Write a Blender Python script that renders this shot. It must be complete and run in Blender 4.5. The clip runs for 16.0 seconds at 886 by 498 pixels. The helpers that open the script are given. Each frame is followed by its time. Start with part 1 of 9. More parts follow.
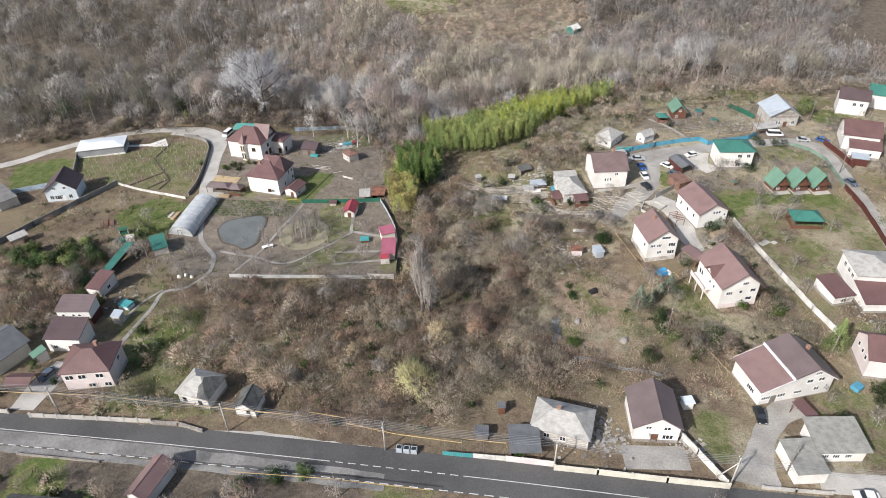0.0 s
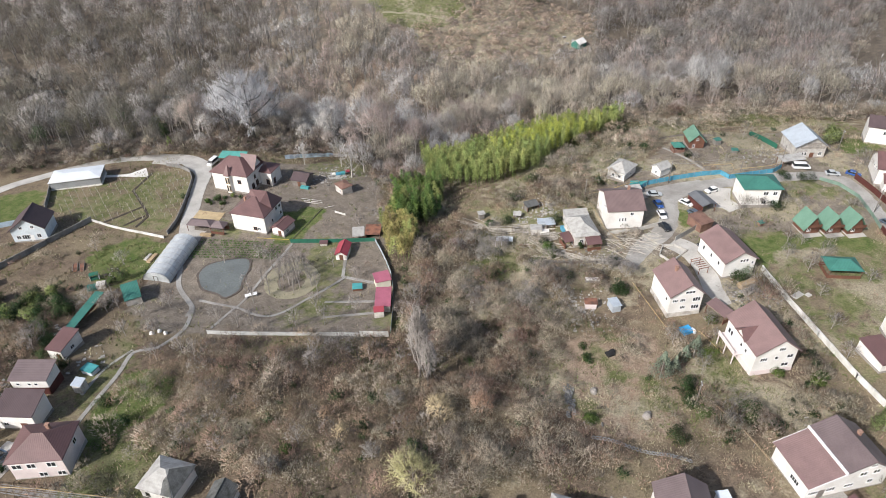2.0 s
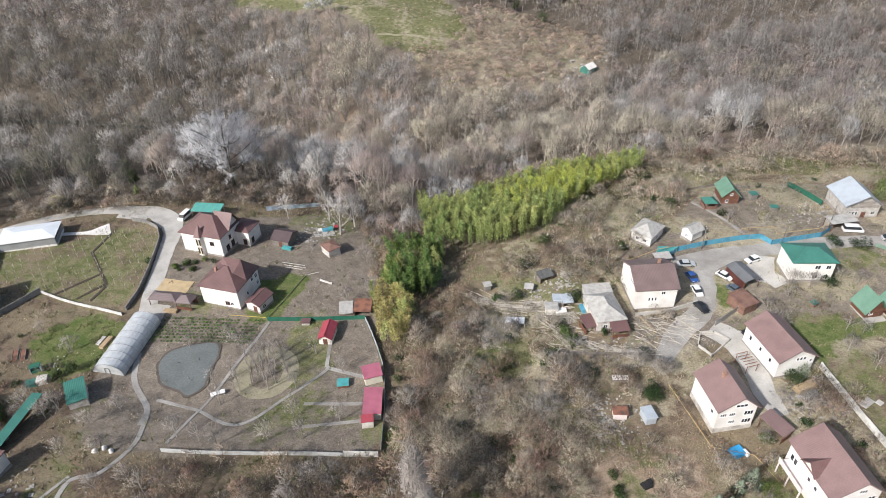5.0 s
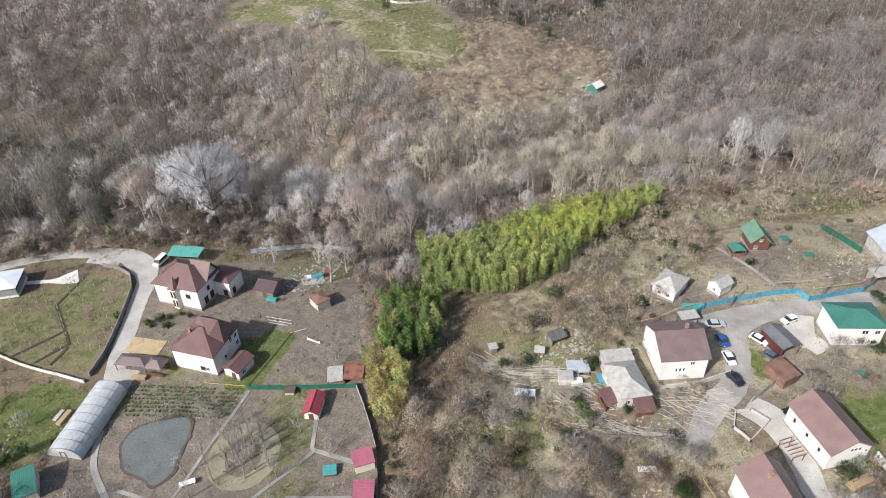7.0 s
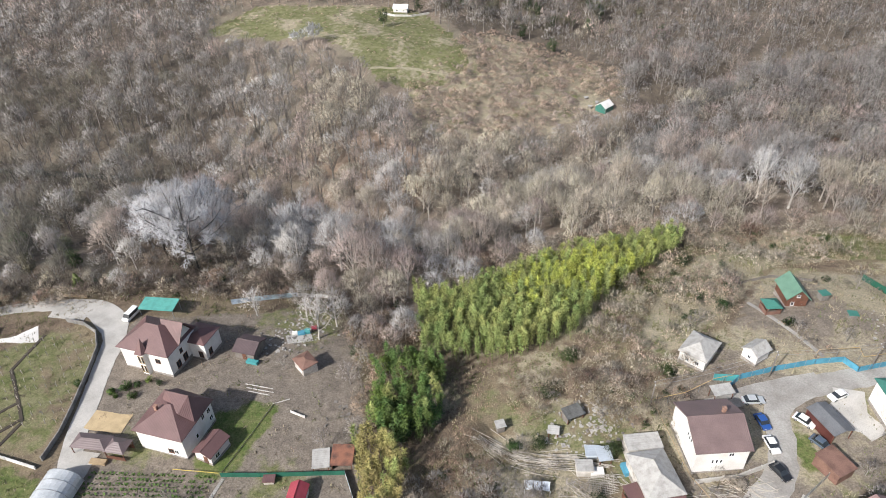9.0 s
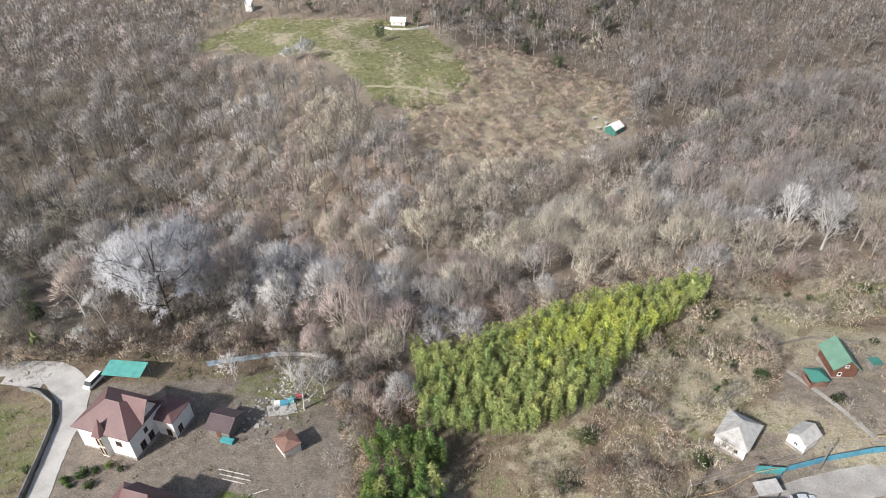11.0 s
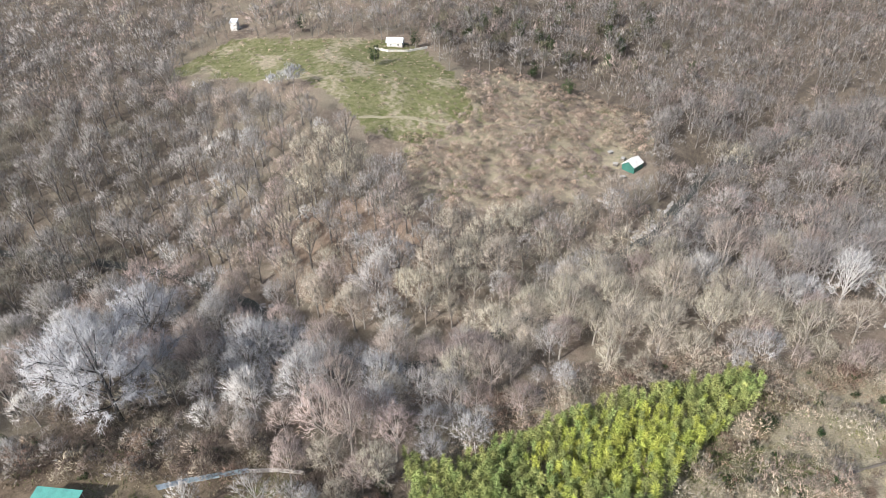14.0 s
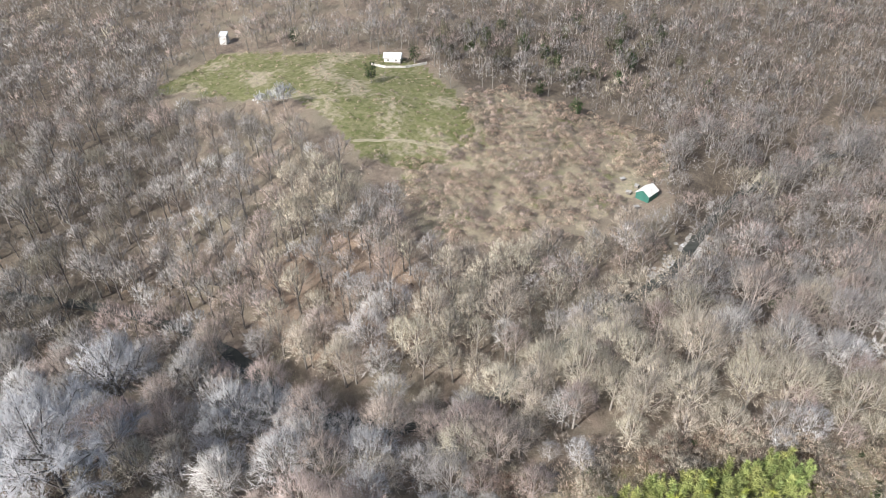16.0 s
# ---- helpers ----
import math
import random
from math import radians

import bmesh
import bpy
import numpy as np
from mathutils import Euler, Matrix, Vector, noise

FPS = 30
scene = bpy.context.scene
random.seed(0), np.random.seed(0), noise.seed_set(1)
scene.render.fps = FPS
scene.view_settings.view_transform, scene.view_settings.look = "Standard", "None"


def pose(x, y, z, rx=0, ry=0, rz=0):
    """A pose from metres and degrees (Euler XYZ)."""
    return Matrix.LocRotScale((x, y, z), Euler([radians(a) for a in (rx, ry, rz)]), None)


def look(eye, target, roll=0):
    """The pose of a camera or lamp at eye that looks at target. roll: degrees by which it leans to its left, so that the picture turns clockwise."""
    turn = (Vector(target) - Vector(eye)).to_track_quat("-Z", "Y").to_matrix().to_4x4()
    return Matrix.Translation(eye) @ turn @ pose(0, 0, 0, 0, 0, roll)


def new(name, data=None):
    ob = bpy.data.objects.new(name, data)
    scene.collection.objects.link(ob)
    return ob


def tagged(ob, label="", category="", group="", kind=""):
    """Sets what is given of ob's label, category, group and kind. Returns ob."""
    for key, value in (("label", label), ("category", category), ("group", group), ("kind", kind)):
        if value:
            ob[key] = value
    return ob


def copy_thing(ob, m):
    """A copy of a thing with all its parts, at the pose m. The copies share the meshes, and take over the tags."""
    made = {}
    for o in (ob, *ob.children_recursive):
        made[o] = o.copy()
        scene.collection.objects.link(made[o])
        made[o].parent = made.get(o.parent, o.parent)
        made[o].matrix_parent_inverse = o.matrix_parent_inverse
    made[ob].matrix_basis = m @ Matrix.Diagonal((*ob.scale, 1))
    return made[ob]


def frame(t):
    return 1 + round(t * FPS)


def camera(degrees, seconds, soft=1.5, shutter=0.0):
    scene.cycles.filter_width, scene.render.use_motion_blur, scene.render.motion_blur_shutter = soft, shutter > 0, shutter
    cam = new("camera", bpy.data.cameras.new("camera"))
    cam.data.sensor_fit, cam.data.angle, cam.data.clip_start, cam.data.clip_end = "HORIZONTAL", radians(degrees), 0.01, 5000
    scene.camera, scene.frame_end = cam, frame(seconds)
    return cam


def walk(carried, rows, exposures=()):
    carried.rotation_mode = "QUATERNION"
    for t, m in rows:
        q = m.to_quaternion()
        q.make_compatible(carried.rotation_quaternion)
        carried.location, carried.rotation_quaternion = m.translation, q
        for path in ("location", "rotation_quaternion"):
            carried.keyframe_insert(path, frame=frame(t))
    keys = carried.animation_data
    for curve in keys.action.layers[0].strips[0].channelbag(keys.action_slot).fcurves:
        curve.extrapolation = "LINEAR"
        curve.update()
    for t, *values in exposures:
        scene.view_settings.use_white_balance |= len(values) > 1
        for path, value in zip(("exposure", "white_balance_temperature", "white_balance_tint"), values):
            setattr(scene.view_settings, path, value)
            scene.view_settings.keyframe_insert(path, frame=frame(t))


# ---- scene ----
cam = camera(68.0, 16.0, soft=0.9)
# seconds, place in metres, yaw, pitch, roll
ROWS = [
    (0.0, 0.00, 0.00, 108.00, -1.200, -36.600, 1.479),
    (1.0, 0.32, 10.11, 108.03, -1.218, -36.504, 1.460),
    (2.0, 0.64, 20.46, 108.11, -1.238, -36.403, 1.445),
    (3.0, 0.95, 31.02, 108.22, -1.260, -36.300, 1.435),
    (4.0, 1.26, 41.77, 108.35, -1.284, -36.198, 1.431),
    (5.0, 1.58, 52.68, 108.48, -1.309, -36.101, 1.433),
    (6.0, 1.89, 63.75, 108.59, -1.334, -36.008, 1.440),
    (7.0, 2.22, 74.94, 108.67, -1.357, -35.922, 1.453),
    (8.0, 2.56, 86.22, 108.70, -1.379, -35.843, 1.471),
    (9.0, 2.92, 97.59, 108.69, -1.396, -35.772, 1.494),
    (10.0, 3.30, 109.02, 108.63, -1.408, -35.706, 1.521),
    (11.0, 3.71, 120.48, 108.52, -1.412, -35.646, 1.550),
    (12.0, 4.15, 131.96, 108.35, -1.407, -35.590, 1.581),
    (13.0, 4.64, 143.43, 108.13, -1.389, -35.535, 1.613),
    (14.0, 5.18, 154.87, 107.87, -1.357, -35.477, 1.643),
    (15.0, 5.77, 166.26, 107.58, -1.308, -35.415, 1.671),
    (16.0, 6.44, 177.59, 107.26, -1.238, -35.343, 1.695),
]
walk(cam, [(t, pose(x, y, z, 90 + pitch, 0, yaw) @ pose(0, 0, 0, 0, 0, -roll)) for t, x, y, z, yaw, pitch, roll in ROWS],
     exposures=((0.0, 0.03), (8.0, 0.11), (16.0, 0.26)))

# ---- light: hazy spring sun from behind the left shoulder, and a bright sky ----
SUN_ELEVATION, SUN_AZIMUTH = 37.0, 228.0  # degrees; azimuth clockwise from +y
world = bpy.data.worlds.new("sky")
scene.world = world
world.use_nodes = True
wn = world.node_tree.nodes
sky = wn.new("ShaderNodeTexSky")
sky.sky_type = "NISHITA"
sky.sun_disc = False
sky.sun_elevation, sky.sun_rotation = radians(SUN_ELEVATION), radians(SUN_AZIMUTH)
sky.dust_density = 3.0
world.node_tree.links.new(sky.outputs["Color"], wn["Background"].inputs["Color"])
wn["Background"].inputs["Strength"].default_value = 0.125
sun_data = bpy.data.lights.new("sun", "SUN")
sun_data.energy, sun_data.angle, sun_data.color = 5.0, radians(2.0), (1.0, 0.98, 0.965)
sun = new("sun", sun_data)
sx, sy = math.sin(radians(SUN_AZIMUTH)), math.cos(radians(SUN_AZIMUTH))
sun.matrix_world = look((0, 0, 0), (-sx * math.cos(radians(SUN_ELEVATION)), -sy * math.cos(radians(SUN_ELEVATION)), -math.sin(radians(SUN_ELEVATION))))

# ---- materials ----
def material(name, colour, rough=0.8, metal=0.0, vary=0.25, scale=0.6, fine=8.0, bump=0.15, stripes=None, tint=None, random=0.0, tone=False, spec=0.3, sheen=None):
    """A surface with stains at a large scale, grain at a small one and a fine relief. stripes: (axis, pitch, depth) ribs
    in the object's space; tint: the colour of the stains; random: variation from object to object; tone: variation by the mesh's tone attribute."""
    m = bpy.data.materials.new(name)
    m.use_nodes = True
    n, l = m.node_tree.nodes, m.node_tree.links
    b = n["Principled BSDF"]
    b.inputs["Roughness"].default_value, b.inputs["Metallic"].default_value = rough, metal
    b.inputs["Specular IOR Level"].default_value = spec
    co = n.new("ShaderNodeTexCoord")
    big, small = n.new("ShaderNodeTexNoise"), n.new("ShaderNodeTexNoise")
    big.inputs["Scale"].default_value, small.inputs["Scale"].default_value = scale, fine
    big.inputs["Detail"].default_value, small.inputs["Detail"].default_value = 5, 4
    for t in (big, small):
        l.new(co.outputs["Object"], t.inputs["Vector"])
    stain = n.new("ShaderNodeMix")
    stain.data_type = "RGBA"
    dark = tint or tuple(c * (1 - vary) for c in colour)
    stain.inputs[6].default_value, stain.inputs[7].default_value = (*colour, 1), (*dark, 1)
    ramp = n.new("ShaderNodeMapRange")
    ramp.inputs["From Min"].default_value, ramp.inputs["From Max"].default_value = 0.4, 0.68
    l.new(big.outputs["Fac"], ramp.inputs["Value"])
    l.new(ramp.outputs["Result"], stain.inputs["Factor"])
    hsv = n.new("ShaderNodeHueSaturation")
    l.new(stain.outputs[2], hsv.inputs["Color"])
    val = n.new("ShaderNodeMapRange")
    val.inputs["From Min"].default_value, val.inputs["From Max"].default_value = 0.3, 0.7
    val.inputs["To Min"].default_value, val.inputs["To Max"].default_value = 1 - vary * 0.5, 1 + vary * 0.5
    l.new(small.outputs["Fac"], val.inputs["Value"])
    value = val.outputs["Result"]
    if random or tone:
        src = n.new("ShaderNodeObjectInfo").outputs["Random"]
        if tone:
            at = n.new("ShaderNodeAttribute")
            at.attribute_name = "tone"
            add = n.new("ShaderNodeMath")
            add.operation = "ADD"
            l.new(src, add.inputs[0])
            l.new(at.outputs["Fac"], add.inputs[1])
            fr = n.new("ShaderNodeMath")
            fr.operation = "FRACT"
            l.new(add.outputs[0], fr.inputs[0])
            src = fr.outputs[0]
        if tone:
            isl = n.new("ShaderNodeMapRange")
            isl.inputs["To Min"].default_value, isl.inputs["To Max"].default_value = 0.85, 1.15
            l.new(n.new("ShaderNodeNewGeometry").outputs["Random Per Island"], isl.inputs["Value"])
            each = n.new("ShaderNodeMath")
            each.operation = "MULTIPLY"
            l.new(value, each.inputs[0])
            l.new(isl.outputs["Result"], each.inputs[1])
            value = each.outputs[0]
        mr = n.new("ShaderNodeMapRange")
        mr.inputs["To Min"].default_value, mr.inputs["To Max"].default_value = 1 - random, 1 + random
        l.new(src, mr.inputs["Value"])
        mul = n.new("ShaderNodeMath")
        mul.operation = "MULTIPLY"
        l.new(value, mul.inputs[0])
        l.new(mr.outputs["Result"], mul.inputs[1])
        value = mul.outputs[0]
        hue = n.new("ShaderNodeMapRange")
        hue.inputs["To Min"].default_value, hue.inputs["To Max"].default_value = 0.5 - random * 0.06, 0.5 + random * 0.06
        wob = n.new("ShaderNodeMath")
        wob.operation = "MULTIPLY"
        wob.inputs[1].default_value = 7.3
        wf = n.new("ShaderNodeMath")
        wf.operation = "FRACT"
        l.new(src, wob.inputs[0])
        l.new(wob.outputs[0], wf.inputs[0])
        l.new(wf.outputs[0], hue.inputs["Value"])
        l.new(hue.outputs["Result"], hsv.inputs["Hue"])
    l.new(value, hsv.inputs["Value"])
    l.new(hsv.outputs["Color"], b.inputs["Base Color"])
    relief = n.new("ShaderNodeBump")
    relief.inputs["Strength"].default_value = bump
    relief.inputs["Distance"].default_value = 0.05
    height = small.outputs["Fac"]
    if stripes:
        axis, pitch, depth = stripes
        sep = n.new("ShaderNodeSeparateXYZ")
        l.new(co.outputs["Object"], sep.inputs[0])
        k = n.new("ShaderNodeMath")
        k.operation = "MULTIPLY"
        k.inputs[1].default_value = 2 * math.pi / pitch
        s = n.new("ShaderNodeMath")
        s.operation = "SINE"
        l.new(sep.outputs["XYZ".index(axis)], k.inputs[0])
        l.new(k.outputs[0], s.inputs[0])
        p = n.new("ShaderNodeMath")
        p.operation = "MULTIPLY_ADD"
        p.inputs[1].default_value = depth
        l.new(s.outputs[0], p.inputs[0])
        l.new(height, p.inputs[2])
        height = p.outputs[0]
        relief.inputs["Strength"].default_value = 0.16
    l.new(height, relief.inputs["Height"])
    l.new(relief.outputs["Normal"], b.inputs["Normal"])
    return m


M_MAROON = material("maroon_metal_roofing", (0.155, 0.088, 0.085), 0.5, 0, 0.2, 0.3, 5, stripes=("X", 0.35, 1.5), spec=0.4)
M_MAROON_Y = material("faded_maroon_metal_roofing", (0.235, 0.155, 0.148), 0.5, 0, 0.2, 0.3, 5, stripes=("Y", 0.35, 1.5), spec=0.4)
M_BROWN = material("brown_metal_roofing", (0.17, 0.13, 0.13), 0.5, 0, 0.2, 0.3, 5, stripes=("Y", 0.4, 1.5), spec=0.4)
M_CHOC = material("dark_brown_roofing", (0.10, 0.072, 0.075), 0.55, 0, 0.2, 0.3, 5, stripes=("X", 0.35, 1.5))
M_GREENROOF = material("green_metal_roofing", (0.14, 0.255, 0.19), 0.5, 0, 0.2, 0.4, 5, stripes=("Y", 0.35, 1.2))
M_TEAL = material("teal_metal_roofing", (0.055, 0.185, 0.15), 0.5, 0, 0.2, 0.4, 5, stripes=("X", 0.35, 1.2))
M_TURQ = material("turquoise_painted_sheet", (0.08, 0.33, 0.34), 0.55, 0, 0.2, 0.7, 6, stripes=("X", 0.25, 1.0))
M_BLUE = material("blue_painted_sheet", (0.09, 0.3, 0.42), 0.55, 0, 0.3, 0.6, 6, stripes=("X", 0.25, 1.0))
M_RED = material("red_roof_sheet", (0.35, 0.065, 0.085), 0.5, 0, 0.2, 0.5, 6, stripes=("Y", 0.3, 1.2))
M_PINK = material("faded_pink_roof_sheet", (0.37, 0.12, 0.17), 0.55, 0, 0.2, 0.5, 6, stripes=("Y", 0.3, 1.2))
M_RUST = material("rusty_iron_sheet", (0.26, 0.12, 0.08), 0.8, 0, 0.45, 0.6, 9, tint=(0.1, 0.06, 0.05))
M_SLATE = material("weathered_asbestos_slate", (0.42, 0.41, 0.39), 0.9, 0, 0.22, 0.9, 7, stripes=("Y", 0.5, 1.3), tint=(0.31, 0.3, 0.28))
M_SLATE_GREY = material("olive_grey_weathered_slate", (0.31, 0.305, 0.28), 0.9, 0, 0.25, 0.9, 7, stripes=("Y", 0.5, 1.3), tint=(0.22, 0.215, 0.195))
M_SLATE_DARK = material("old_dark_slate_with_moss", (0.13, 0.13, 0.128), 0.95, 0, 0.4, 0.8, 5, stripes=("Y", 0.2, 2.0), tint=(0.065, 0.068, 0.06))
M_GREYROOF = material("grey_sheet_roofing", (0.15, 0.155, 0.165), 0.7, 0, 0.25, 0.4, 5, stripes=("X", 0.4, 1.0))
M_PALEROOF = material("pale_blue_metal_roofing", (0.5, 0.55, 0.6), 0.4, 0.2, 0.15, 0.4, 5, stripes=("Y", 0.4, 1.0))
M_POLY = material("white_polycarbonate_sheet", (0.68, 0.72, 0.76), 0.35, 0, 0.1, 0.3, 3, stripes=("X", 1.0, 0.6))
M_FILM = material("grey_white_tunnel_film", (0.52, 0.545, 0.56), 0.25, 0, 0.2, 0.6, 4, spec=0.6)
M_TERRA = material("terracotta_sheet_roof", (0.22, 0.128, 0.1), 0.7, 0, 0.4, 0.5, 7)
M_WHITE = material("white_painted_plaster", (0.76, 0.74, 0.71), 0.85, 0, 0.12, 0.35, 5, tint=(0.65, 0.625, 0.585))
M_PINKWALL = material("pale_pink_plaster", (0.74, 0.65, 0.635), 0.85, 0, 0.12, 0.35, 5)
M_CREAM = material("cream_plaster", (0.66, 0.62, 0.52), 0.85, 0, 0.15, 0.35, 5)
M_OLDWALL = material("stained_old_plaster", (0.6, 0.57, 0.53), 0.9, 0, 0.4, 0.6, 6, tint=(0.35, 0.32, 0.28))
M_BLUEWALL = material("pale_blue_weatherboard", (0.6, 0.66, 0.7), 0.8, 0, 0.15, 0.5, 6, stripes=("Z", 0.2, 1.5))
M_STONE = material("grey_stone_plinth", (0.34, 0.31, 0.28), 0.9, 0, 0.35, 1.2, 7)
M_CONCRETE = material("weathered_concrete", (0.5, 0.48, 0.445), 0.9, 0, 0.25, 0.25, 4, tint=(0.38, 0.36, 0.33))
M_CONCRETE_DARK = material("dark_stained_concrete", (0.2, 0.195, 0.19), 0.9, 0, 0.3, 0.4, 4)
M_WOOD = material("brown_stained_timber", (0.16, 0.075, 0.05), 0.75, 0, 0.35, 0.8, 10, stripes=("Z", 0.18, 1.2))
M_PALEWOOD = material("fresh_pale_timber", (0.42, 0.31, 0.19), 0.8, 0, 0.3, 0.8, 10)
M_GREYWOOD = material("grey_weathered_timber", (0.22, 0.2, 0.18), 0.9, 0, 0.35, 0.8, 10)
M_GLASS = material("dark_window_glass", (0.03, 0.035, 0.04), 0.12, 0, 0.1, 0.5, 3, 0.0, spec=0.6)
M_FRAME = material("white_window_frame", (0.75, 0.75, 0.75), 0.5, 0, 0.05)
M_BRICK = material("orange_brick_chimney", (0.37, 0.225, 0.17), 0.9, 0, 0.3, 2, 9)
M_STEEL = material("galvanised_steel", (0.35, 0.36, 0.37), 0.45, 0.6, 0.15, 1, 8)
M_YELLOW = material("yellow_painted_gas_pipe", (0.5, 0.38, 0.08), 0.6, 0, 0.2)
M_GREYSTONE = material("grey_stone_facing", (0.47, 0.45, 0.42), 0.9, 0, 0.3, 1.0, 7, tint=(0.33, 0.31, 0.29))
M_GREENPAINT = material("green_painted_metal", (0.03, 0.14, 0.095), 0.6, 0, 0.25)
M_BROWNPAINT = material("dark_red_brown_painted_sheet", (0.1, 0.035, 0.03), 0.6, 0, 0.2, stripes=("X", 0.25, 1.0))
M_ASPHALT = material("worn_asphalt", (0.108, 0.106, 0.105), 0.9, 0, 0.3, 0.09, 3, tint=(0.075, 0.074, 0.075))
M_PATCH = material("pale_dusty_asphalt", (0.27, 0.262, 0.25), 0.95, 0, 0.35, 0.12, 2, tint=(0.15, 0.147, 0.142))
M_LINE = material("worn_white_road_paint", (0.62, 0.62, 0.6), 0.8, 0, 0.3, 0.8, 6)
M_RUBBER = material("old_tyre_rubber", (0.025, 0.025, 0.026), 0.85, 0, 0.3)
M_POND = material("murky_green_grey_pond_water", (0.165, 0.178, 0.172), 0.1, 0, 0.25, 0.15, 2, 0.02, spec=0.5)
M_RIVER = material("dark_shallow_river_water", (0.075, 0.078, 0.068), 0.35, 0, 0.35, 0.5, 3, 0.4, spec=0.15)
M_FOAM = material("white_river_foam", (0.7, 0.72, 0.73), 0.6, 0, 0.3, 2, 8)
M_BARK = material("pale_grey_brown_bark", (0.36, 0.325, 0.295), 0.95, 0, 0.35, 0.5, 6, random=0.2)
M_TRUNK = material("dark_grey_brown_bark", (0.23, 0.208, 0.188), 0.95, 0, 0.35, 0.5, 6, random=0.2)
M_TWIG = material("bare_grey_brown_twigs", (0.58, 0.55, 0.52), 0.95, 0, 0.2, 0.15, 2, 0.0, random=0.3, tone=True, spec=0.1)
M_BUD = material("budding_tan_twigs", (0.62, 0.555, 0.445), 0.95, 0, 0.2, 0.15, 2, 0.0, random=0.25, tone=True, spec=0.1)
M_PALETWIG = material("pale_silver_twigs", (0.68, 0.665, 0.65), 0.95, 0, 0.15, 0.2, 2, 0.0, random=0.15, tone=True, spec=0.1)
M_BLOSSOM = material("white_spring_blossom", (0.61, 0.61, 0.625), 0.9, 0, 0.15, 0.4, 3, 0.0, random=0.12, tone=True, spec=0.1)
# darker copy of the grey twigs, with the far wood's shade in its colour
M_SHADED_TWIG = material("shade_darkened_grey_twigs", (0.47, 0.44, 0.415), 0.95, 0, 0.2, 0.15, 2, 0.0, random=0.18, tone=True, spec=0.1)
# twig colour darkened to hold the shade between the western trees
M_DUSK = material("shade_toned_olive_grey_twigs", (0.25, 0.23, 0.185), 0.95, 0, 0.25, 0.15, 2, 0.0, random=0.25, tone=True, spec=0.1)
M_SCRUB = material("dark_brown_scrub_twigs", (0.17, 0.135, 0.112), 0.95, 0, 0.25, 0.2, 2, 0.0, random=0.3, tone=True, spec=0.1)
M_GREYSCRUB = material("grey_brown_scrub_twigs", (0.37, 0.335, 0.305), 0.95, 0, 0.2, 0.15, 2, 0.0, random=0.25, tone=True, spec=0.1)
M_MAUVE = material("bare_mauve_brown_twigs", (0.53, 0.435, 0.385), 0.95, 0, 0.2, 0.15, 2, 0.0, random=0.25, tone=True, spec=0.1)
M_REDTWIG = material("reddish_brown_shrub_twigs", (0.34, 0.24, 0.178), 0.95, 0, 0.25, 0.2, 2, 0.0, random=0.3, tone=True, spec=0.1)
M_BAMBOO = material("yellow_green_bamboo_leaves", (0.275, 0.305, 0.105), 0.7, 0, 0.25, 0.1, 1.0, 0.0, random=0.35, tone=True, tint=(0.2, 0.255, 0.085))
M_DEEPGREEN = material("glossy_mid_green_leaves", (0.12, 0.185, 0.05), 0.6, 0, 0.3, 0.3, 2, 0.0, random=0.35, tone=True)
M_YELLOWBAMBOO = material("yellowing_bamboo_leaves", (0.38, 0.42, 0.09), 0.7, 0, 0.2, 0.2, 1.0, 0.0, random=0.2, tone=True)
M_LEAF = material("dark_evergreen_leaves", (0.045, 0.085, 0.022), 0.6, 0, 0.3, 0.3, 2, 0.0, random=0.35, tone=True)
M_FRESH = material("fresh_green_leaves", (0.11, 0.17, 0.035), 0.7, 0, 0.3, 0.3, 2, 0.0, random=0.3, tone=True)
M_CONIFER = material("light_green_conifer_needles", (0.3, 0.36, 0.135), 0.8, 0, 0.25, 0.4, 3, 0.0, random=0.2, tone=True)
M_PINE = material("blue_grey_pine_needles", (0.29, 0.345, 0.25), 0.8, 0, 0.25, 0.4, 3, 0.0, random=0.2, tone=True)
M_IVY = material("dull_olive_ivy", (0.2, 0.195, 0.12), 0.8, 0, 0.3, 0.3, 2, 0.0, random=0.3, tone=True)
M_SPRIG = material("short_olive_grass", (0.16, 0.175, 0.075), 0.95, 0, 0.3, 0.3, 2, 0.0, random=0.35, tone=True, spec=0.1)
M_TANSCRUB = material("straw_coloured_scrub_twigs", (0.43, 0.37, 0.285), 0.95, 0, 0.25, 0.2, 2, 0.0, random=0.3, tone=True, spec=0.1)
M_HAZEL = material("warm_tan_hazel_twigs", (0.64, 0.51, 0.405), 0.95, 0, 0.2, 0.2, 2, 0.0, random=0.22, tone=True, spec=0.1)
M_DRYGRASS = material("dry_straw_grass", (0.33, 0.285, 0.195), 0.95, 0, 0.3, 0.3, 2, 0.0, random=0.3, tone=True)


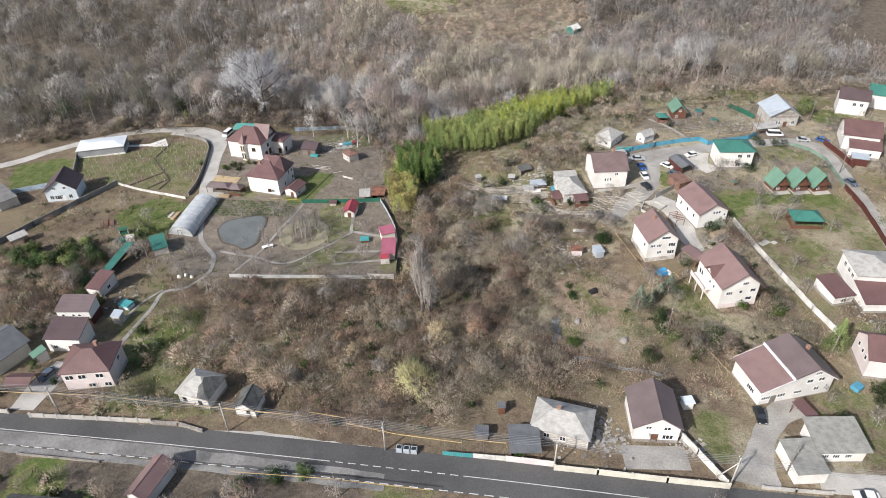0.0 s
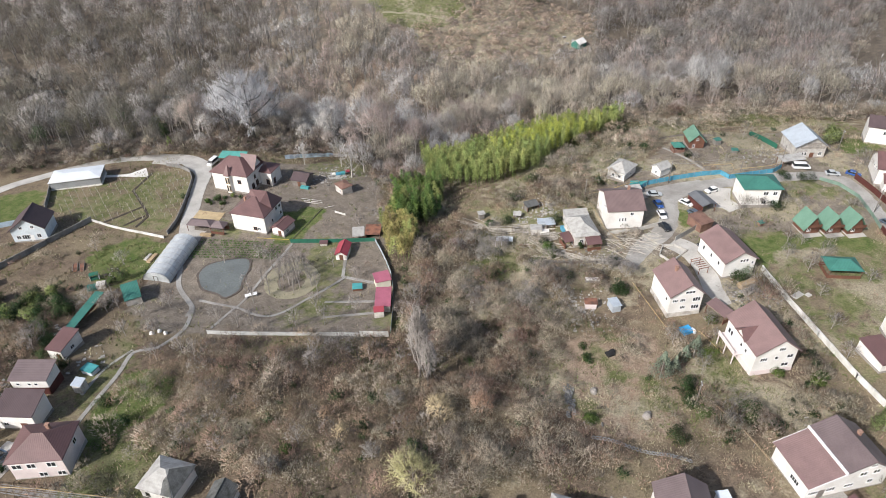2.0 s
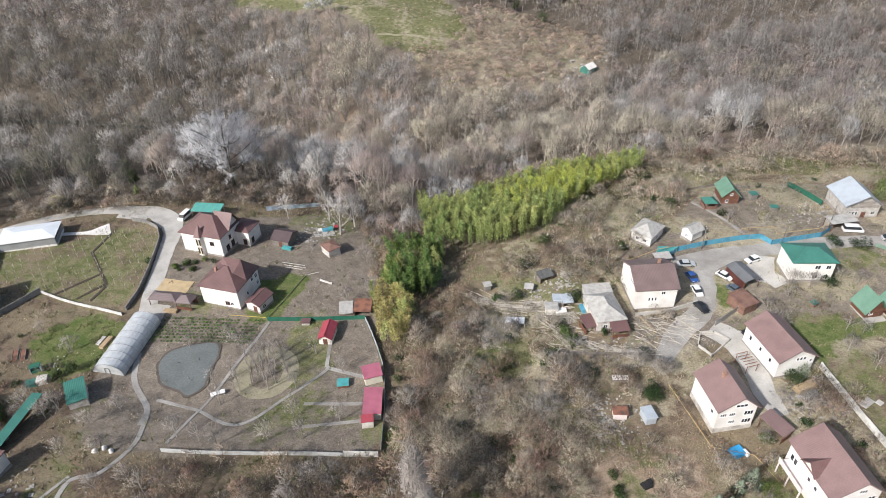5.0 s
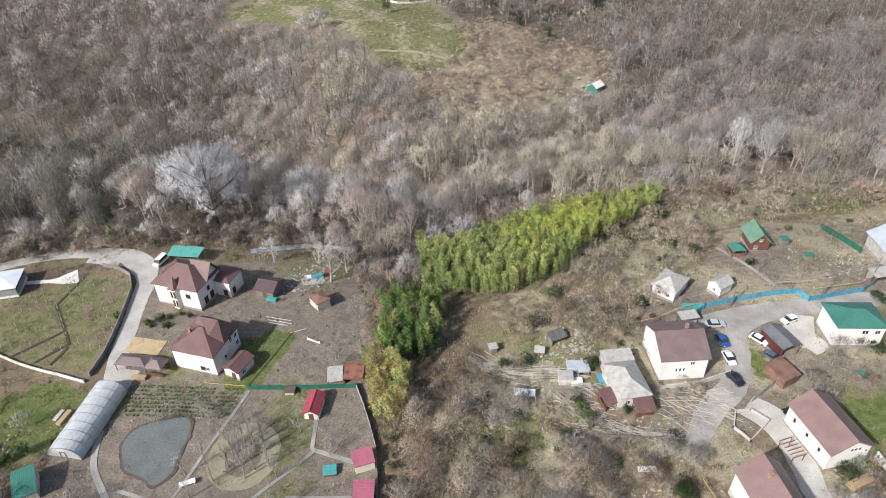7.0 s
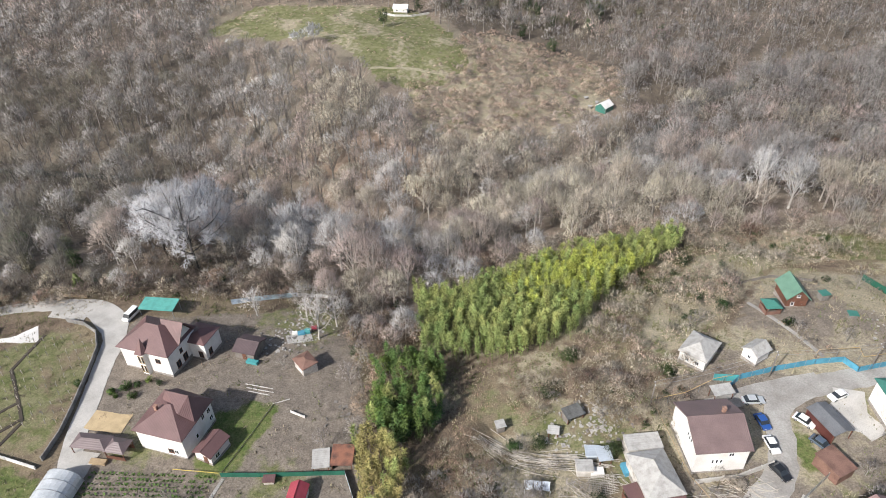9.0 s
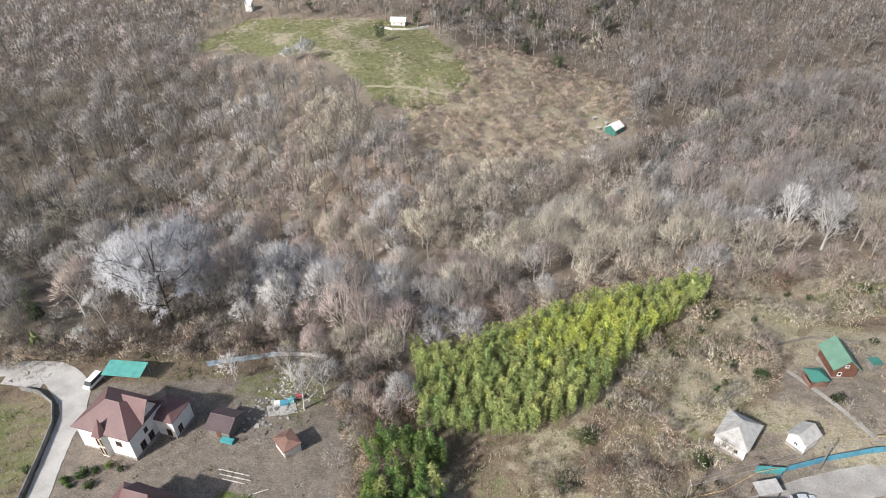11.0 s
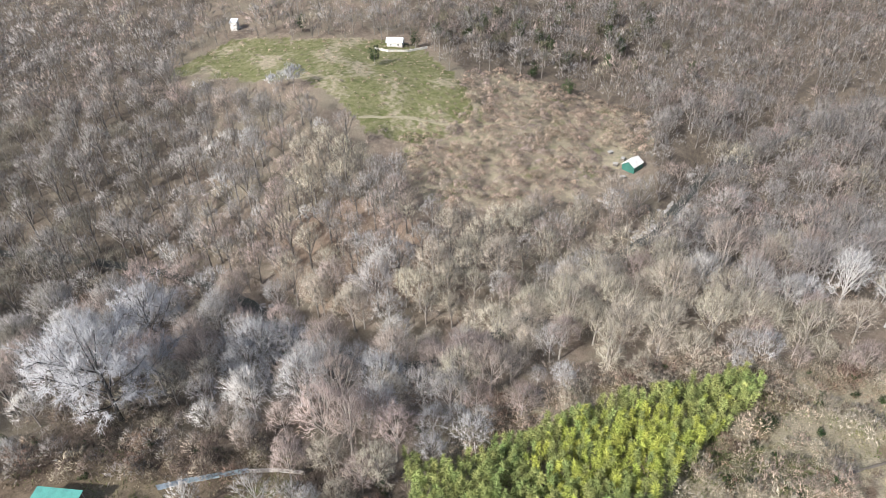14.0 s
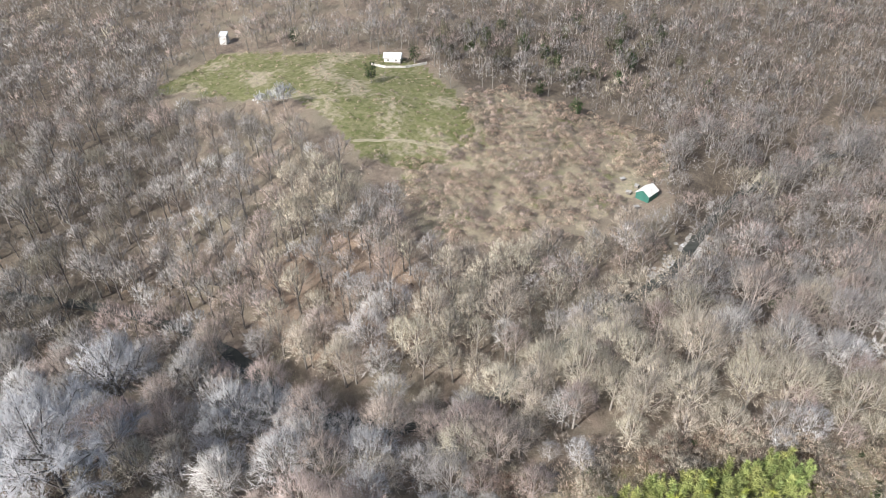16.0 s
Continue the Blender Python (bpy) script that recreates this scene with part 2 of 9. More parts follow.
def ground_material():
    """Leaf litter, bare soil, grass and straw, blended by the cover attributes and broken up at three scales."""
    m = bpy.data.materials.new("valley_ground")
    m.use_nodes = True
    n, l = m.node_tree.nodes, m.node_tree.links
    b = n["Principled BSDF"]
    b.inputs["Roughness"].default_value = 0.97
    b.inputs["Specular IOR Level"].default_value = 0.1
    co = n.new("ShaderNodeTexCoord")

    def noise_of(scale, detail=6, rough=0.6):
        t = n.new("ShaderNodeTexNoise")
        t.inputs["Scale"].default_value, t.inputs["Detail"].default_value, t.inputs["Roughness"].default_value = scale, detail, rough
        l.new(co.outputs["Object"], t.inputs["Vector"])
        return t.outputs["Fac"]

    def blend(fac, a, c):
        x = n.new("ShaderNodeMix")
        x.data_type = "RGBA"
        for src, slot in ((fac, "Factor"), (a, 6), (c, 7)):
            if isinstance(src, tuple):
                x.inputs[slot].default_value = (*src, 1)
            else:
                l.new(src, x.inputs[slot])
        return x.outputs[2]

    def span(src, lo, hi, a=0.0, c=1.0):
        r = n.new("ShaderNodeMapRange")
        for key, v in (("From Min", lo), ("From Max", hi), ("To Min", a), ("To Max", c)):
            r.inputs[key].default_value = v
        l.new(src, r.inputs["Value"])
        return r.outputs["Result"]

    def cover(name):
        a = n.new("ShaderNodeAttribute")
        a.attribute_name = name
        s = n.new("ShaderNodeMath")
        s.operation = "ADD"
        l.new(a.outputs["Fac"], s.inputs[0])
        l.new(span(noise_of(0.35), 0.3, 0.7, -0.3, 0.3), s.inputs[1])
        return span(s.outputs[0], 0.35, 0.65)

    coarse, mid, grain = noise_of(0.06), noise_of(0.4, 9, 0.7), noise_of(2.6, 8, 0.75)
    litter = blend(span(mid, 0.4, 0.6), (0.115, 0.087, 0.065), (0.195, 0.15, 0.11))
    litter = blend(span(coarse, 0.42, 0.62), litter, (0.22, 0.18, 0.12))
    soil = blend(span(mid, 0.4, 0.62), (0.165, 0.14, 0.116), (0.245, 0.21, 0.171))
    grass = blend(span(mid, 0.42, 0.6), (0.122, 0.135, 0.056), (0.21, 0.198, 0.112))
    straw = blend(span(mid, 0.4, 0.6), (0.35, 0.305, 0.225), (0.285, 0.255, 0.178))
    fallen = blend(span(mid, 0.4, 0.6), (0.175, 0.142, 0.112), (0.26, 0.21, 0.165))
    fallen = blend(span(coarse, 0.45, 0.6), fallen, (0.21, 0.182, 0.138))
    col = blend(cover("fallen"), litter, fallen)
    col = blend(cover("rust"), col, blend(span(mid, 0.4, 0.6), (0.245, 0.18, 0.132), (0.325, 0.252, 0.19)))
    # darkened for the shade under the far woods; south strip: dark soil
    col = blend(cover("shade_and_soil"), col, blend(span(mid, 0.4, 0.6), (0.105, 0.088, 0.072), (0.165, 0.138, 0.108)))
    col = blend(cover("soil"), col, soil)
    col = blend(cover("straw"), col, straw)
    col = blend(cover("grass"), col, grass)
    col = blend(cover("lawn"), col, blend(span(mid, 0.4, 0.62), (0.085, 0.122, 0.036), (0.165, 0.17, 0.075)))
    hsv = n.new("ShaderNodeHueSaturation")
    l.new(col, hsv.inputs["Color"])
    l.new(span(grain, 0.3, 0.7, 0.5, 1.5), hsv.inputs["Value"])
    l.new(hsv.outputs["Color"], b.inputs["Base Color"])
    relief = n.new("ShaderNodeBump")
    relief.inputs["Strength"].default_value, relief.inputs["Distance"].default_value = 0.6, 0.25
    l.new(noise_of(1.6, 8, 0.7), relief.inputs["Height"])
    l.new(relief.outputs["Normal"], b.inputs["Normal"])
    return m


M_GROUND = ground_material()

# heights of the valley floor, rows from the main road across the river to the far hill
TX = (-300, -150, -85, -40, 5, 50, 100, 300)
TY = (20, 80, 120, 160, 205, 250, 305, 350, 400, 450, 520, 640, 900)
TZ = (
    (7, 7, 7, 7, 6, 4.5, 4, 4),
    (6.5, 6.5, 6.5, 6.5, 5.5, 4, 3.5, 4),
    (4, 3.5, 2.5, 3, 1, 1.5, 3, 5),
    (1, -1, -3, -4.5, -3, 1.5, 3, 5),
    (-2, -3, -4, -5.5, -7, 0, 4, 5),
    (-8, -6, -7, -11, -16, -9, -4, 1),
    (-22, -24, -27, -30, -27, -23, -17, -10),
    (-24, -28, -33, -28, -27, -29, -27, -18),
    (-15, -22, -22, -15, -21, -23, -24, -16),
    (-8, -12, -10, -4, -8, -16, -22, -14),
    (-5, -5, -3, -3, -5, -6, -8, -8),
    (10, 12, 14, 14, 14, 14, 12, 12),
    (75, 80, 85, 90, 90, 85, 80, 75),
)
RIVER = ((-400, 390), (-230, 372), (-120, 352), (-68, 332), (-45, 312), (-34, 302), (-18, 294), (5, 293), (30, 308), (62, 334), (88, 353), (102, 370), (130, 400), (176, 428), (240, 440), (420, 470))


def spline_weights(ticks, v):
    """Index and the four Catmull-Rom weights of v between the ticks."""
    n = len(ticks)
    v = min(max(v, ticks[0]), ticks[-1])
    i = 0
    while i < n - 2 and v > ticks[i + 1]:
        i += 1
    f = (v - ticks[i]) / (ticks[i + 1] - ticks[i])
    h00, h10, h01, h11 = 2*f**3 - 3*f**2 + 1, f**3 - 2*f**2 + f, -2*f**3 + 3*f**2, f**3 - f**2
    d = ticks[i + 1] - ticks[i]
    w = {}
    def add(k, a):
        w[k] = w.get(k, 0) + a
    add(i, h00), add(i + 1, h01)
    for k, h in ((i, h10), (i + 1, h11)):
        lo, hi = max(k - 1, 0), min(k + 1, n - 1)
        s = 0.8 * h * d / (ticks[hi] - ticks[lo])
        add(hi, s), add(lo, -s)
    return w


def river_gap(x, y):
    """Distance from the river's middle line."""
    best = 1e9
    for (ax, ay), (bx, by) in zip(RIVER, RIVER[1:]):
        ux, uy = bx - ax, by - ay
        f = min(max(((x - ax) * ux + (y - ay) * uy) / (ux * ux + uy * uy), 0), 1)
        best = min(best, math.hypot(x - ax - f * ux, y - ay - f * uy))
    return best


def ground_z(x, y):
    """Height of the ground."""
    wx, wy = spline_weights(TX, x), spline_weights(TY, y)
    z = sum(a * b * TZ[j][i] for j, b in wy.items() for i, a in wx.items())
    if 250 < y < 520:
        g = river_gap(x, y)
        k = min(max((16 - g) / 12, 0), 1)
        k = k * k * (3 - 2 * k)
        z = z * (1 - k) + min(z, -31.5) * k
    g = math.hypot(x + 57.3, y - 163.2)
    k = min(max((17 - g) / 6, 0), 1)
    return z * (1 - k) - 4.2 * k


def rough(x, y, s):
    return noise.noise((x / s, y / s, 3.1))


def terrain_z(x, y):
    """The ground with its small bumps."""
    k = 0.05 + 0.85 * min(max((y - 235) / 30, 0), 1)
    return ground_z(x, y) + k * rough(x, y, 14) + 0.25 * k * rough(x, y, 4)


def inside(x, y, poly):
    hit = False
    for (ax, ay), (bx, by) in zip(poly, poly[1:] + poly[:1]):
        if (ay > y) != (by > y) and x < (bx - ax) * (y - ay) / (by - ay) + ax:
            hit = not hit
    return hit


MEADOW = [(-122, 480), (-95, 515), (-53, 510), (-18, 507), (2, 500), (20, 462), (26, 436), (16, 418), (-4, 411), (-20, 417), (-34, 436), (-51, 455), (-85, 468)]
CLEARING = [(-2, 416), (17, 440), (24, 466), (45, 474), (69, 465), (95, 450), (112, 430), (104, 408), (86, 392), (64, 375), (47, 378), (30, 370), (14, 366), (2, 378), (-6, 397)]
BAMBOO = [(-2, 243), (9, 241), (20, 246), (38, 251), (56, 255), (75, 257), (77, 251), (60, 238), (46, 225), (37, 214), (30, 210), (21, 208), (9, 211), (0, 214)]
EVERGREEN = [(-9.8, 210), (-1, 212), (6, 205), (4, 192), (-2, 182), (-9, 185), (-11, 195)]
YELLOWBAMBOO = [(-14.5, 187), (-9, 185), (-3, 181), (-3.6, 171.5), (-6, 165), (-12, 167.5)]
VINEYARD = [(-127, 212), (-107, 217), (-91, 226), (-82, 221), (-79, 213), (-78, 189), (-84, 187), (-103, 191), (-118, 200)]
LEFTLAWN = [(-98, 174), (-88, 184), (-77, 181), (-78, 165), (-85, 159), (-92, 163)]
LOWLAWN = [(-67, 121.5), (-61, 124.5), (-54, 118.5), (-57, 108), (-65, 98), (-70, 107)]
VERGE = [(71.2, 176), (71.4, 168.7), (74.4, 168.0), (75.4, 177.6), (74, 181)]
GREEN_SLOPE = [(6.3, 158.7), (12.5, 165.7), (21.6, 167.0), (24.5, 160.0), (19.9, 153.4), (13.3, 152.4)]
GRASS_RIGHT = [(79, 168), (98, 164), (120, 160), (122, 130), (104, 126), (92, 110), (90, 112), (85, 150)]
YARDS_LEFT = [(-78, 150), (-76, 181), (-74, 230), (-22, 236), (-14, 205), (-10, 133), (-54, 136), (-70, 140)]
YARDS_RIGHT = [(45, 155), (52, 196), (70, 205), (90, 232), (135, 225), (150, 180), (120, 165), (80, 165), (60, 155)]
LAWN_HOUSE = [(-47, 196), (-33, 200), (-33, 192), (-41, 179), (-48, 181)]
OPEN_FIELD = [(22, 112), (32, 128), (42, 134), (52, 128), (52, 112), (46, 98), (34, 100)]
STRAW_SLOPE = [(10, 140), (16, 160), (26, 162), (30, 146), (24, 132)]
FRONT_GRASS = [(-66, 88), (-66, 100), (-54, 104), (-50, 94), (-42, 86), (-46, 84)]
FRONT_GREEN = [(48, 71), (50, 84), (57, 82), (54, 70)]
CONIFER_GRASS = [(88, 100), (92, 108), (112, 106), (112, 96)]
SOUTH_STRIP = [(-130, 60), (-130, 86), (-60, 75.4), (-10, 67), (30, 60), (30, 52), (-60, 52)]
SOUTH_LAWN = [(-76.5, 66), (-77.1, 77.8), (-67.8, 75.6), (-66.4, 66)]
STRAW_PATCH = [(-44.5, 106.7), (-38.0, 107.7), (-33.4, 101.0), (-40.3, 98.9)]
SCRUB_RIGHT = [(34, 206), (48, 226), (62, 240), (79, 252), (90, 262), (135, 255), (135, 238), (100, 235), (84, 229), (74, 213), (58, 206), (46, 200)]
STRAW_RIGHT = [(48, 205), (62, 228), (80, 246), (110, 258), (130, 250), (128, 238), (95, 236), (75, 215), (58, 203)]
PASTURE = [(104, 248), (116, 254), (131, 252), (138, 244), (131, 235), (119, 237), (103, 241)]
LAWN_YARD = [(133, 204), (147, 205), (151, 214), (141, 217)]
LAWN_CORNER = [(-137, 190), (-124, 194), (-123, 200), (-128, 214), (-146, 208)]
LAWN_EAST = [(81, 163), (86, 150), (89.5, 150.5), (92, 158), (101, 157.5), (119, 155), (120, 161), (100, 163.5)]
RUST_LITTER = [(-48, 330), (-22, 314), (4, 318), (12, 340), (0, 362), (-24, 376), (-50, 362)]
# woods whose ground colour is darkened to stand for tree shade
SHADED_WOOD = [(82, 300), (190, 280), (420, 300), (420, 640), (-20, 640), (10, 512), (26, 470), (62, 458), (96, 440), (104, 410), (98, 380)]
SHADED_WOOD_WEST = [(-420, 200), (-165, 232), (-128, 244), (-104, 300), (-98, 360), (-92, 440), (-128, 480), (-120, 640), (-420, 640)]


def road_mid(x):
    """Middle line of the main road."""
    return 70.3 - 0.165 * x


COVERS = {
    "grass": (PASTURE, MEADOW, VINEYARD, LEFTLAWN, LOWLAWN, SOUTH_LAWN, FRONT_GRASS, FRONT_GREEN, CONIFER_GRASS, VERGE, GREEN_SLOPE, GRASS_RIGHT, LAWN_HOUSE),
    "straw": (STRAW_PATCH, STRAW_SLOPE, STRAW_RIGHT),
    "soil": (YARDS_LEFT, YARDS_RIGHT),
    "lawn": (LEFTLAWN, LOWLAWN, VERGE, LAWN_HOUSE, SOUTH_LAWN, LAWN_EAST, LAWN_YARD, LAWN_CORNER),
    "rust": (RUST_LITTER, OPEN_FIELD),
    "shade_and_soil": (SHADED_WOOD, SHADED_WOOD_WEST, SOUTH_STRIP),
}


def forest_edge(x):
    """Where the wood begins, going away from the road."""
    return float(np.interp(x, [-400, -230, -160, -135, -95, -60, -30, -18, -8, 12, 22, 45, 66, 90, 130, 170, 230, 400], [170, 196, 226, 234, 243, 246, 246, 226, 214, 252, 256, 262, 264, 258, 250, 232, 226, 210]))


def axis_ticks(stops):
    """Ticks along an axis: (from, to, step) stretches."""
    out = []
    for a, b, s in stops:
        k = max(1, round((b - a) / s))
        out += [a + (b - a) * i / k for i in range(k)]
    return out + [stops[-1][1]]


def make_ground():
    xs = axis_ticks([(-2600, -700, 190), (-700, -320, 38), (-320, -140, 6), (-140, 150, 2), (150, 320, 6), (320, 700, 38), (700, 2600, 190)])
    ys = axis_ticks([(-1500, -300, 150), (-300, 30, 15), (30, 250, 2), (250, 460, 3), (460, 620, 6), (620, 900, 28), (900, 4200, 220)])
    nx = len(xs)
    v = [(x, y, terrain_z(x, y)) for y in ys for x in xs]
    f = [(j * nx + i, j * nx + i + 1, (j + 1) * nx + i + 1, (j + 1) * nx + i) for j in range(len(ys) - 1) for i in range(nx - 1)]
    me = bpy.data.meshes.new("ground")
    me.from_pydata(v, [], f)
    me.polygons.foreach_set("use_smooth", [True] * len(f))
    me.attributes.new("fallen", "FLOAT", "POINT").data.foreach_set("value", [min(max((y - forest_edge(x)) / 8 + 0.3, 0), 1) for x, y, z in v])
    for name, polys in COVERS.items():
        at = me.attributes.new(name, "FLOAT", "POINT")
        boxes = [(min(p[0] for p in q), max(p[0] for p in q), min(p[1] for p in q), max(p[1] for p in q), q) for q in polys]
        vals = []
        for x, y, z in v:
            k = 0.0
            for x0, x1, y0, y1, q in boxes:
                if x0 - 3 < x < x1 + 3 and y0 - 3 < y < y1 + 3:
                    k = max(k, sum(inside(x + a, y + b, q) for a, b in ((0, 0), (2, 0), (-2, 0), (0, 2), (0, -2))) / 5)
            if name == "grass" and k and y > 400:
                k = 0.68 + 0.6 * rough(x, y, 16)
            if name == "grass" and k and y < 250 and inside(x, y, VINEYARD):
                k = 0.62 + 0.5 * rough(x, y, 9)
            if name == "grass" and k and inside(x, y, GRASS_RIGHT):
                k = 0.52 + 0.6 * rough(x, y, 8)
            if name == "grass" and inside(x, y, OPEN_FIELD):
                k = 0.3 + 0.8 * rough(x, y, 7)
            elif name == "grass" and not k and y < 250:
                k = 0.6 * max(0.0, min(1.0, 2.2 * rough(x + 40, y, 22) + (0.08 if x > 5 and y > 130 else -0.15)))
            if name == "straw" and not k and y < 262 and x > -2:
                k = max(0.0, min(0.8, (0.18 if x < 54 and y < 140 else 0.42) + 0.9 * rough(x - 15, y, 17)))
            if name == "grass" and 360 < y < 460 and not k and inside(x, y, CLEARING):
                k = 0.2 + 0.7 * rough(x, y, 12)
            if name == "straw" and 360 < y < 480 and inside(x, y, CLEARING):
                k = 0.5 + 0.5 * rough(x, y, 10)
            if name == "straw" and y > 400 and inside(x, y, MEADOW):
                k = 0.95
            vals.append(k)
        at.data.foreach_set("value", vals)
    me.materials.append(M_GROUND)
    return tagged(new("ground", me), "valley ground of brown leaf litter, bare soil and grass", "ground", kind="structure")


ground = make_ground()


# ---- building kit ----
class Form:
    """Collects the faces of one mesh."""

    def __init__(self):
        self.v, self.f = [], []

    def face(self, *pts):
        k = len(self.v)
        self.v += [tuple(p) for p in pts]
        self.f.append(tuple(range(k, k + len(pts))))
        return self

    def box(self, x0, x1, y0, y1, z0, z1):
        k = len(self.v)
        self.v += [(x, y, z) for z in (z0, z1) for x, y in ((x0, y0), (x1, y0), (x1, y1), (x0, y1))]
        self.f += [tuple(k + i for i in q) for q in ((3, 2, 1, 0), (4, 5, 6, 7), (0, 1, 5, 4), (1, 2, 6, 5), (2, 3, 7, 6), (3, 0, 4, 7))]
        return self

    def prism(self, low, high):
        """A solid between two rings of points with the same count, the low one first."""
        k, n = len(self.v), len(low)
        self.v += [tuple(p) for p in low] + [tuple(p) for p in high]
        self.f.append(tuple(k + i for i in reversed(range(n))))
        self.f.append(tuple(k + n + i for i in range(n)))
        self.f += [(k + i, k + (i + 1) % n, k + n + (i + 1) % n, k + n + i) for i in range(n)]
        return self

    def tube(self, pts, radii, sides=6):
        """A tapered tube along points."""
        k = len(self.v)
        pts = [Vector(p) for p in pts]
        for i, p in enumerate(pts):
            d = (pts[min(i + 1, len(pts) - 1)] - pts[max(i - 1, 0)]).normalized()
            a = d.orthogonal().normalized()
            b = d.cross(a)
            r = radii[i] if isinstance(radii, (list, tuple)) else radii
            for s in range(sides):
                t = 2 * math.pi * s / sides
                self.v.append(tuple(p + a * (r * math.cos(t)) + b * (r * math.sin(t))))
        for i in range(len(pts) - 1):
            for s in range(sides):
                q = (s + 1) % sides
                self.f.append((k + i * sides + s, k + i * sides + q, k + (i + 1) * sides + q, k + (i + 1) * sides + s))
        self.f.append(tuple(k + s for s in reversed(range(sides))))
        self.f.append(tuple(k + (len(pts) - 1) * sides + s for s in range(sides)))
        return self

    def mesh(self, name, mat, smooth=False):
        me = bpy.data.meshes.new(name)
        me.from_pydata(self.v, [], self.f)
        me.materials.append(mat)
        if smooth:
            me.polygons.foreach_set("use_smooth", [True] * len(self.f))
        return me


def part(name, form, mat, parent, label="", at=None, smooth=False):
    """One mesh object under a thing or a part."""
    ob = new(name, form if isinstance(form, bpy.types.Mesh) else form.mesh(name, mat, smooth))
    ob.parent = parent
    if at is not None:
        ob.matrix_basis = at
    return tagged(ob, label)


def empty(name, label, category, m, group=""):
    ob = new(name)
    ob.empty_display_size = 0.5
    ob.matrix_basis = m
    return tagged(ob, label, category, group)


WINDOW_MESHES = {}


def lattice(xs, zs, hole, y0, y1):
    """One connected frame of bars: a grid with openings, drawn through from y0 to y1."""
    f = Form()
    nx_, nz_ = len(xs), len(zs)
    f.v = [(x, y, z) for y in (y0, y1) for z in zs for x in xs]
    at = lambda i, j, k: k * nx_ * nz_ + j * nx_ + i
    solid = lambda i, j: 0 <= i < nx_ - 1 and 0 <= j < nz_ - 1 and not hole(i, j)
    for i in range(nx_ - 1):
        for j in range(nz_ - 1):
            if not solid(i, j):
                continue
            f.f.append((at(i, j, 0), at(i + 1, j, 0), at(i + 1, j + 1, 0), at(i, j + 1, 0)))
            f.f.append((at(i, j, 1), at(i, j + 1, 1), at(i + 1, j + 1, 1), at(i + 1, j, 1)))
            for di, dj, p, q in ((-1, 0, (i, j + 1), (i, j)), (1, 0, (i + 1, j), (i + 1, j + 1)), (0, -1, (i, j), (i + 1, j)), (0, 1, (i + 1, j + 1), (i, j + 1))):
                if not solid(i + di, j + dj):
                    f.f.append((at(*p, 0), at(*p, 1), at(*q, 1), at(*q, 0)))
    return f


def window_on(parent, at, w, h, panes=2, mat=None):
    """A window: frame with mullions standing proud of the wall, and glass panes set in it. Local x along the wall, z up, -y outwards."""
    mat = mat or M_FRAME
    key = (round(w, 2), round(h, 2), panes, mat.name)
    if key not in WINDOW_MESHES:
        b = 0.09
        xs = [-w / 2]
        for i in range(1, panes):
            x = -w / 2 + w * i / panes
            xs += [x - b / 2, x + b / 2]
        xs = [xs[0], xs[0] + b] + xs[1:] + [w / 2 - b, w / 2]
        fr = lattice(xs, [0, b, h - b, h], lambda i, j: i % 2 == 1 and j == 1, -0.07, 0.05)
        sill = Form().box(-w / 2 - 0.06, w / 2 + 0.06, -0.14, 0.02, -0.06, 0)
        step = w / panes
        pane = Form().box(-step / 2 + b / 2, step / 2 - b / 2, -0.03, 0.0, b, h - b)
        WINDOW_MESHES[key] = (fr.mesh("window_frame", mat), pane.mesh("pane", M_GLASS), sill.mesh("sill", mat))
    fm, pm, sm = WINDOW_MESHES[key]
    win = part("window", fm, None, parent, at=at)
    part("sill", sm, None, win)
    for i in range(panes):
        part("pane", pm, None, win, at=pose(-w / 2 + w * (i + 0.5) / panes, 0, 0))
    return win


def door_on(parent, at, w=1.0, h=2.1, mat=None):
    d = Form().box(-w / 2, w / 2, -0.06, 0.03, 0, h)
    d.box(-w / 2 - 0.08, -w / 2, -0.08, 0.03, 0, h + 0.08).box(w / 2, w / 2 + 0.08, -0.08, 0.03, 0, h + 0.08).box(-w / 2, w / 2, -0.08, 0.03, h, h + 0.08)
    ob = part("door", d, mat or M_WOOD, parent, at=at)
    part("handle", Form().box(w / 2 - 0.2, w / 2 - 0.1, -0.12, -0.06, 1.0, 1.06), M_STEEL, ob)
    return ob


def on_wall(side, w, d, u, z):
    """Pose on a wall: f front (-y), b back, l left, r right; u metres along it from its middle."""
    if side == "f":
        return pose(u, -d / 2, z)
    if side == "b":
        return pose(-u, d / 2, z, 0, 0, 180)
    if side == "l":
        return pose(-w / 2, -u, z, 0, 0, -90)
    return pose(w / 2, u, z, 0, 0, 90)


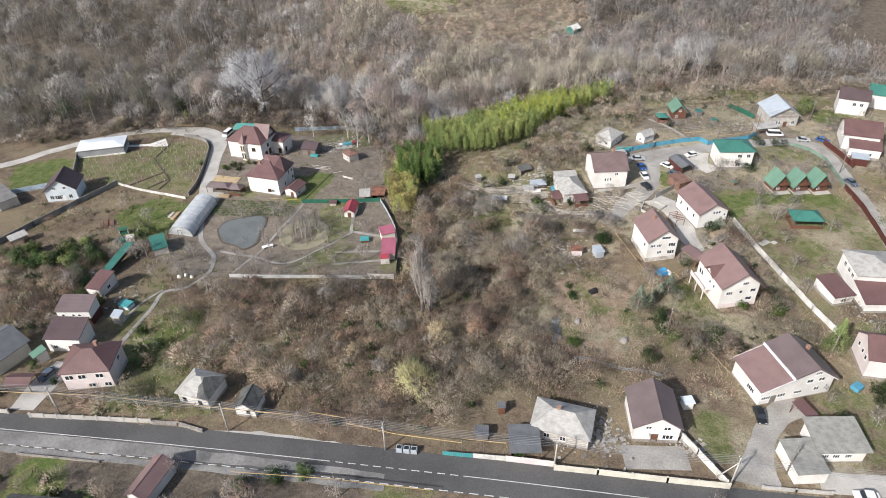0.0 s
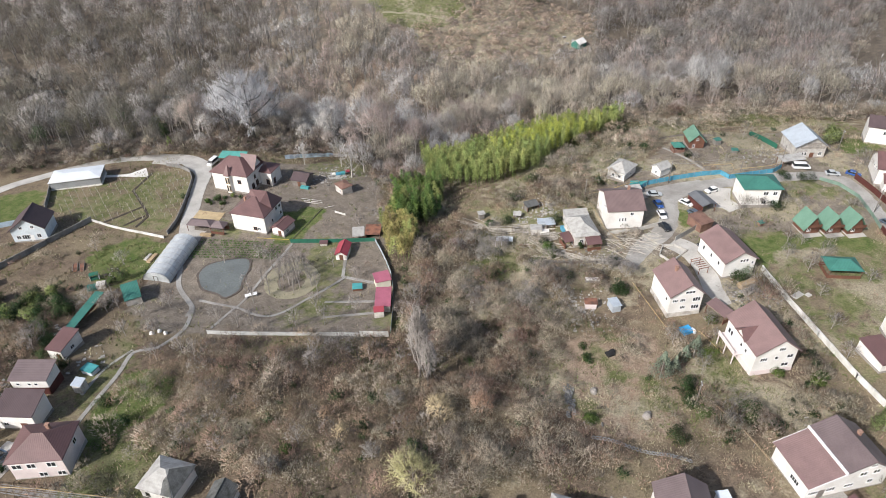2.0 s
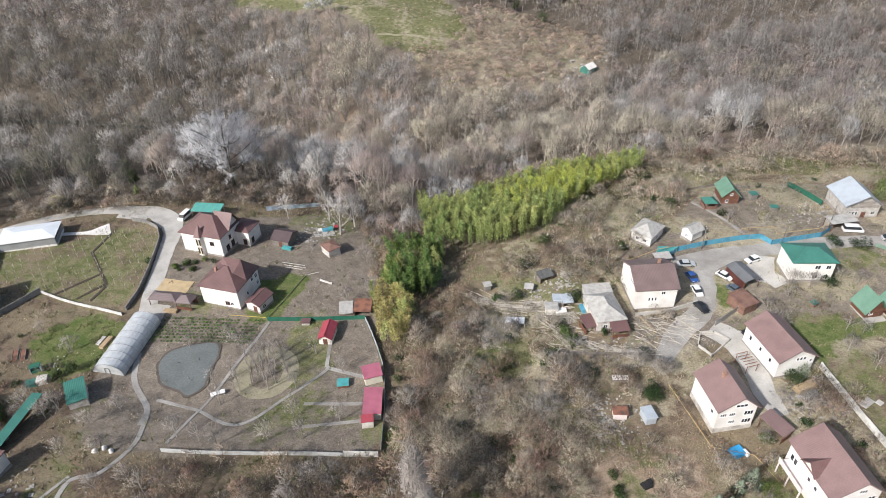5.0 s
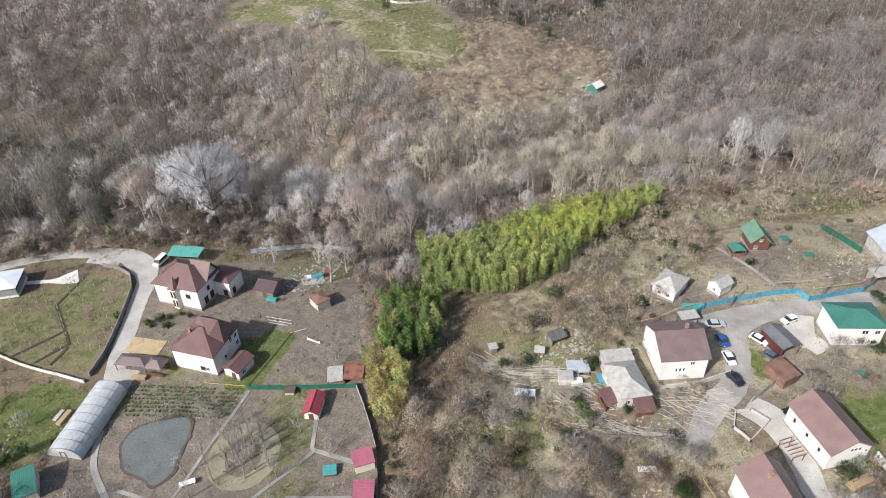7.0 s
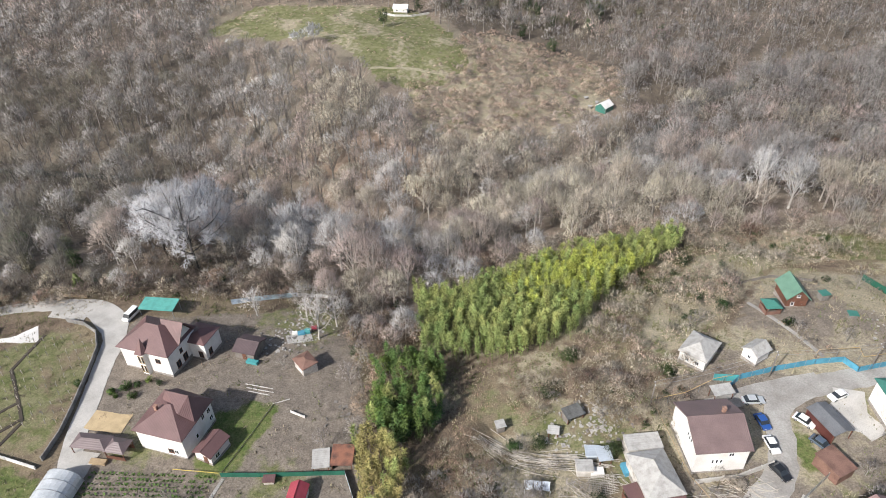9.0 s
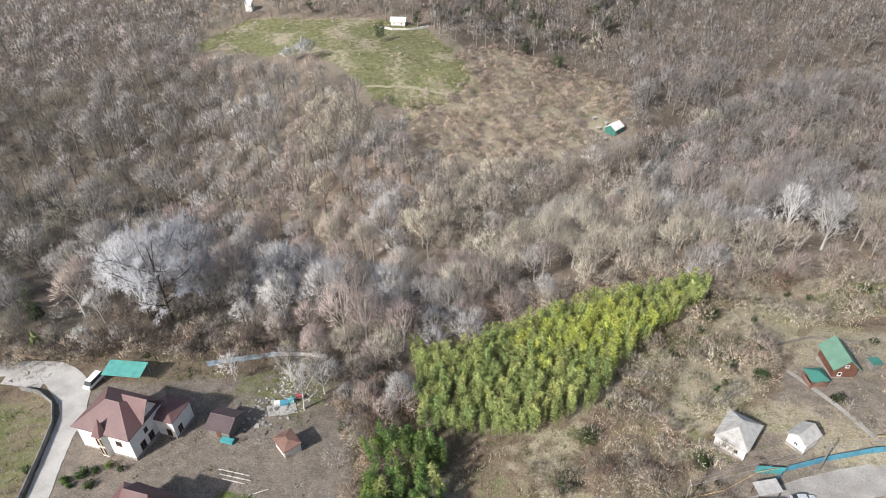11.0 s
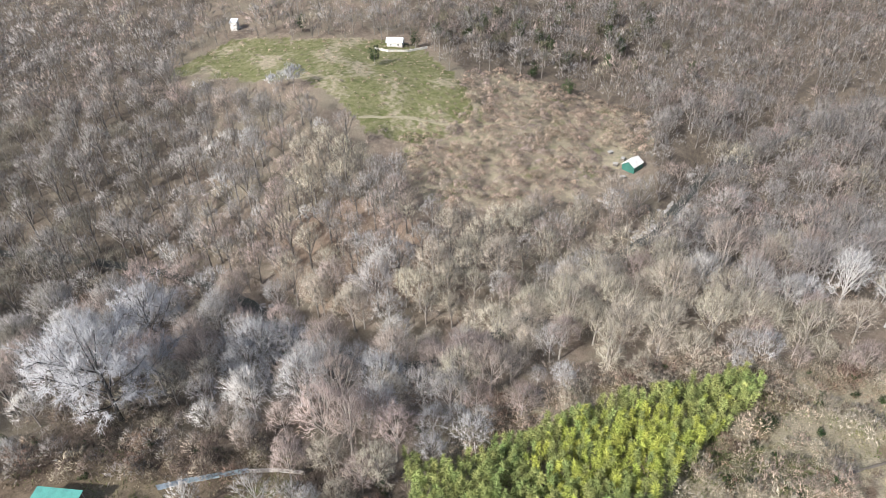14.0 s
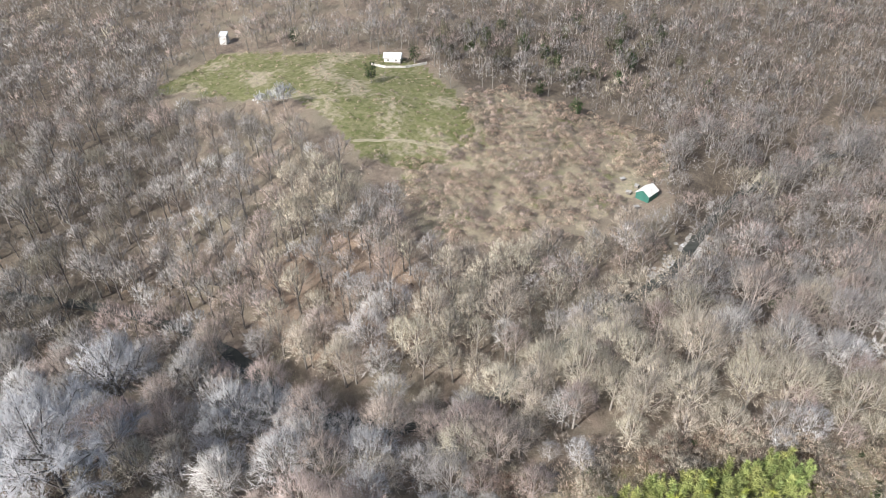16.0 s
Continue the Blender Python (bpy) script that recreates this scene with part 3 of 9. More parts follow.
def house(name, label, x, y, yaw, w, d, eave, ridge=None, roof="gable", off=0.5, over=0.5, wall=None, cover=None, wins=(), doors=(), chimney=None,
          plinth=0.6, plinth_mat=None, thick=0.16, category="house", group="", trim=None, drop=0.0, roof_label=""):
    """A building. w, d: its roof in plan; eave, ridge: heights of the roof's edge and ridge over the ground.
    roof: gable (ridge runs from front to back), side (ridge from side to side), hip, shed (rises to the back), flat."""
    wall, cover = wall or M_WHITE, cover or M_MAROON
    z = ground_z(x, y) + drop
    h = empty(name, label, category, pose(x, y, z, 0, 0, yaw), group)
    ww, wd = w - 2 * over, d - 2 * over
    lo = min(ground_z(x + cx * math.cos(radians(yaw)) - cy * math.sin(radians(yaw)), y + cx * math.sin(radians(yaw)) + cy * math.cos(radians(yaw))) for cx in (-w / 2, w / 2) for cy in (-d / 2, d / 2)) - z - 0.6
    ridge = ridge or eave + 0.3 * min(w, d)
    hx, hy, gx, gy = w / 2, d / 2, ww / 2, wd / 2
    body, top = Form(), Form()
    rx = -hx + w * off

    def lift(px, py):
        """Height of the roof's underside over a point of the plan."""
        if roof == "gable":
            return eave + (ridge - eave) * (1 - (abs(px - rx) / ((hx + rx) if px < rx else (hx - rx))))
        if roof == "side":
            return eave + (ridge - eave) * (1 - abs(py) / hy)
        if roof == "shed":
            return eave + (ridge - eave) * (py + hy) / d
        return eave

    # walls: four slabs of real thickness, the gables drawn up to the roof
    t = 0.3
    def slab(a, b, inward, mid=None):
        pts = [a] + ([mid] if mid else []) + [b]
        ring = [(p[0], p[1], lo) for p in pts]
        head = [(p[0], p[1], lift(*p) - 0.02) for p in pts]
        ring2 = [(p[0] + inward[0] * t, p[1] + inward[1] * t, lo) for p in pts]
        head2 = [(p[0] + inward[0] * t, p[1] + inward[1] * t, lift(*p) - 0.02) for p in pts]
        body.prism(ring + ring2[::-1], head + head2[::-1])
    mid_f = (rx, -gy) if roof == "gable" else None
    mid_b = (rx, gy) if roof == "gable" else None
    mid_l = (-gx, 0) if roof == "side" else None
    mid_r = (gx, 0) if roof == "side" else None
    slab((-gx, -gy), (gx, -gy), (0, 1), mid_f)
    slab((gx, gy), (-gx, gy), (0, -1), mid_b)
    slab((-gx, gy - t), (-gx, -gy + t), (1, 0), mid_l)
    slab((gx, -gy + t), (gx, gy - t), (-1, 0), mid_r)
    part("wall", body, wall, h)
    if plinth:
        p, e = Form(), 0.06
        p.box(-gx - e, gx + e, -gy - e, -gy, lo, plinth).box(-gx - e, gx + e, gy, gy + e, lo, plinth)
        p.box(-gx - e, -gx, -gy, gy, lo, plinth).box(gx, gx + e, -gy, gy, lo, plinth)
        part("plinth", p, plinth_mat or M_STONE, h)
    if roof == "gable":
        for sgn, ex in ((-1, -hx), (1, hx)):
            a, b, c, e = (ex, -hy, eave), (ex, hy, eave), (rx, hy, ridge), (rx, -hy, ridge)
            low = [a, b, c, e] if sgn > 0 else [e, c, b, a]
            top.prism(low, [(q[0], q[1], q[2] + thick) for q in low])
    elif roof == "side":
        for sgn, ey in ((-1, -hy), (1, hy)):
            low = [(-hx, ey, eave), (hx, ey, eave), (hx, 0, ridge), (-hx, 0, ridge)]
            low = low if sgn < 0 else low[::-1]
            top.prism(low, [(q[0], q[1], q[2] + thick) for q in low])
    elif roof == "hip":
        s = min(w, d) / 2 * 0.95
        if w >= d:
            r0, r1 = (-hx + s, 0, ridge), (hx - s, 0, ridge)
        else:
            r0, r1 = (0, -hy + s, ridge), (0, hy - s, ridge)
        c = [(-hx, -hy, eave), (hx, -hy, eave), (hx, hy, eave), (-hx, hy, eave)]
        up = [(q[0], q[1], q[2] + thick) for q in c]
        top.face(*c[::-1])
        for i in range(4):
            top.face(c[i], c[(i + 1) % 4], up[(i + 1) % 4], up[i])
        if w >= d:
            top.face(up[0], up[1], r1, r0).face(up[1], up[2], r1).face(up[2], up[3], r0, r1).face(up[3], up[0], r0)
        else:
            top.face(up[0], up[1], r0).face(up[1], up[2], r1, r0).face(up[2], up[3], r1).face(up[3], up[0], r0, r1)
    elif roof == "shed":
        low = [(-hx, -hy, eave), (hx, -hy, eave), (hx, hy, ridge), (-hx, hy, ridge)]
        top.prism(low, [(q[0], q[1], q[2] + thick) for q in low])
    else:
        top.box(-hx, hx, -hy, hy, eave, eave + thick)
    rf = part("roof", top, cover, h, roof_label)
    if roof in ("gable", "side"):
        cap = Form()
        if roof == "gable":
            cap.tube([(rx, -hy, ridge + thick), (rx, hy, ridge + thick)], 0.09, 6)
        else:
            cap.tube([(-hx, 0, ridge + thick), (hx, 0, ridge + thick)], 0.09, 6)
        part("ridge_cap", cap, cover, rf)
        b = 0.1
        for es in (-1, 1):
            for fs in (-1, 1):
                g = Form()
                if roof == "gable":
                    e, ex = es * (hy + b / 2), fs * hx
                    g.prism([(ex, e - b / 2, eave - 0.12), (ex, e + b / 2, eave - 0.12), (rx, e + b / 2, ridge - 0.12), (rx, e - b / 2, ridge - 0.12)],
                            [(ex, e - b / 2, eave + thick), (ex, e + b / 2, eave + thick), (rx, e + b / 2, ridge + thick), (rx, e - b / 2, ridge + thick)])
                else:
                    e, ey = es * (hx + b / 2), fs * hy
                    g.prism([(e - b / 2, ey, eave - 0.12), (e + b / 2, ey, eave - 0.12), (e + b / 2, 0, ridge - 0.12), (e - b / 2, 0, ridge - 0.12)],
                            [(e - b / 2, ey, eave + thick), (e + b / 2, ey, eave + thick), (e + b / 2, 0, ridge + thick), (e - b / 2, 0, ridge + thick)])
                part("verge_board", g, trim or cover, rf)
    if chimney:
        cx, cy, ch = chimney
        zc = lift(cx, cy)
        if roof == "hip":
            zc = eave + (ridge - eave) * 0.5
        c = Form().box(cx - 0.3, cx + 0.3, cy - 0.3, cy + 0.3, zc - 0.5, zc + ch).box(cx - 0.38, cx + 0.38, cy - 0.38, cy + 0.38, zc + ch, zc + ch + 0.12)
        part("chimney", c, M_BRICK, h)
    for q in wins:
        side, u, zz, a, b = q[:5]
        window_on(h, on_wall(side, ww, wd, u, zz), a, b, q[5] if len(q) > 5 else 2, q[6] if len(q) > 6 else None)
    for q in doors:
        door_on(h, on_wall(q[0], ww, wd, q[1], q[2]), q[3], q[4], q[5] if len(q) > 5 else None)
    return h


def canopy(name, label, x, y, yaw, w, d, eave, ridge=None, roof="shed", cover=None, post=None, category="shed", panels=(), panel_mat=None, thick=0.1, group=""):
    """An open shelter: a roof on posts, closed by boards on the sides named in panels."""
    z = ground_z(x, y)
    ridge = ridge if ridge is not None else eave + 0.5
    h = empty(name, label, category, pose(x, y, z, 0, 0, yaw), group)
    hx, hy = w / 2, d / 2
    top = Form()
    if roof == "shed":
        low = [(-hx, -hy, eave), (hx, -hy, eave), (hx, hy, ridge), (-hx, hy, ridge)]
        top.prism(low, [(q[0], q[1], q[2] + thick) for q in low])
    elif roof == "side":
        for ey in (-hy, hy):
            low = [(-hx, ey, eave), (hx, ey, eave), (hx, 0, ridge), (-hx, 0, ridge)]
            low = low if ey < 0 else low[::-1]
            top.prism(low, [(q[0], q[1], q[2] + thick) for q in low])
    elif roof == "gable":
        for ex in (-hx, hx):
            low = [(ex, -hy, eave), (ex, hy, eave), (0, hy, ridge), (0, -hy, ridge)]
            low = low if ex > 0 else low[::-1]
            top.prism(low, [(q[0], q[1], q[2] + thick) for q in low])
    else:
        s = min(w, d) / 2 * 0.95
        r0, r1 = ((-hx + s, 0, ridge), (hx - s, 0, ridge)) if w >= d else ((0, -hy + s, ridge), (0, hy - s, ridge))
        c = [(-hx, -hy, eave), (hx, -hy, eave), (hx, hy, eave), (-hx, hy, eave)]
        top.face(*c[::-1])
        if w >= d:
            top.face(c[0], c[1], r1, r0).face(c[1], c[2], r1).face(c[2], c[3], r0, r1).face(c[3], c[0], r0)
        else:
            top.face(c[0], c[1], r0).face(c[1], c[2], r1, r0).face(c[2], c[3], r1).face(c[3], c[0], r0, r1)
    part("roof", top, cover or M_BROWN, h)
    pm = Form().box(-0.07, 0.07, -0.07, 0.07, -0.6, eave).mesh("post", post or M_WOOD)
    for px in (-hx + 0.3, hx - 0.3):
        for py in (-hy + 0.3, hy - 0.3):
            part("post", pm, None, h, at=pose(px, py, 0))
    for side, ph in panels:
        f = Form()
        a, b = hx - 0.3, hy - 0.3
        if side == "f":
            f.box(-a, a, -b - 0.04, -b + 0.04, -0.5, ph)
        elif side == "b":
            f.box(-a, a, b - 0.04, b + 0.04, -0.5, ph)
        elif side == "l":
            f.box(-a - 0.04, -a + 0.04, -b, b, -0.5, ph)
        else:
            f.box(a - 0.04, a + 0.04, -b, b, -0.5, ph)
        part("side_panel", f, panel_mat or M_WOOD, h)
    return h


# ---- houses ----
house("house", "pale pink two-storey house with a maroon hip roof beside the road", -71.5, 98.5, 3, 10.3, 8.8, 5.2, 7.9, "hip", over=0.4, wall=M_PINKWALL, cover=M_MAROON, plinth_mat=M_CONCRETE,
      wins=[("f", -3.4, 3.3, 1.7, 1.2), ("f", -0.9, 3.3, 1.6, 1.2), ("f", 2.6, 3.3, 1.6, 1.2), ("f", 0.4, 0.8, 1.5, 1.1), ("f", 3.6, 0.8, 1.5, 1.1), ("r", 1.0, 3.2, 1.2, 1.2)], chimney=(1.2, 1.6, 1.6))
house("house", "white outbuilding with a dark brown sheet roof behind the pink house", -81.9, 109.7, -5, 8.3, 6.0, 4.2, 5.6, "shed", over=0.3, cover=M_CHOC, wins=[("f", -2, 1.4, 1.0, 1.0)], doors=[("f", 1.6, 0, 1.2, 2.1)])
house("house", "white shed house with a brown roof and a maroon plinth", -84.2, 119.5, -3, 8.3, 5.2, 4.4, 5.4, "shed", over=0.3, cover=M_BROWN, plinth=2.2, plinth_mat=M_BROWNPAINT, wins=[("f", -2.4, 2.9, 0.8, 0.7, 1), ("f", 0, 2.9, 0.8, 0.7, 1), ("f", 1.4, 2.9, 0.8, 0.7, 1)])
house("house", "grey-roofed house with pale walls at the roadside", -95.0, 105.0, 150, 10.0, 9.0, 4.0, 6.6, "gable", cover=M_GREYROOF, wall=M_CREAM)
canopy("carport", "small maroon gable carport by the driveway", -85.6, 95.5, -2, 5.4, 3.6, 2.4, 3.2, "side", cover=M_MAROON)
house("shed", "small white shed with a green roof", -86.4, 104.4, -41, 2.4, 3.0, 2.3, 2.8, "shed", over=0.15, cover=M_GREENROOF, category="shed", plinth=0, doors=[("f", 0, 0, 0.9, 1.9)])
house("house", "narrow cottage with a faded maroon roof and white side wall", -84.2, 131.8, -15, 4.2, 6.9, 3.2, 4.0, "shed", over=0.25, cover=M_MAROON, wins=[("r", 0, 1.2, 1.2, 1.0)], doors=[("f", 0.8, 0, 0.9, 2.0)])
house("shed", "small white garden shed", -74.6, 117.7, -13, 2.4, 2.2, 2.3, 2.7, "shed", over=0.15, wall=M_OLDWALL, cover=M_PALEROOF, category="shed", plinth=0, doors=[("f", 0, 0, 0.8, 1.9, M_OLDWALL)])
house("house", "pale blue weatherboard house with a dark brown gable roof", -117.5, 186.3, 7, 10.3, 9.2, 4.4, 8.2, "gable", 0.52, wall=M_BLUEWALL, cover=M_CHOC,
      wins=[("f", -3, 1.3, 1.2, 1.4), ("f", -0.8, 1.2, 2.6, 1.5, 4), ("f", 2.6, 1.3, 1.2, 1.4), ("f", -1.6, 4.6, 1.0, 1.0), ("f", 1.6, 4.6, 1.0, 1.0)], doors=[("f", 0.6, 0.3, 0.9, 2.0, M_FRAME)])
h = canopy("carport", "long shelter with a pale hipped sheet roof and grey glazed sides", -118.2, 218.6, 11.3, 16.2, 9.0, 3.1, 3.9, "hip", cover=M_POLY, post=M_STEEL, panels=[("f", 3.0), ("l", 3.0), ("b", 3.0), ("r", 2.0)], panel_mat=material("grey_glazed_panel", (0.3, 0.31, 0.315), 0.3, 0, 0.2, 0.4, 4, stripes=("X", 1.2, 0.8), spec=0.5))
part("plinth", Form().box(-7.9, 7.9, -4.34, -4.24, -0.6, 0.55).box(7.85, 7.95, -4.24, 4.2, -0.6, 0.55), M_WHITE, h)
part("fascia", Form().box(-8.16, 8.16, -4.58, -4.5, 2.95, 3.2).box(8.1, 8.18, -4.5, 4.5, 2.95, 3.2), M_FRAME, h)
house("shed", "grey block outbuilding with a flat roof", -136.5, 183.0, 47, 6.0, 12.9, 3, roof="flat", over=0.2, wall=M_CONCRETE, cover=M_CONCRETE_DARK, category="shed")
canopy("lean_to", "tumbledown lean-to with a pale sheet roof", -119.4, 158.9, 44, 4.9, 3.0, 2.2, 2.6, cover=M_SLATE, panels=[("b", 2.2)], panel_mat=M_OLDWALL)
h = house("house", "large white house with a maroon hip roof and round turret window", -63.0, 215.0, -19, 14.2, 11.4, 7.0, 11.0, "hip", over=0.6, wall=M_WHITE, cover=M_MAROON, plinth=0.8, plinth_mat=M_STONE,
          wins=[("f", -0.2, 1.0, 1.0, 2.0, 2, M_PALEWOOD), ("f", -0.2, 3.8, 1.0, 1.8, 2, M_PALEWOOD), ("f", 3.4, 3.9, 1.4, 1.3, 2, M_WOOD), ("r", -2.4, 1.0, 1.5, 2.0, 2, M_WOOD), ("r", 0.2, 1.0, 1.5, 2.0, 2, M_WOOD), ("r", -0.6, 4.0, 1.0, 1.3, 1, M_WOOD)])
bay = part("turret", Form().prism([(-1.5, -5.0, -0.6), (-1.1, -6.1, -0.6), (0.5, -6.1, -0.6), (0.9, -5.0, -0.6)], [(-1.5, -5.0, 7.1), (-1.1, -6.1, 7.1), (0.5, -6.1, 7.1), (0.9, -5.0, 7.1)]), M_WHITE, h)
for u_ in (-0.75, 0.15):
    for z_ in (1.0, 3.9):
        window_on(bay, pose(u_, -6.11, z_), 0.62, 2.2, 1, M_PALEWOOD)
part("turret_roof", Form().face((-2.0, -5.0, 6.9), (-1.3, -6.6, 6.9), (-0.3, -4.5, 10.4)).face((-1.3, -6.6, 6.9), (0.7, -6.6, 6.9), (-0.3, -4.5, 10.4)).face((0.7, -6.6, 6.9), (1.4, -5.0, 6.9), (-0.3, -4.5, 10.4)).face((-2.0, -5.0, 6.9), (-0.3, -4.5, 10.4), (1.4, -5.0, 6.9)), M_MAROON, h)
gable = part("gable_wall", Form().prism([(6.3, -1.0, 6.8), (6.3, 4.6, 6.8), (6.3, 1.8, 11.0)], [(6.55, -1.0, 6.8), (6.55, 4.6, 6.8), (6.55, 1.8, 11.0)]), M_WHITE, h)
for sy_ in (-1, 1):
    low = [(1.0, 1.8, 11.15), (7.3, 1.8, 11.3), (7.3, 1.8 + sy_ * 3.2, 6.9), (3.6, 1.8 + sy_ * 3.2, 6.9)]
    low = low if sy_ < 0 else low[::-1]
    part("gable_roof", Form().prism(low[::-1], [(q[0], q[1], q[2] + 0.16) for q in low[::-1]]), M_MAROON, h)
house("house_wing", "gabled rear wing with a maroon roof and balcony", -53.8, 217.6, -19, 6.6, 7.0, 5.4, 7.0, "hip", over=0.4, wall=M_WHITE, cover=M_MAROON, category="house wing", wins=[("r", -1.4, 0.9, 1.3, 1.9, 2, M_WOOD), ("f", 1.4, 0.9, 1.2, 1.9, 2, M_WOOD)])
h = house("house", "white two-storey house with a dark maroon half-hipped roof", -52.3, 191.2, -18, 11.9, 11.6, 6.0, 9.4, "hip", over=0.5, wall=M_WHITE, cover=M_MAROON, plinth=0.3,
          wins=[("f", 1.9, 1.0, 1.3, 1.1, 2, M_WOOD), ("f", 3.2, 1.0, 1.0, 1.1), ("r", 2.0, 4.0, 1.0, 1.5, 2), ("r", 4.0, 3.8, 1.1, 1.3, 2), ("r", 4.2, 1.4, 1.1, 1.3, 2), ("r", -1.0, 1.6, 0.8, 1.2, 1)], chimney=(-2.4, -1.2, 1.8))
rear = Form()
low = [(-2.6, 5.9, 7.2), (6.0, 5.9, 6.2), (6.0, -1.0, 6.6), (2.6, -1.2, 8.4), (-2.6, 1.4, 8.9)]
top_ = [(-2.2, 2.4, 10.3), (3.2, 2.4, 10.3)]
rear.face(low[0], low[1], top_[1], top_[0]).face(low[1], low[2], top_[1]).face(low[2], low[3], top_[1]).face(low[3], low[4], top_[0], top_[1]).face(low[4], low[0], top_[0])
part("rear_roof", rear, M_MAROON, h)
house("porch", "small porch with a maroon double-pitched roof", -43.9, 186.1, -26, 4.8, 6.1, 2.6, 3.7, "gable", over=0.3, wall=M_PINKWALL, cover=M_MAROON, category="porch", wins=[("r", -1, 0.8, 1.2, 1.2)], doors=[("f", 0.6, 0, 0.9, 2.0)])
canopy("garden_pavilion", "timber garden pavilion with a brown hip roof", -68.8, 187.7, -10, 7.9, 3.9, 2.4, 3.4, "hip", cover=M_BROWN, panels=[("b", 1.0)])
canopy("garden_pavilion", "smaller square timber pavilion with a brown hip roof", -63.1, 186.5, -13, 4.7, 3.9, 2.4, 3.6, "hip", cover=M_BROWN, panels=[("b", 1.0), ("f", 0.9)])
house("playhouse", "small white hut with a bright red gable roof", -24.7, 173.0, -8, 3.8, 6.1, 2.0, 3.2, "gable", over=0.3, cover=M_RED, category="shed", plinth=0, doors=[("f", 0, 0, 0.9, 1.8)])
house("shed", "open-fronted shed with a faded pink sheet roof", -12.8, 156.9, 16, 4.3, 3.6, 2.4, 3.0, "shed", over=0.2, wall=M_CREAM, cover=M_PINK, category="shed", plinth=0)
house("shed", "long shed with a faded pink sheet roof", -12.0, 147.0, -1, 4.0, 6.8, 2.5, 3.1, "shed", over=0.2, wall=M_OLDWALL, cover=M_PINK, category="shed", plinth=0)
house("shed", "low shed with a red sheet roof", -12.9, 142.2, 5, 2.6, 1.8, 2.0, 2.3, "shed", over=0.1, wall=M_OLDWALL, cover=M_RED, category="shed", plinth=0)
house("cabin", "dark timber hut with a brown gable roof and green tarpaulins", -42.4, 216.7, -18, 5.9, 6.4, 2.4, 3.9, "side", over=0.4, wall=M_GREYWOOD, cover=M_CHOC, category="shed", plinth=0, doors=[("f", 0, 0, 0.9, 1.9)])
house("cabin", "small whitewashed hut with a rusty brown roof", -27.9, 210.4, -53, 5.1, 4.3, 2.7, 3.6, "hip", over=0.3, wall=M_OLDWALL, cover=M_TERRA, category="shed", plinth=0, wins=[("f", 0.8, 1.0, 0.8, 0.8)])
canopy("poultry_shed", "low poultry shed with a rusty iron roof", -16.6, 182.6, -3, 4.6, 5.0, 1.9, 2.2, cover=M_RUST, panels=[("b", 1.9), ("l", 1.8)], panel_mat=M_GREYWOOD)
canopy("poultry_shed", "low pen roofed with grey crumpled sheeting", -21.0, 182.2, 4, 3.6, 4.6, 1.6, 1.9, cover=M_SLATE, panels=[("b", 1.6)], panel_mat=M_GREYWOOD)
canopy("carport", "carport with a turquoise sheet roof behind the white house", -69.3, 232.9, -9, 9.6, 4.6, 2.6, 3.0, cover=material("bright_turquoise_sheet", (0.11, 0.36, 0.315), 0.5, stripes=("X", 0.3, 1.0)), post=M_STEEL)
house("shed", "garden shed with a weathered green sheet roof", -77.7, 154.0, 27, 4.2, 6.7, 2.3, 3.0, "shed", over=0.2, wall=M_OLDWALL, cover=M_TEAL, category="shed", plinth=0)
canopy("lean_to", "long narrow lean-to with a green sheet roof", -86.0, 143.6, -10, 2.4, 17.5, 2.2, 2.5, cover=M_TEAL, panels=[("l", 2.0)])
h = house("cottage", "derelict whitewashed cottage with a patched grey slate hip roof", -47.1, 90.9, -19, 7.6, 7.0, 3.2, 5.6, "hip", over=0.4, wall=M_WHITE, cover=M_SLATE, wins=[("f", -2, 1.2, 0.9, 1.0, 1, M_GREYWOOD), ("f", 1.5, 1.2, 0.9, 1.0, 1, M_GREYWOOD)])
part("broken_roof", Form().face((3.84, -3.3, 3.46), (3.84, 3.4, 3.46), (1.0, 0.3, 5.36), (1.5, -1.1, 5.02)).face((1.4, -3.52, 3.48), (3.7, -3.52, 3.48), (1.3, -0.9, 5.12), (0.9, -1.6, 4.66)), M_SLATE_DARK, h)
house("cottage", "small derelict white outhouse with a dark slate roof", -36.8, 86.8, -13, 4.7, 4.9, 2.6, 4.2, "gable", over=0.3, wall=M_WHITE, cover=M_SLATE_DARK, wins=[("f", 0.6, 1.2, 0.7, 0.8, 1, M_GREYWOOD)])
canopy("shed", "flat grey corrugated shelter beside the road wall", 15.6, 75.4, -3, 5.8, 6.3, 2.6, 2.8, cover=M_GREYROOF, panels=[("b", 2.5), ("l", 2.4)], panel_mat=M_GREYWOOD)
h = house("cottage", "old red and white cottage with a grey slate hip roof", 23.5, 79.6, -20, 11.4, 7.8, 3.0, 5.4, "hip", over=0.4, wall=M_OLDWALL, cover=M_SLATE, plinth=0.5, wins=[("f", -2.4, 1.1, 1.1, 1.2), ("f", 0.6, 1.1, 1.1, 1.2)], chimney=(-1.0, 0.2, 1.6))
h = house("house", "white house with a brown metal gable roof above a paved forecourt", 40.8, 80.5, -6, 9.3, 9.7, 4.4, 7.4, "gable", 0.53, over=0.45, wall=M_WHITE, cover=M_BROWN, plinth=0.9,
          wins=[("f", -1.6, 3.9, 1.1, 0.8), ("f", 1.8, 3.7, 1.3, 0.9), ("f", 2.2, 1.2, 2.0, 1.2, 3)], doors=[("f", -0.2, 0.3, 1.1, 2.1)])
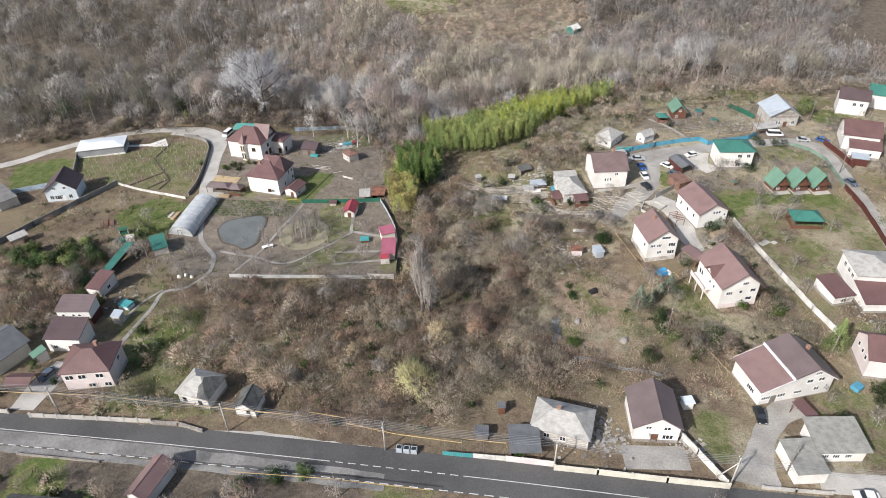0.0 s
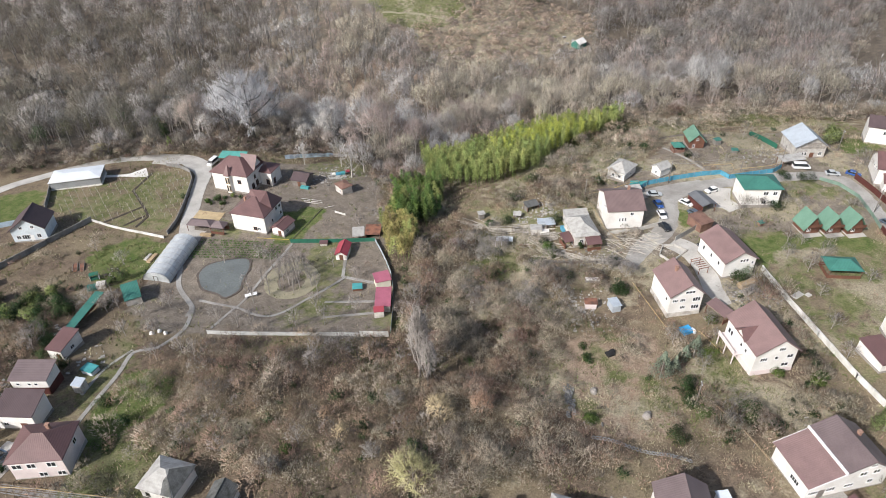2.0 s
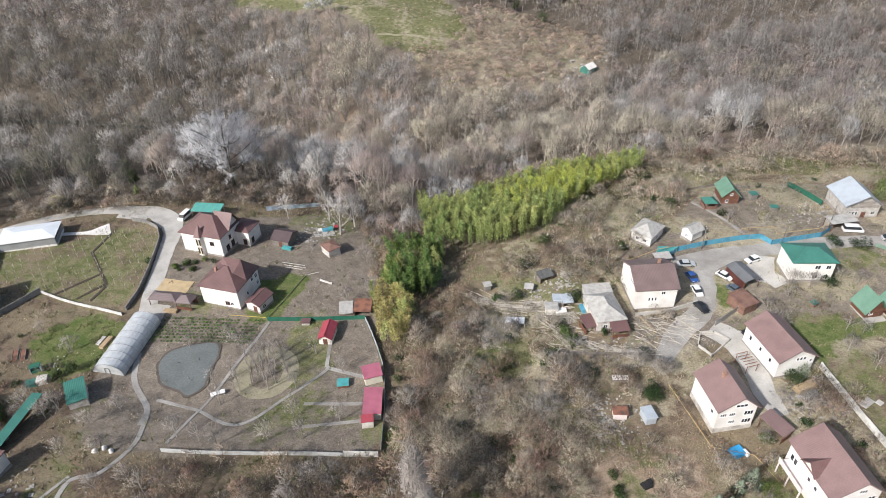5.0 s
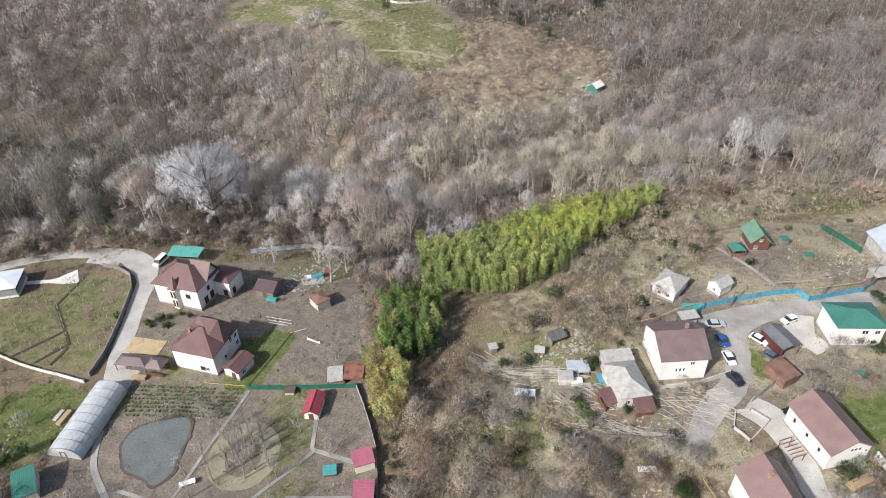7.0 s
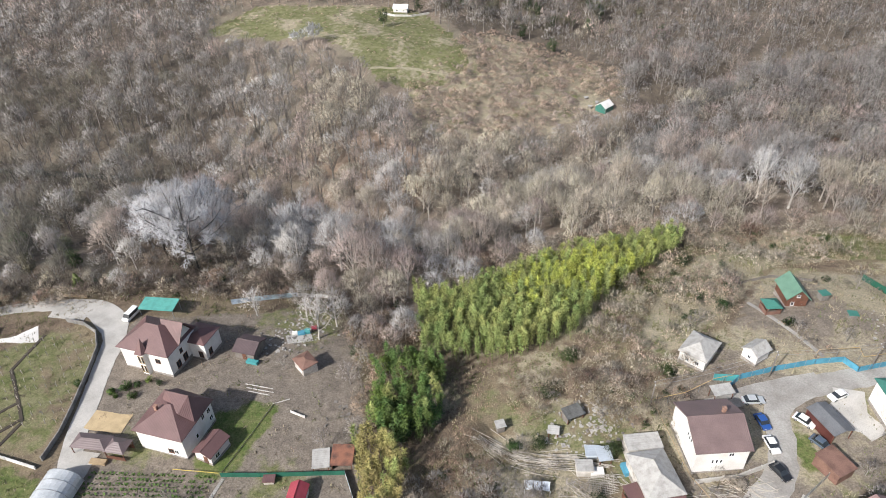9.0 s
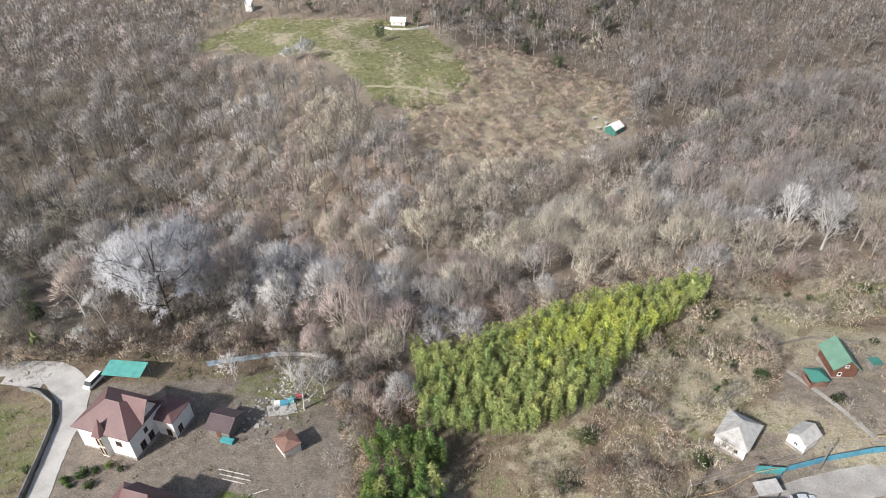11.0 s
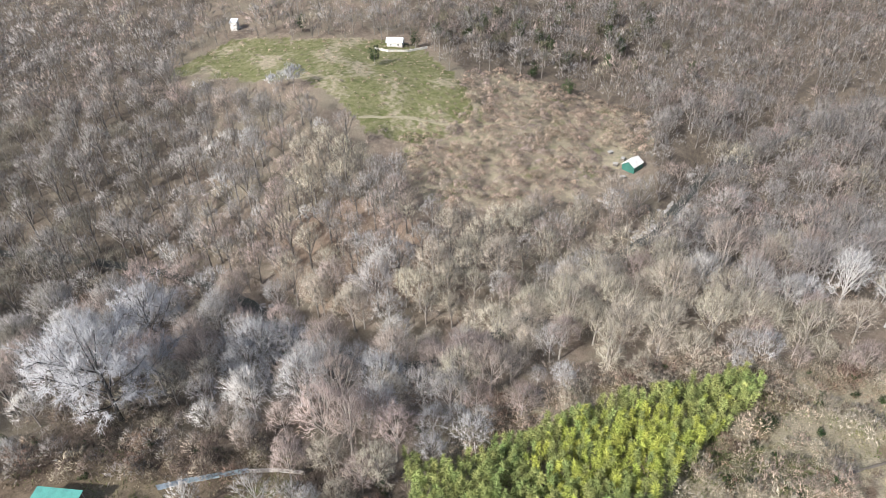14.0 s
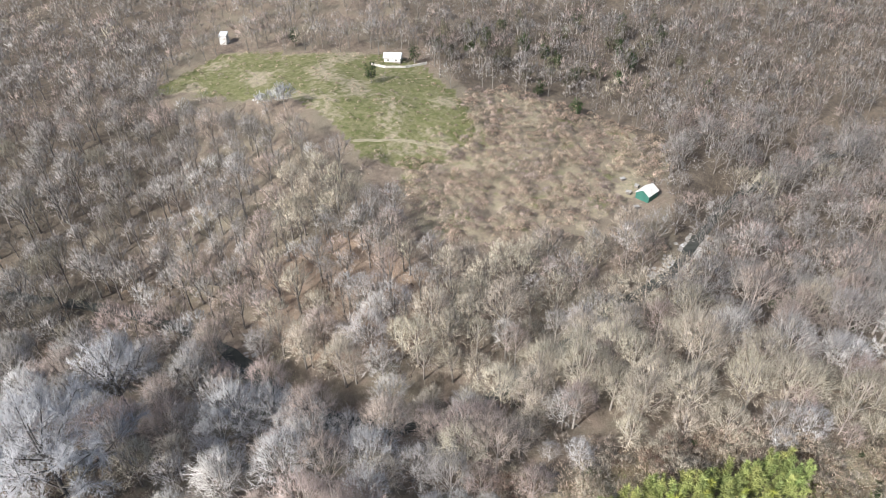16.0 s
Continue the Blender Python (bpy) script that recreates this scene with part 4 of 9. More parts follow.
part("porch_roof", Form().prism([(-3.8, -5.4, 2.6), (-1.4, -5.4, 2.6), (-1.4, -4.2, 3.0), (-3.8, -4.2, 3.0)], [(-3.8, -5.4, 2.7), (-1.4, -5.4, 2.7), (-1.4, -4.2, 3.1), (-3.8, -4.2, 3.1)]), M_WHITE, h)
h = house("house", "wide white house with two maroon roof slopes stepped at different heights", 70.6, 90.1, 10, 16.9, 10.0, 4.2, 8.2, "gable", 0.68, over=0.5, wall=M_WHITE, trim=M_FRAME, cover=M_MAROON_Y, plinth=0.3,
          wins=[("f", -6.6, 1.6, 2.0, 0.9, 4), ("f", -3.2, 1.6, 1.8, 1.0, 3), ("f", 0.4, 1.7, 1.8, 0.8, 3), ("f", 2.4, 4.2, 1.4, 1.0), ("f", 5.0, 4.2, 1.4, 1.0), ("f", 3.8, 6.2, 1.4, 0.8, 3), ("f", 4.6, 1.6, 1.2, 1.0), ("l", 1.5, 1.4, 2.2, 1.2, 4)],
          doors=[("f", -4.9, 0.2, 1.1, 2.1, M_GREYWOOD)], chimney=(5.2, 1.4, 1.4))
upper = Form()
for low in ([(-1.9, -5.15, 6.62), (3.04, -5.15, 8.34), (3.04, 5.15, 8.34), (-1.9, 5.15, 6.62)], [(3.04, -5.15, 8.34), (8.6, -5.15, 4.28), (8.6, 5.15, 4.28), (3.04, 5.15, 8.34)]):
    upper.prism(low, [(q[0], q[1], q[2] + 0.42) for q in low])
part("upper_roof", upper, M_BROWN, h)
part("verge_board", Form().box(-2.12, -1.9, -5.2, 5.2, 6.5, 7.12), M_FRAME, h)
part("roof_step", Form().prism([(-2.0, -5.05, 6.05), (-1.6, -5.05, 6.05), (-1.6, 5.05, 6.05), (-2.0, 5.05, 6.05)], [(-2.0, -5.05, 6.55), (-1.6, -5.05, 6.65), (-1.6, 5.05, 6.65), (-2.0, 5.05, 6.55)]), M_FRAME, h)
house("garage", "low white garage with a flat grey roof at the kerb", 65.1, 69.8, 1, 5.9, 7.4, 2.9, 3.2, "shed", over=0.15, cover=M_SLATE_GREY, category="garage", plinth=0, wins=[("l", 1.0, 1.4, 0.8, 0.6)])
house("house", "long white building with a broad weathered slate roof", 72.7, 73.6, -2, 9.7, 7.6, 3.4, 4.2, "shed", over=0.6, cover=M_SLATE_GREY, plinth=0.3, wins=[("f", -3.0, 1.4, 1.3, 1.0, 3), ("f", -1.0, 1.4, 1.3, 1.0, 3), ("f", 1.2, 1.4, 1.3, 1.0, 3)])
canopy("lean_to", "small maroon lean-to roof beside the driveway", 70.8, 80.8, 23, 2.6, 4.4, 2.3, 2.9, cover=M_MAROON)
house("house", "white house with a pale grey hip roof", 105.4, 120.6, -9, 10.4, 10.7, 6.0, 8.2, "hip", over=0.5, cover=M_SLATE, wins=[("l", -2, 3.6, 1.2, 1.2), ("l", 0.4, 3.6, 1.2, 1.2), ("l", 2.6, 3.6, 1.2, 1.2)])
house("house_annexe", "annexe with a broad maroon roof in front of the pale house", 104.6, 112.8, -4, 11.0, 7.0, 2.8, 4.4, "shed", over=0.4, cover=M_MAROON, category="annexe")
house("house_annexe", "side annexe with a maroon roof and white wall", 95.6, 116.8, 9, 5.6, 7.7, 2.6, 3.4, "shed", over=0.3, cover=M_MAROON, category="annexe", wins=[("f", 0, 0.9, 1.4, 1.0)])
h = house("house", "large white two-storey house with a maroon gable roof and side dormer", 71.1, 120.8, 6, 10.2, 12.6, 6.3, 10.0, "gable", 0.55, over=0.5, wall=M_WHITE, cover=M_MAROON_Y, plinth=1.4, plinth_mat=M_PINKWALL,
          wins=[("f", -2.6, 4.0, 1.6, 1.0, 3), ("f", 0.9, 6.6, 1.5, 0.9, 3), ("f", 0.2, 4.2, 0.8, 0.9, 1), ("f", 3.2, 4.3, 1.4, 1.0, 2), ("f", 2.6, 1.9, 1.6, 1.0, 2), ("l", -4.4, 3.0, 0.9, 1.5, 1), ("l", -3.4, 3.0, 0.9, 1.5, 1), ("l", 0.5, 3.6, 0.8, 1.0, 1), ("l", 2.4, 3.6, 0.8, 1.0, 1)])
dormer = part("dormer", Form().prism([(-4.95, -1.7, 6.1), (-4.95, 1.7, 6.1), (-4.95, 0, 8.2)], [(-4.65, -1.7, 6.1), (-4.65, 1.7, 6.1), (-4.65, 0, 8.2)]), M_WHITE, h)
for sy_ in (-1, 1):
    low = [(-5.5, sy_ * 2.1, 6.35), (-5.5, 0, 8.45), (-1.6, 0, 8.6), (-4.6, sy_ * 2.1, 6.55)]
    low = low if sy_ > 0 else low[::-1]
    part("dormer_roof", Form().prism(low, [(q[0], q[1], q[2] + 0.16) for q in low]), M_MAROON, dormer)
part("balcony", Form().box(-6.9, -4.6, -2.0, 4.8, 2.7, 2.95).box(-6.9, -6.8, -2.0, 4.8, 2.95, 3.8).box(-6.8, -6.6, -1.9, -1.7, -1.2, 2.7).box(-6.8, -6.6, 1.4, 1.6, -1.2, 2.7).box(-6.8, -6.6, 4.5, 4.7, -1.2, 2.7), M_PINKWALL, h)
h = house("house", "white two-storey house with a maroon gable roof and loggias", 59.0, 139.3, 6, 8.8, 10.5, 6.3, 9.6, "gable", 0.55, over=0.45, wall=M_WHITE, cover=M_MAROON_Y, plinth=1.2, plinth_mat=M_OLDWALL,
          wins=[("f", -2.7, 4.4, 1.3, 0.9, 3), ("f", -0.9, 4.4, 1.3, 0.9, 3), ("f", -0.6, 2.2, 1.3, 0.9, 3), ("f", 2.5, 4.2, 1.9, 1.2, 3), ("f", 2.5, 1.9, 1.9, 1.2, 3), ("f", 0.6, 6.7, 2.4, 0.8, 3), ("l", 3.0, 3.8, 0.9, 1.0, 1)], chimney=(-0.6, 1.2, 1.2))
house("house", "long white house with a maroon gable roof beside the lawn", 76.5, 153.3, 10, 9.4, 12.6, 4.8, 7.6, "gable", 0.5, over=0.45, wall=M_WHITE, cover=M_MAROON_Y, plinth=0.3,
      wins=[("f", 0.1, 4.2, 0.7, 0.9, 1), ("f", 0.9, 4.2, 0.7, 0.9, 1), ("f", 1.7, 4.2, 0.7, 0.9, 1), ("f", 3.4, 3.3, 0.6, 0.8, 1), ("l", 0, 2.4, 0.8, 1.2, 1), ("l", -3.6, 2.2, 0.8, 1.4, 1), ("l", 3.4, 2.4, 0.8, 1.2, 1)])
canopy("carport", "carport with a maroon ribbed roof between two houses", 67.5, 133.4, 30, 3.6, 5.6, 2.5, 3.0, cover=M_MAROON_Y, panels=[("f", 1.2)])
house("cottage", "old cottage with a pale grey slate hip roof", 42.5, 169.6, 7, 7.5, 10.1, 3.4, 5.6, "hip", over=0.35, wall=M_OLDWALL, cover=M_SLATE, wins=[("f", -1.4, 1.2, 1.1, 1.2)])
house("cottage_annexe", "flat grey annexe behind the old cottage", 42.5, 177.2, 3, 7.0, 3.6, 2.9, 3.2, "shed", over=0.2, wall=M_OLDWALL, cover=M_SLATE, category="annexe", plinth=0)
canopy("lean_to", "lean-to with a maroon roof on the cottage's side", 38.0, 166.4, 15, 3.0, 4.0, 2.3, 2.9, cover=M_MAROON, panels=[("l", 1.2)])
canopy("lean_to", "porch with a maroon roof on the cottage's front", 44.6, 163.4, 5, 4.2, 2.8, 2.2, 2.9, cover=M_MAROON, panels=[("f", 1.0)])
h = house("house", "white two-storey house with a broad brown metal roof", 55.0, 177.0, 1, 10.6, 12.4, 6.0, 9.0, "side", over=0.4, wall=M_WHITE, cover=material("brown_maroon_metal_roofing", (0.19, 0.135, 0.13), 0.5, 0, 0.2, 0.3, 5, stripes=("X", 0.35, 1.5), spec=0.4), plinth=0.3,
          wins=[("f", -1.6, 2.6, 0.5, 1.1, 1), ("f", -0.8, 2.6, 0.5, 1.1, 1), ("f", 0.0, 2.6, 0.5, 1.1, 1), ("f", 1.6, 4.4, 1.0, 1.0, 2), ("l", 1.2, 5.0, 0.5, 1.2, 1), ("l", 2.0, 5.0, 0.5, 1.2, 1), ("l", 2.8, 5.0, 0.5, 1.2, 1)], chimney=(2.0, 1.0, 1.2))
house("cottage", "small white cottage with a grey hip roof", 61.9, 200.9, -43, 6.6, 8.3, 3.2, 5.4, "hip", over=0.4, cover=M_SLATE, wins=[("f", -1, 1.2, 0.9, 1.0), ("f", 1.2, 1.2, 0.9, 1.0), ("r", 0, 1.2, 0.9, 1.0)])
house("cottage", "tiny white cottage with a pale gable roof", 73.5, 198.7, -60, 4.2, 4.8, 2.8, 4.2, "gable", over=0.3, cover=M_SLATE, wins=[("f", 0, 1.1, 0.8, 0.9)], category="cottage")
h = house("chalet", "timber chalet with a green metal gable roof", 91.0, 218.5, -4, 5.8, 7.6, 3.0, 5.8, "gable", over=0.5, wall=M_WOOD, cover=M_GREENROOF, wins=[("f", -1, 1.0, 0.8, 1.0, 1), ("f", 0, 3.4, 0.8, 0.8, 1)], doors=[("f", 1, 0.2, 0.9, 2.0)])
canopy("gazebo", "orange-brown gazebo with a teal hip roof", 84.2, 214.5, 0, 4.0, 4.0, 2.3, 3.4, "hip", cover=M_TEAL, panels=[("f", 1.2), ("l", 1.2), ("r", 1.2), ("b", 1.2)], panel_mat=M_TERRA)
house("house", "cream two-storey house with a teal metal hip roof", 95.4, 180.4, -4, 11.2, 8.6, 6.0, 8.0, "hip", over=0.5, wall=M_WHITE, cover=M_TEAL, wins=[("f", 1.0, 3.9, 1.4, 1.2), ("f", 3.6, 3.9, 1.2, 1.2), ("f", 1.0, 1.0, 1.4, 1.3), ("f", 3.6, 1.0, 1.2, 1.2)])
canopy("carport", "carport with a dark grey sheet roof and red-brown sides", 79.3, 178.9, 15, 4.8, 7.5, 2.6, 3.3, "gable", cover=M_GREYROOF, panels=[("l", 2.2), ("b", 2.2)], panel_mat=M_BROWNPAINT)
house("garage", "low garage with a terracotta sheet roof", 75.7, 169.7, 23, 4.6, 5.6, 2.4, 2.8, "shed", over=0.2, wall=M_TERRA, cover=M_TERRA, category="garage", plinth=0)
h = house("house", "house with a broad pale blue metal gable roof", 122.4, 207.8, -2, 10.6, 11.4, 4.2, 7.4, "gable", 0.55, over=0.6, wall=M_GREYSTONE, trim=M_STEEL, cover=M_PALEROOF, wins=[("f", -3.2, 1.2, 0.7, 1.2, 1), ("f", -2.3, 1.2, 0.7, 1.2, 1), ("f", -1.4, 1.2, 0.7, 1.2, 1), ("f", 3.2, 1.2, 1.2, 1.2)], doors=[("f", 0.6, 0, 1.1, 2.1)])
part("loggia", Form().box(-3.4, 4.2, -5.2, -5.0, 3.6, 4.4).box(-1.6, 3.0, -5.12, -5.02, 4.5, 5.6), M_STONE, h)
canopy("shed", "flat grey canopy beside the lane", 114.1, 198.4, 8, 8.0, 3.6, 2.6, 2.9, cover=M_SLATE, panels=[("b", 2.4)], panel_mat=M_CONCRETE)
house("house", "white two-storey house with a dark brown gable roof on the slope", 151.3, 213.5, -25, 10.0, 8.0, 6.0, 8.6, "side", over=0.4, trim=M_CHOC, cover=M_CHOC, wins=[("f", 0.4, 3.8, 1.2, 1.2), ("f", 2.6, 3.8, 1.2, 1.2)])
house("house", "white two-storey house with stepped maroon roofs", 139.6, 188.0, -22, 11.0, 12.0, 5.5, 8.4, "side", over=0.5, trim=M_MAROON, cover=M_MAROON, wins=[("l", 0, 3.6, 0.8, 1.2, 1), ("l", 2.2, 3.6, 0.8, 1.2, 1), ("f", 1.0, 3.4, 1.2, 1.2), ("f", -2.0, 3.4, 1.2, 1.2)])
house("house_annexe", "lower annexe with a maroon sheet roof before the white house", 138.0, 181.0, -22, 9.5, 4.6, 3.2, 4.8, "shed", over=0.3, wall=M_WHITE, cover=M_MAROON, category="annexe", wins=[("f", -2, 1.0, 1.2, 1.0), ("f", 1.5, 1.0, 1.2, 1.0)])
canopy("awning", "pale sheet awning in front of the white house", 134.4, 176.6, -22, 5.0, 3.4, 2.4, 2.8, cover=M_PALEROOF, panels=[("f", 2.0)], panel_mat=M_BROWNPAINT)
house("house", "house with a teal metal roof at the edge of the village", 165.1, 217.7, -30, 10.0, 8.6, 5.6, 8.0, "side", over=0.5, cover=M_TEAL)
house("house", "pale pink house with a maroon roof beside the tall conifer", 93.5, 93.5, -14, 9.5, 9.0, 5.2, 8.4, "side", over=0.35, wall=M_PINKWALL, cover=M_MAROON, wins=[("l", -2.0, 3.4, 0.9, 1.2, 1), ("l", 0.2, 3.4, 0.9, 1.2, 1), ("l", 2.2, 3.4, 0.9, 1.2, 1)])


def a_frame(x, y, yaw):
    """A holiday hut: steep green roof almost to the ground, timber front with a balcony, door and window, on a deck."""
    z = ground_z(x, y)
    h = empty("holiday_hut", "timber A-frame holiday hut with a steep green roof", "hut", pose(x, y, z, 0, 0, yaw), "row of holiday huts")
    w, d, e, r = 2.5, 2.9, 1.5, 5.6
    top = Form()
    for sx_ in (-1, 1):
        low = [(sx_ * w * 1.12, -d, e), (sx_ * w * 1.12, d, e), (0, d, r), (0, -d, r)]
        low = low if sx_ > 0 else low[::-1]
        top.prism(low, [(q[0], q[1], q[2] + 0.14) for q in low])
    part("roof", top, M_GREENROOF, h)
    body = Form()
    for yy in (-d + 0.7, d - 0.3):
        ring = [(-w + 0.3, yy, 0), (w - 0.3, yy, 0), (w - 0.3, yy, 2.0), (0, yy, r - 0.15), (-w + 0.3, yy, 2.0)]
        body.prism([(q[0], q[1] + 0.12, q[2]) for q in ring], ring)
    body.box(-w + 0.3, -w + 0.42, -d + 0.7, d - 0.3, 0, 1.9).box(w - 0.42, w - 0.3, -d + 0.7, d - 0.3, 0, 1.9)
    part("wall", body, M_WOOD, h)
    part("deck", Form().box(-w, w, -d - 1.0, d, -0.6, 0.05), M_CONCRETE, h)
    part("balcony", Form().box(-w + 0.5, w - 0.5, -d - 0.2, -d + 0.7, 2.4, 2.5).box(-w + 0.5, w - 0.5, -d - 0.2, -d - 0.12, 2.5, 3.3), M_WOOD, h)
    window_on(h, pose(-0.9, -d + 0.7, 0.9), 1.0, 1.0, 2)
    door_on(h, pose(0.8, -d + 0.7, 0.1), 0.9, 2.0)
    return h


hut = a_frame(103.8, 165.7, 6)
for hx_, hy_, yaw_ in ((109.6, 165.2, 6), (115.3, 164.7, 6)):
    copy_thing(hut, pose(hx_, hy_, ground_z(hx_, hy_), 0, 0, yaw_))
canopy("garden_pavilion", "large timber pavilion with a teal hip roof on the lawn", 103.2, 146.9, -7, 8.4, 6.0, 2.6, 4.2, "hip", cover=M_TEAL, panels=[("f", 0.9), ("l", 0.9), ("b", 0.9)])
house("cabin", "white canvas-covered cabin with a green side at the clearing's edge", 90.0, 392.5, -48, 6.1, 7.0, 2.4, 4.4, "gable", over=0.2, wall=M_TEAL, cover=M_WHITE, category="cabin", plinth=0)
house("cottage", "low white house with a pale roof above the meadow", -8.6, 499.5, -10, 9.0, 6.0, 2.6, 4.4, "side", over=0.4, cover=M_POLY, wins=[("f", -2, 1, 1, 1), ("f", 2, 1, 1, 1)])
house("cabin", "small white cabin on the hillside above the meadow", -98.1, 528.4, -6, 4.2, 4.2, 4.5, 5.6, "shed", over=0.2, cover=M_POLY, wall=M_WHITE, category="cabin", plinth=0)


# ---- roads, paths, water ----
def along(pts, step):
    """Points every step metres along a smooth line through pts, with directions."""
    out = []
    n = len(pts)
    for i in range(n - 1):
        p0, p1, p2, p3 = pts[max(i - 1, 0)], pts[i], pts[i + 1], pts[min(i + 2, n - 1)]
        k = max(1, int(math.hypot(p2[0] - p1[0], p2[1] - p1[1]) / step))
        for j in range(k):
            t = j / k
            out.append(tuple(0.5 * (2 * b + (c - a) * t + (2 * a - 5 * b + 4 * c - d) * t * t + (3 * b - a - 3 * c + d) * t ** 3) for a, b, c, d in zip(p0, p1, p2, p3)))
    return out + [tuple(pts[-1])]


def ribbon(name, label, pts, width, mat, lift=0.08, step=1.5, kind="structure", category="road", wobble=0.0, height=None, cells=4, parent=None):
    """A strip laid over the ground along a line; width may be a list, one per point."""
    full = [(*p, w) for p, w in zip(pts, width if isinstance(width, (list, tuple)) else [width] * len(pts))]
    line = along(full, step)
    f = Form()
    rows = []
    for i, (x, y, w) in enumerate(line):
        ax, ay = line[max(i - 1, 0)][:2]
        bx, by = line[min(i + 1, len(line) - 1)][:2]
        l = math.hypot(bx - ax, by - ay) or 1
        nx_, ny_ = -(by - ay) / l, (bx - ax) / l
        row = []
        for c in range(cells + 1):
            s = (c / cells - 0.5) * w + (wobble * rough(x * 3 + c * 7, y * 3, 4) if c in (0, cells) else 0)
            px, py = x + nx_ * s, y + ny_ * s
            row.append((px, py, (height if height is not None else terrain_z(px, py)) + lift))
        row = [(row[0][0], row[0][1], row[0][2] - 0.4)] + row + [(row[-1][0], row[-1][1], row[-1][2] - 0.4)]
        rows.append(row)
    m = cells + 3
    for r in rows:
        f.v += r
    for i in range(len(rows) - 1):
        for c in range(m - 1):
            f.f.append((i * m + c + 1, i * m + c, (i + 1) * m + c, (i + 1) * m + c + 1))
    me = f.mesh(name, mat)
    me.flip_normals() if me.polygons[len(me.polygons) // 2].normal.z < 0 else None
    ob = new(name, me)
    if parent:
        ob.parent = parent
        return tagged(ob, label)
    return tagged(ob, label, category, kind=kind)


M_OVAL = material("trodden_dry_turf", (0.33, 0.3, 0.21), 0.95, 0, 0.3, 0.4, 3)
M_LANE = material("dusty_patched_concrete", (0.37, 0.355, 0.33), 0.95, 0, 0.3, 0.2, 3, tint=(0.25, 0.235, 0.215))
road_line = [(x, road_mid(x)) for x in range(-440, 361, 20)]
ribbon("road", "grey two-lane asphalt road with worn white markings", [(x, y + 0.2) for x, y in road_line], 7.6, M_ASPHALT, 0.10, 2)
ribbon("road_verge", "pale dusty patch along the asphalt lane", [(x, road_mid(x) - 1.9) for x in range(-150, -9, 20)], [2.9, 2.9, 2.9, 2.9, 2.9, 2.6, 1.8, 0.9], M_PATCH, 0.112, 2, wobble=0.3)
ribbon("road_verge", "narrow gravel verge of the road", [(x, road_mid(x) - 4.4) for x in range(-150, -9, 20)], 1.2, M_PATCH, 0.07, 2, wobble=0.5)
ribbon("road_shoulder", "gravel shoulder between the road and the slope", [(-50, 81.0), (-36, 79.4), (-20, 76.4), (-6, 74.4)], [1.5, 3.2, 2.6, 1.6], M_CONCRETE, 0.09, 2, wobble=0.6)


def road_mark(x0, x1, off, w=0.14):
    pts = [(x0 + (x1 - x0) * i / 8, road_mid(x0 + (x1 - x0) * i / 8) + off) for i in range(9)] if x1 - x0 > 6 else [(x0, road_mid(x0) + off), (x1, road_mid(x1) + off)]
    return pts, w


marks = tagged(new("road_markings"), "worn white painted lines on the asphalt", "road marking", kind="structure")
ribbon("centre_line", "", *road_mark(-260, -20, -0.1, 0.15), M_LINE, 0.125, 2, parent=marks, cells=1)
ribbon("centre_line", "", *road_mark(4, 200, -0.1, 0.15), M_LINE, 0.125, 2, parent=marks, cells=1)
for i in range(10):
    ribbon("centre_dash", "", *road_mark(-19 + i * 2.3, -17.6 + i * 2.3, -0.1, 0.15), M_LINE, 0.125, 2, parent=marks, cells=1)
for i in range(60):
    ribbon("edge_dash", "", *road_mark(-120 + i * 2.6, -118.4 + i * 2.6, -3.5, 0.17), M_LINE, 0.125, 2, parent=marks, cells=1)

ribbon("lane", "narrow concrete lane along the forest's edge", [(-230, 165), (-190, 190), (-150, 209), (-138, 219), (-120, 231), (-104, 236), (-88, 235), (-79, 227)], [4, 4, 4, 4, 4, 4.6, 7, 8], M_CONCRETE, 0.08, wobble=0.4)
ribbon("driveway", "pale concrete driveway beside the vineyard", [(-81, 231), (-77.5, 222), (-76.5, 212), (-75, 200), (-74, 190), (-72, 183)], [8, 5.5, 4.6, 4.4, 4.4, 5], M_CONCRETE, 0.09, wobble=0.3)
ribbon("village_lane", "pale concrete village lane and parking place", [(52, 154), (58, 162), (66, 169), (69.4, 176), (72, 184), (79, 188.4), (88, 190), (104, 191.5), (122, 191), (127, 186), (128, 178), (127, 169), (125, 153), (121, 135), (116, 115), (112, 90)], [3.5, 5.5, 5.4, 5.0, 5.0, 5.4, 5.4, 5, 4.5, 4, 3.6, 3.6, 3.6, 3.6, 3.6, 3.6], M_LANE, 0.09, wobble=0.5)
ribbon("lane", "dusty lane along the blue sheet fence", [(58.5, 186.4), (66, 188), (74, 189.6), (84, 191)], [3.4, 4.4, 4.6, 3.6], M_LANE, 0.1, wobble=0.5)
ribbon("yard_paving", "pale concrete yard beside the teal-roofed house", [(83.6, 185), (86.4, 181), (88.6, 176)], [4, 5, 5], M_CONCRETE, 0.1, wobble=0.5)
ribbon("yard_paving", "concrete yard between the white houses", [(66, 163), (70, 158), (70.5, 150), (70, 143), (71, 137)], [6, 7, 5, 5, 3], M_CONCRETE, 0.10, wobble=0.4)
ribbon("driveway", "pale concrete driveway to the wide white house", [(56, 66), (58, 71), (62, 77), (67, 82), (72, 84)], [9, 5.4, 4.4, 5, 6], M_LANE, 0.09, wobble=0.3)
ribbon("forecourt", "grey paved forecourt before the white house", [(33.6, 73), (45.5, 72.3)], 5.2, M_LANE, 0.09)
ribbon("driveway", "pale concrete yard of the long white building", [(67, 66.5), (82, 64.6)], 4.5, M_CONCRETE, 0.09)
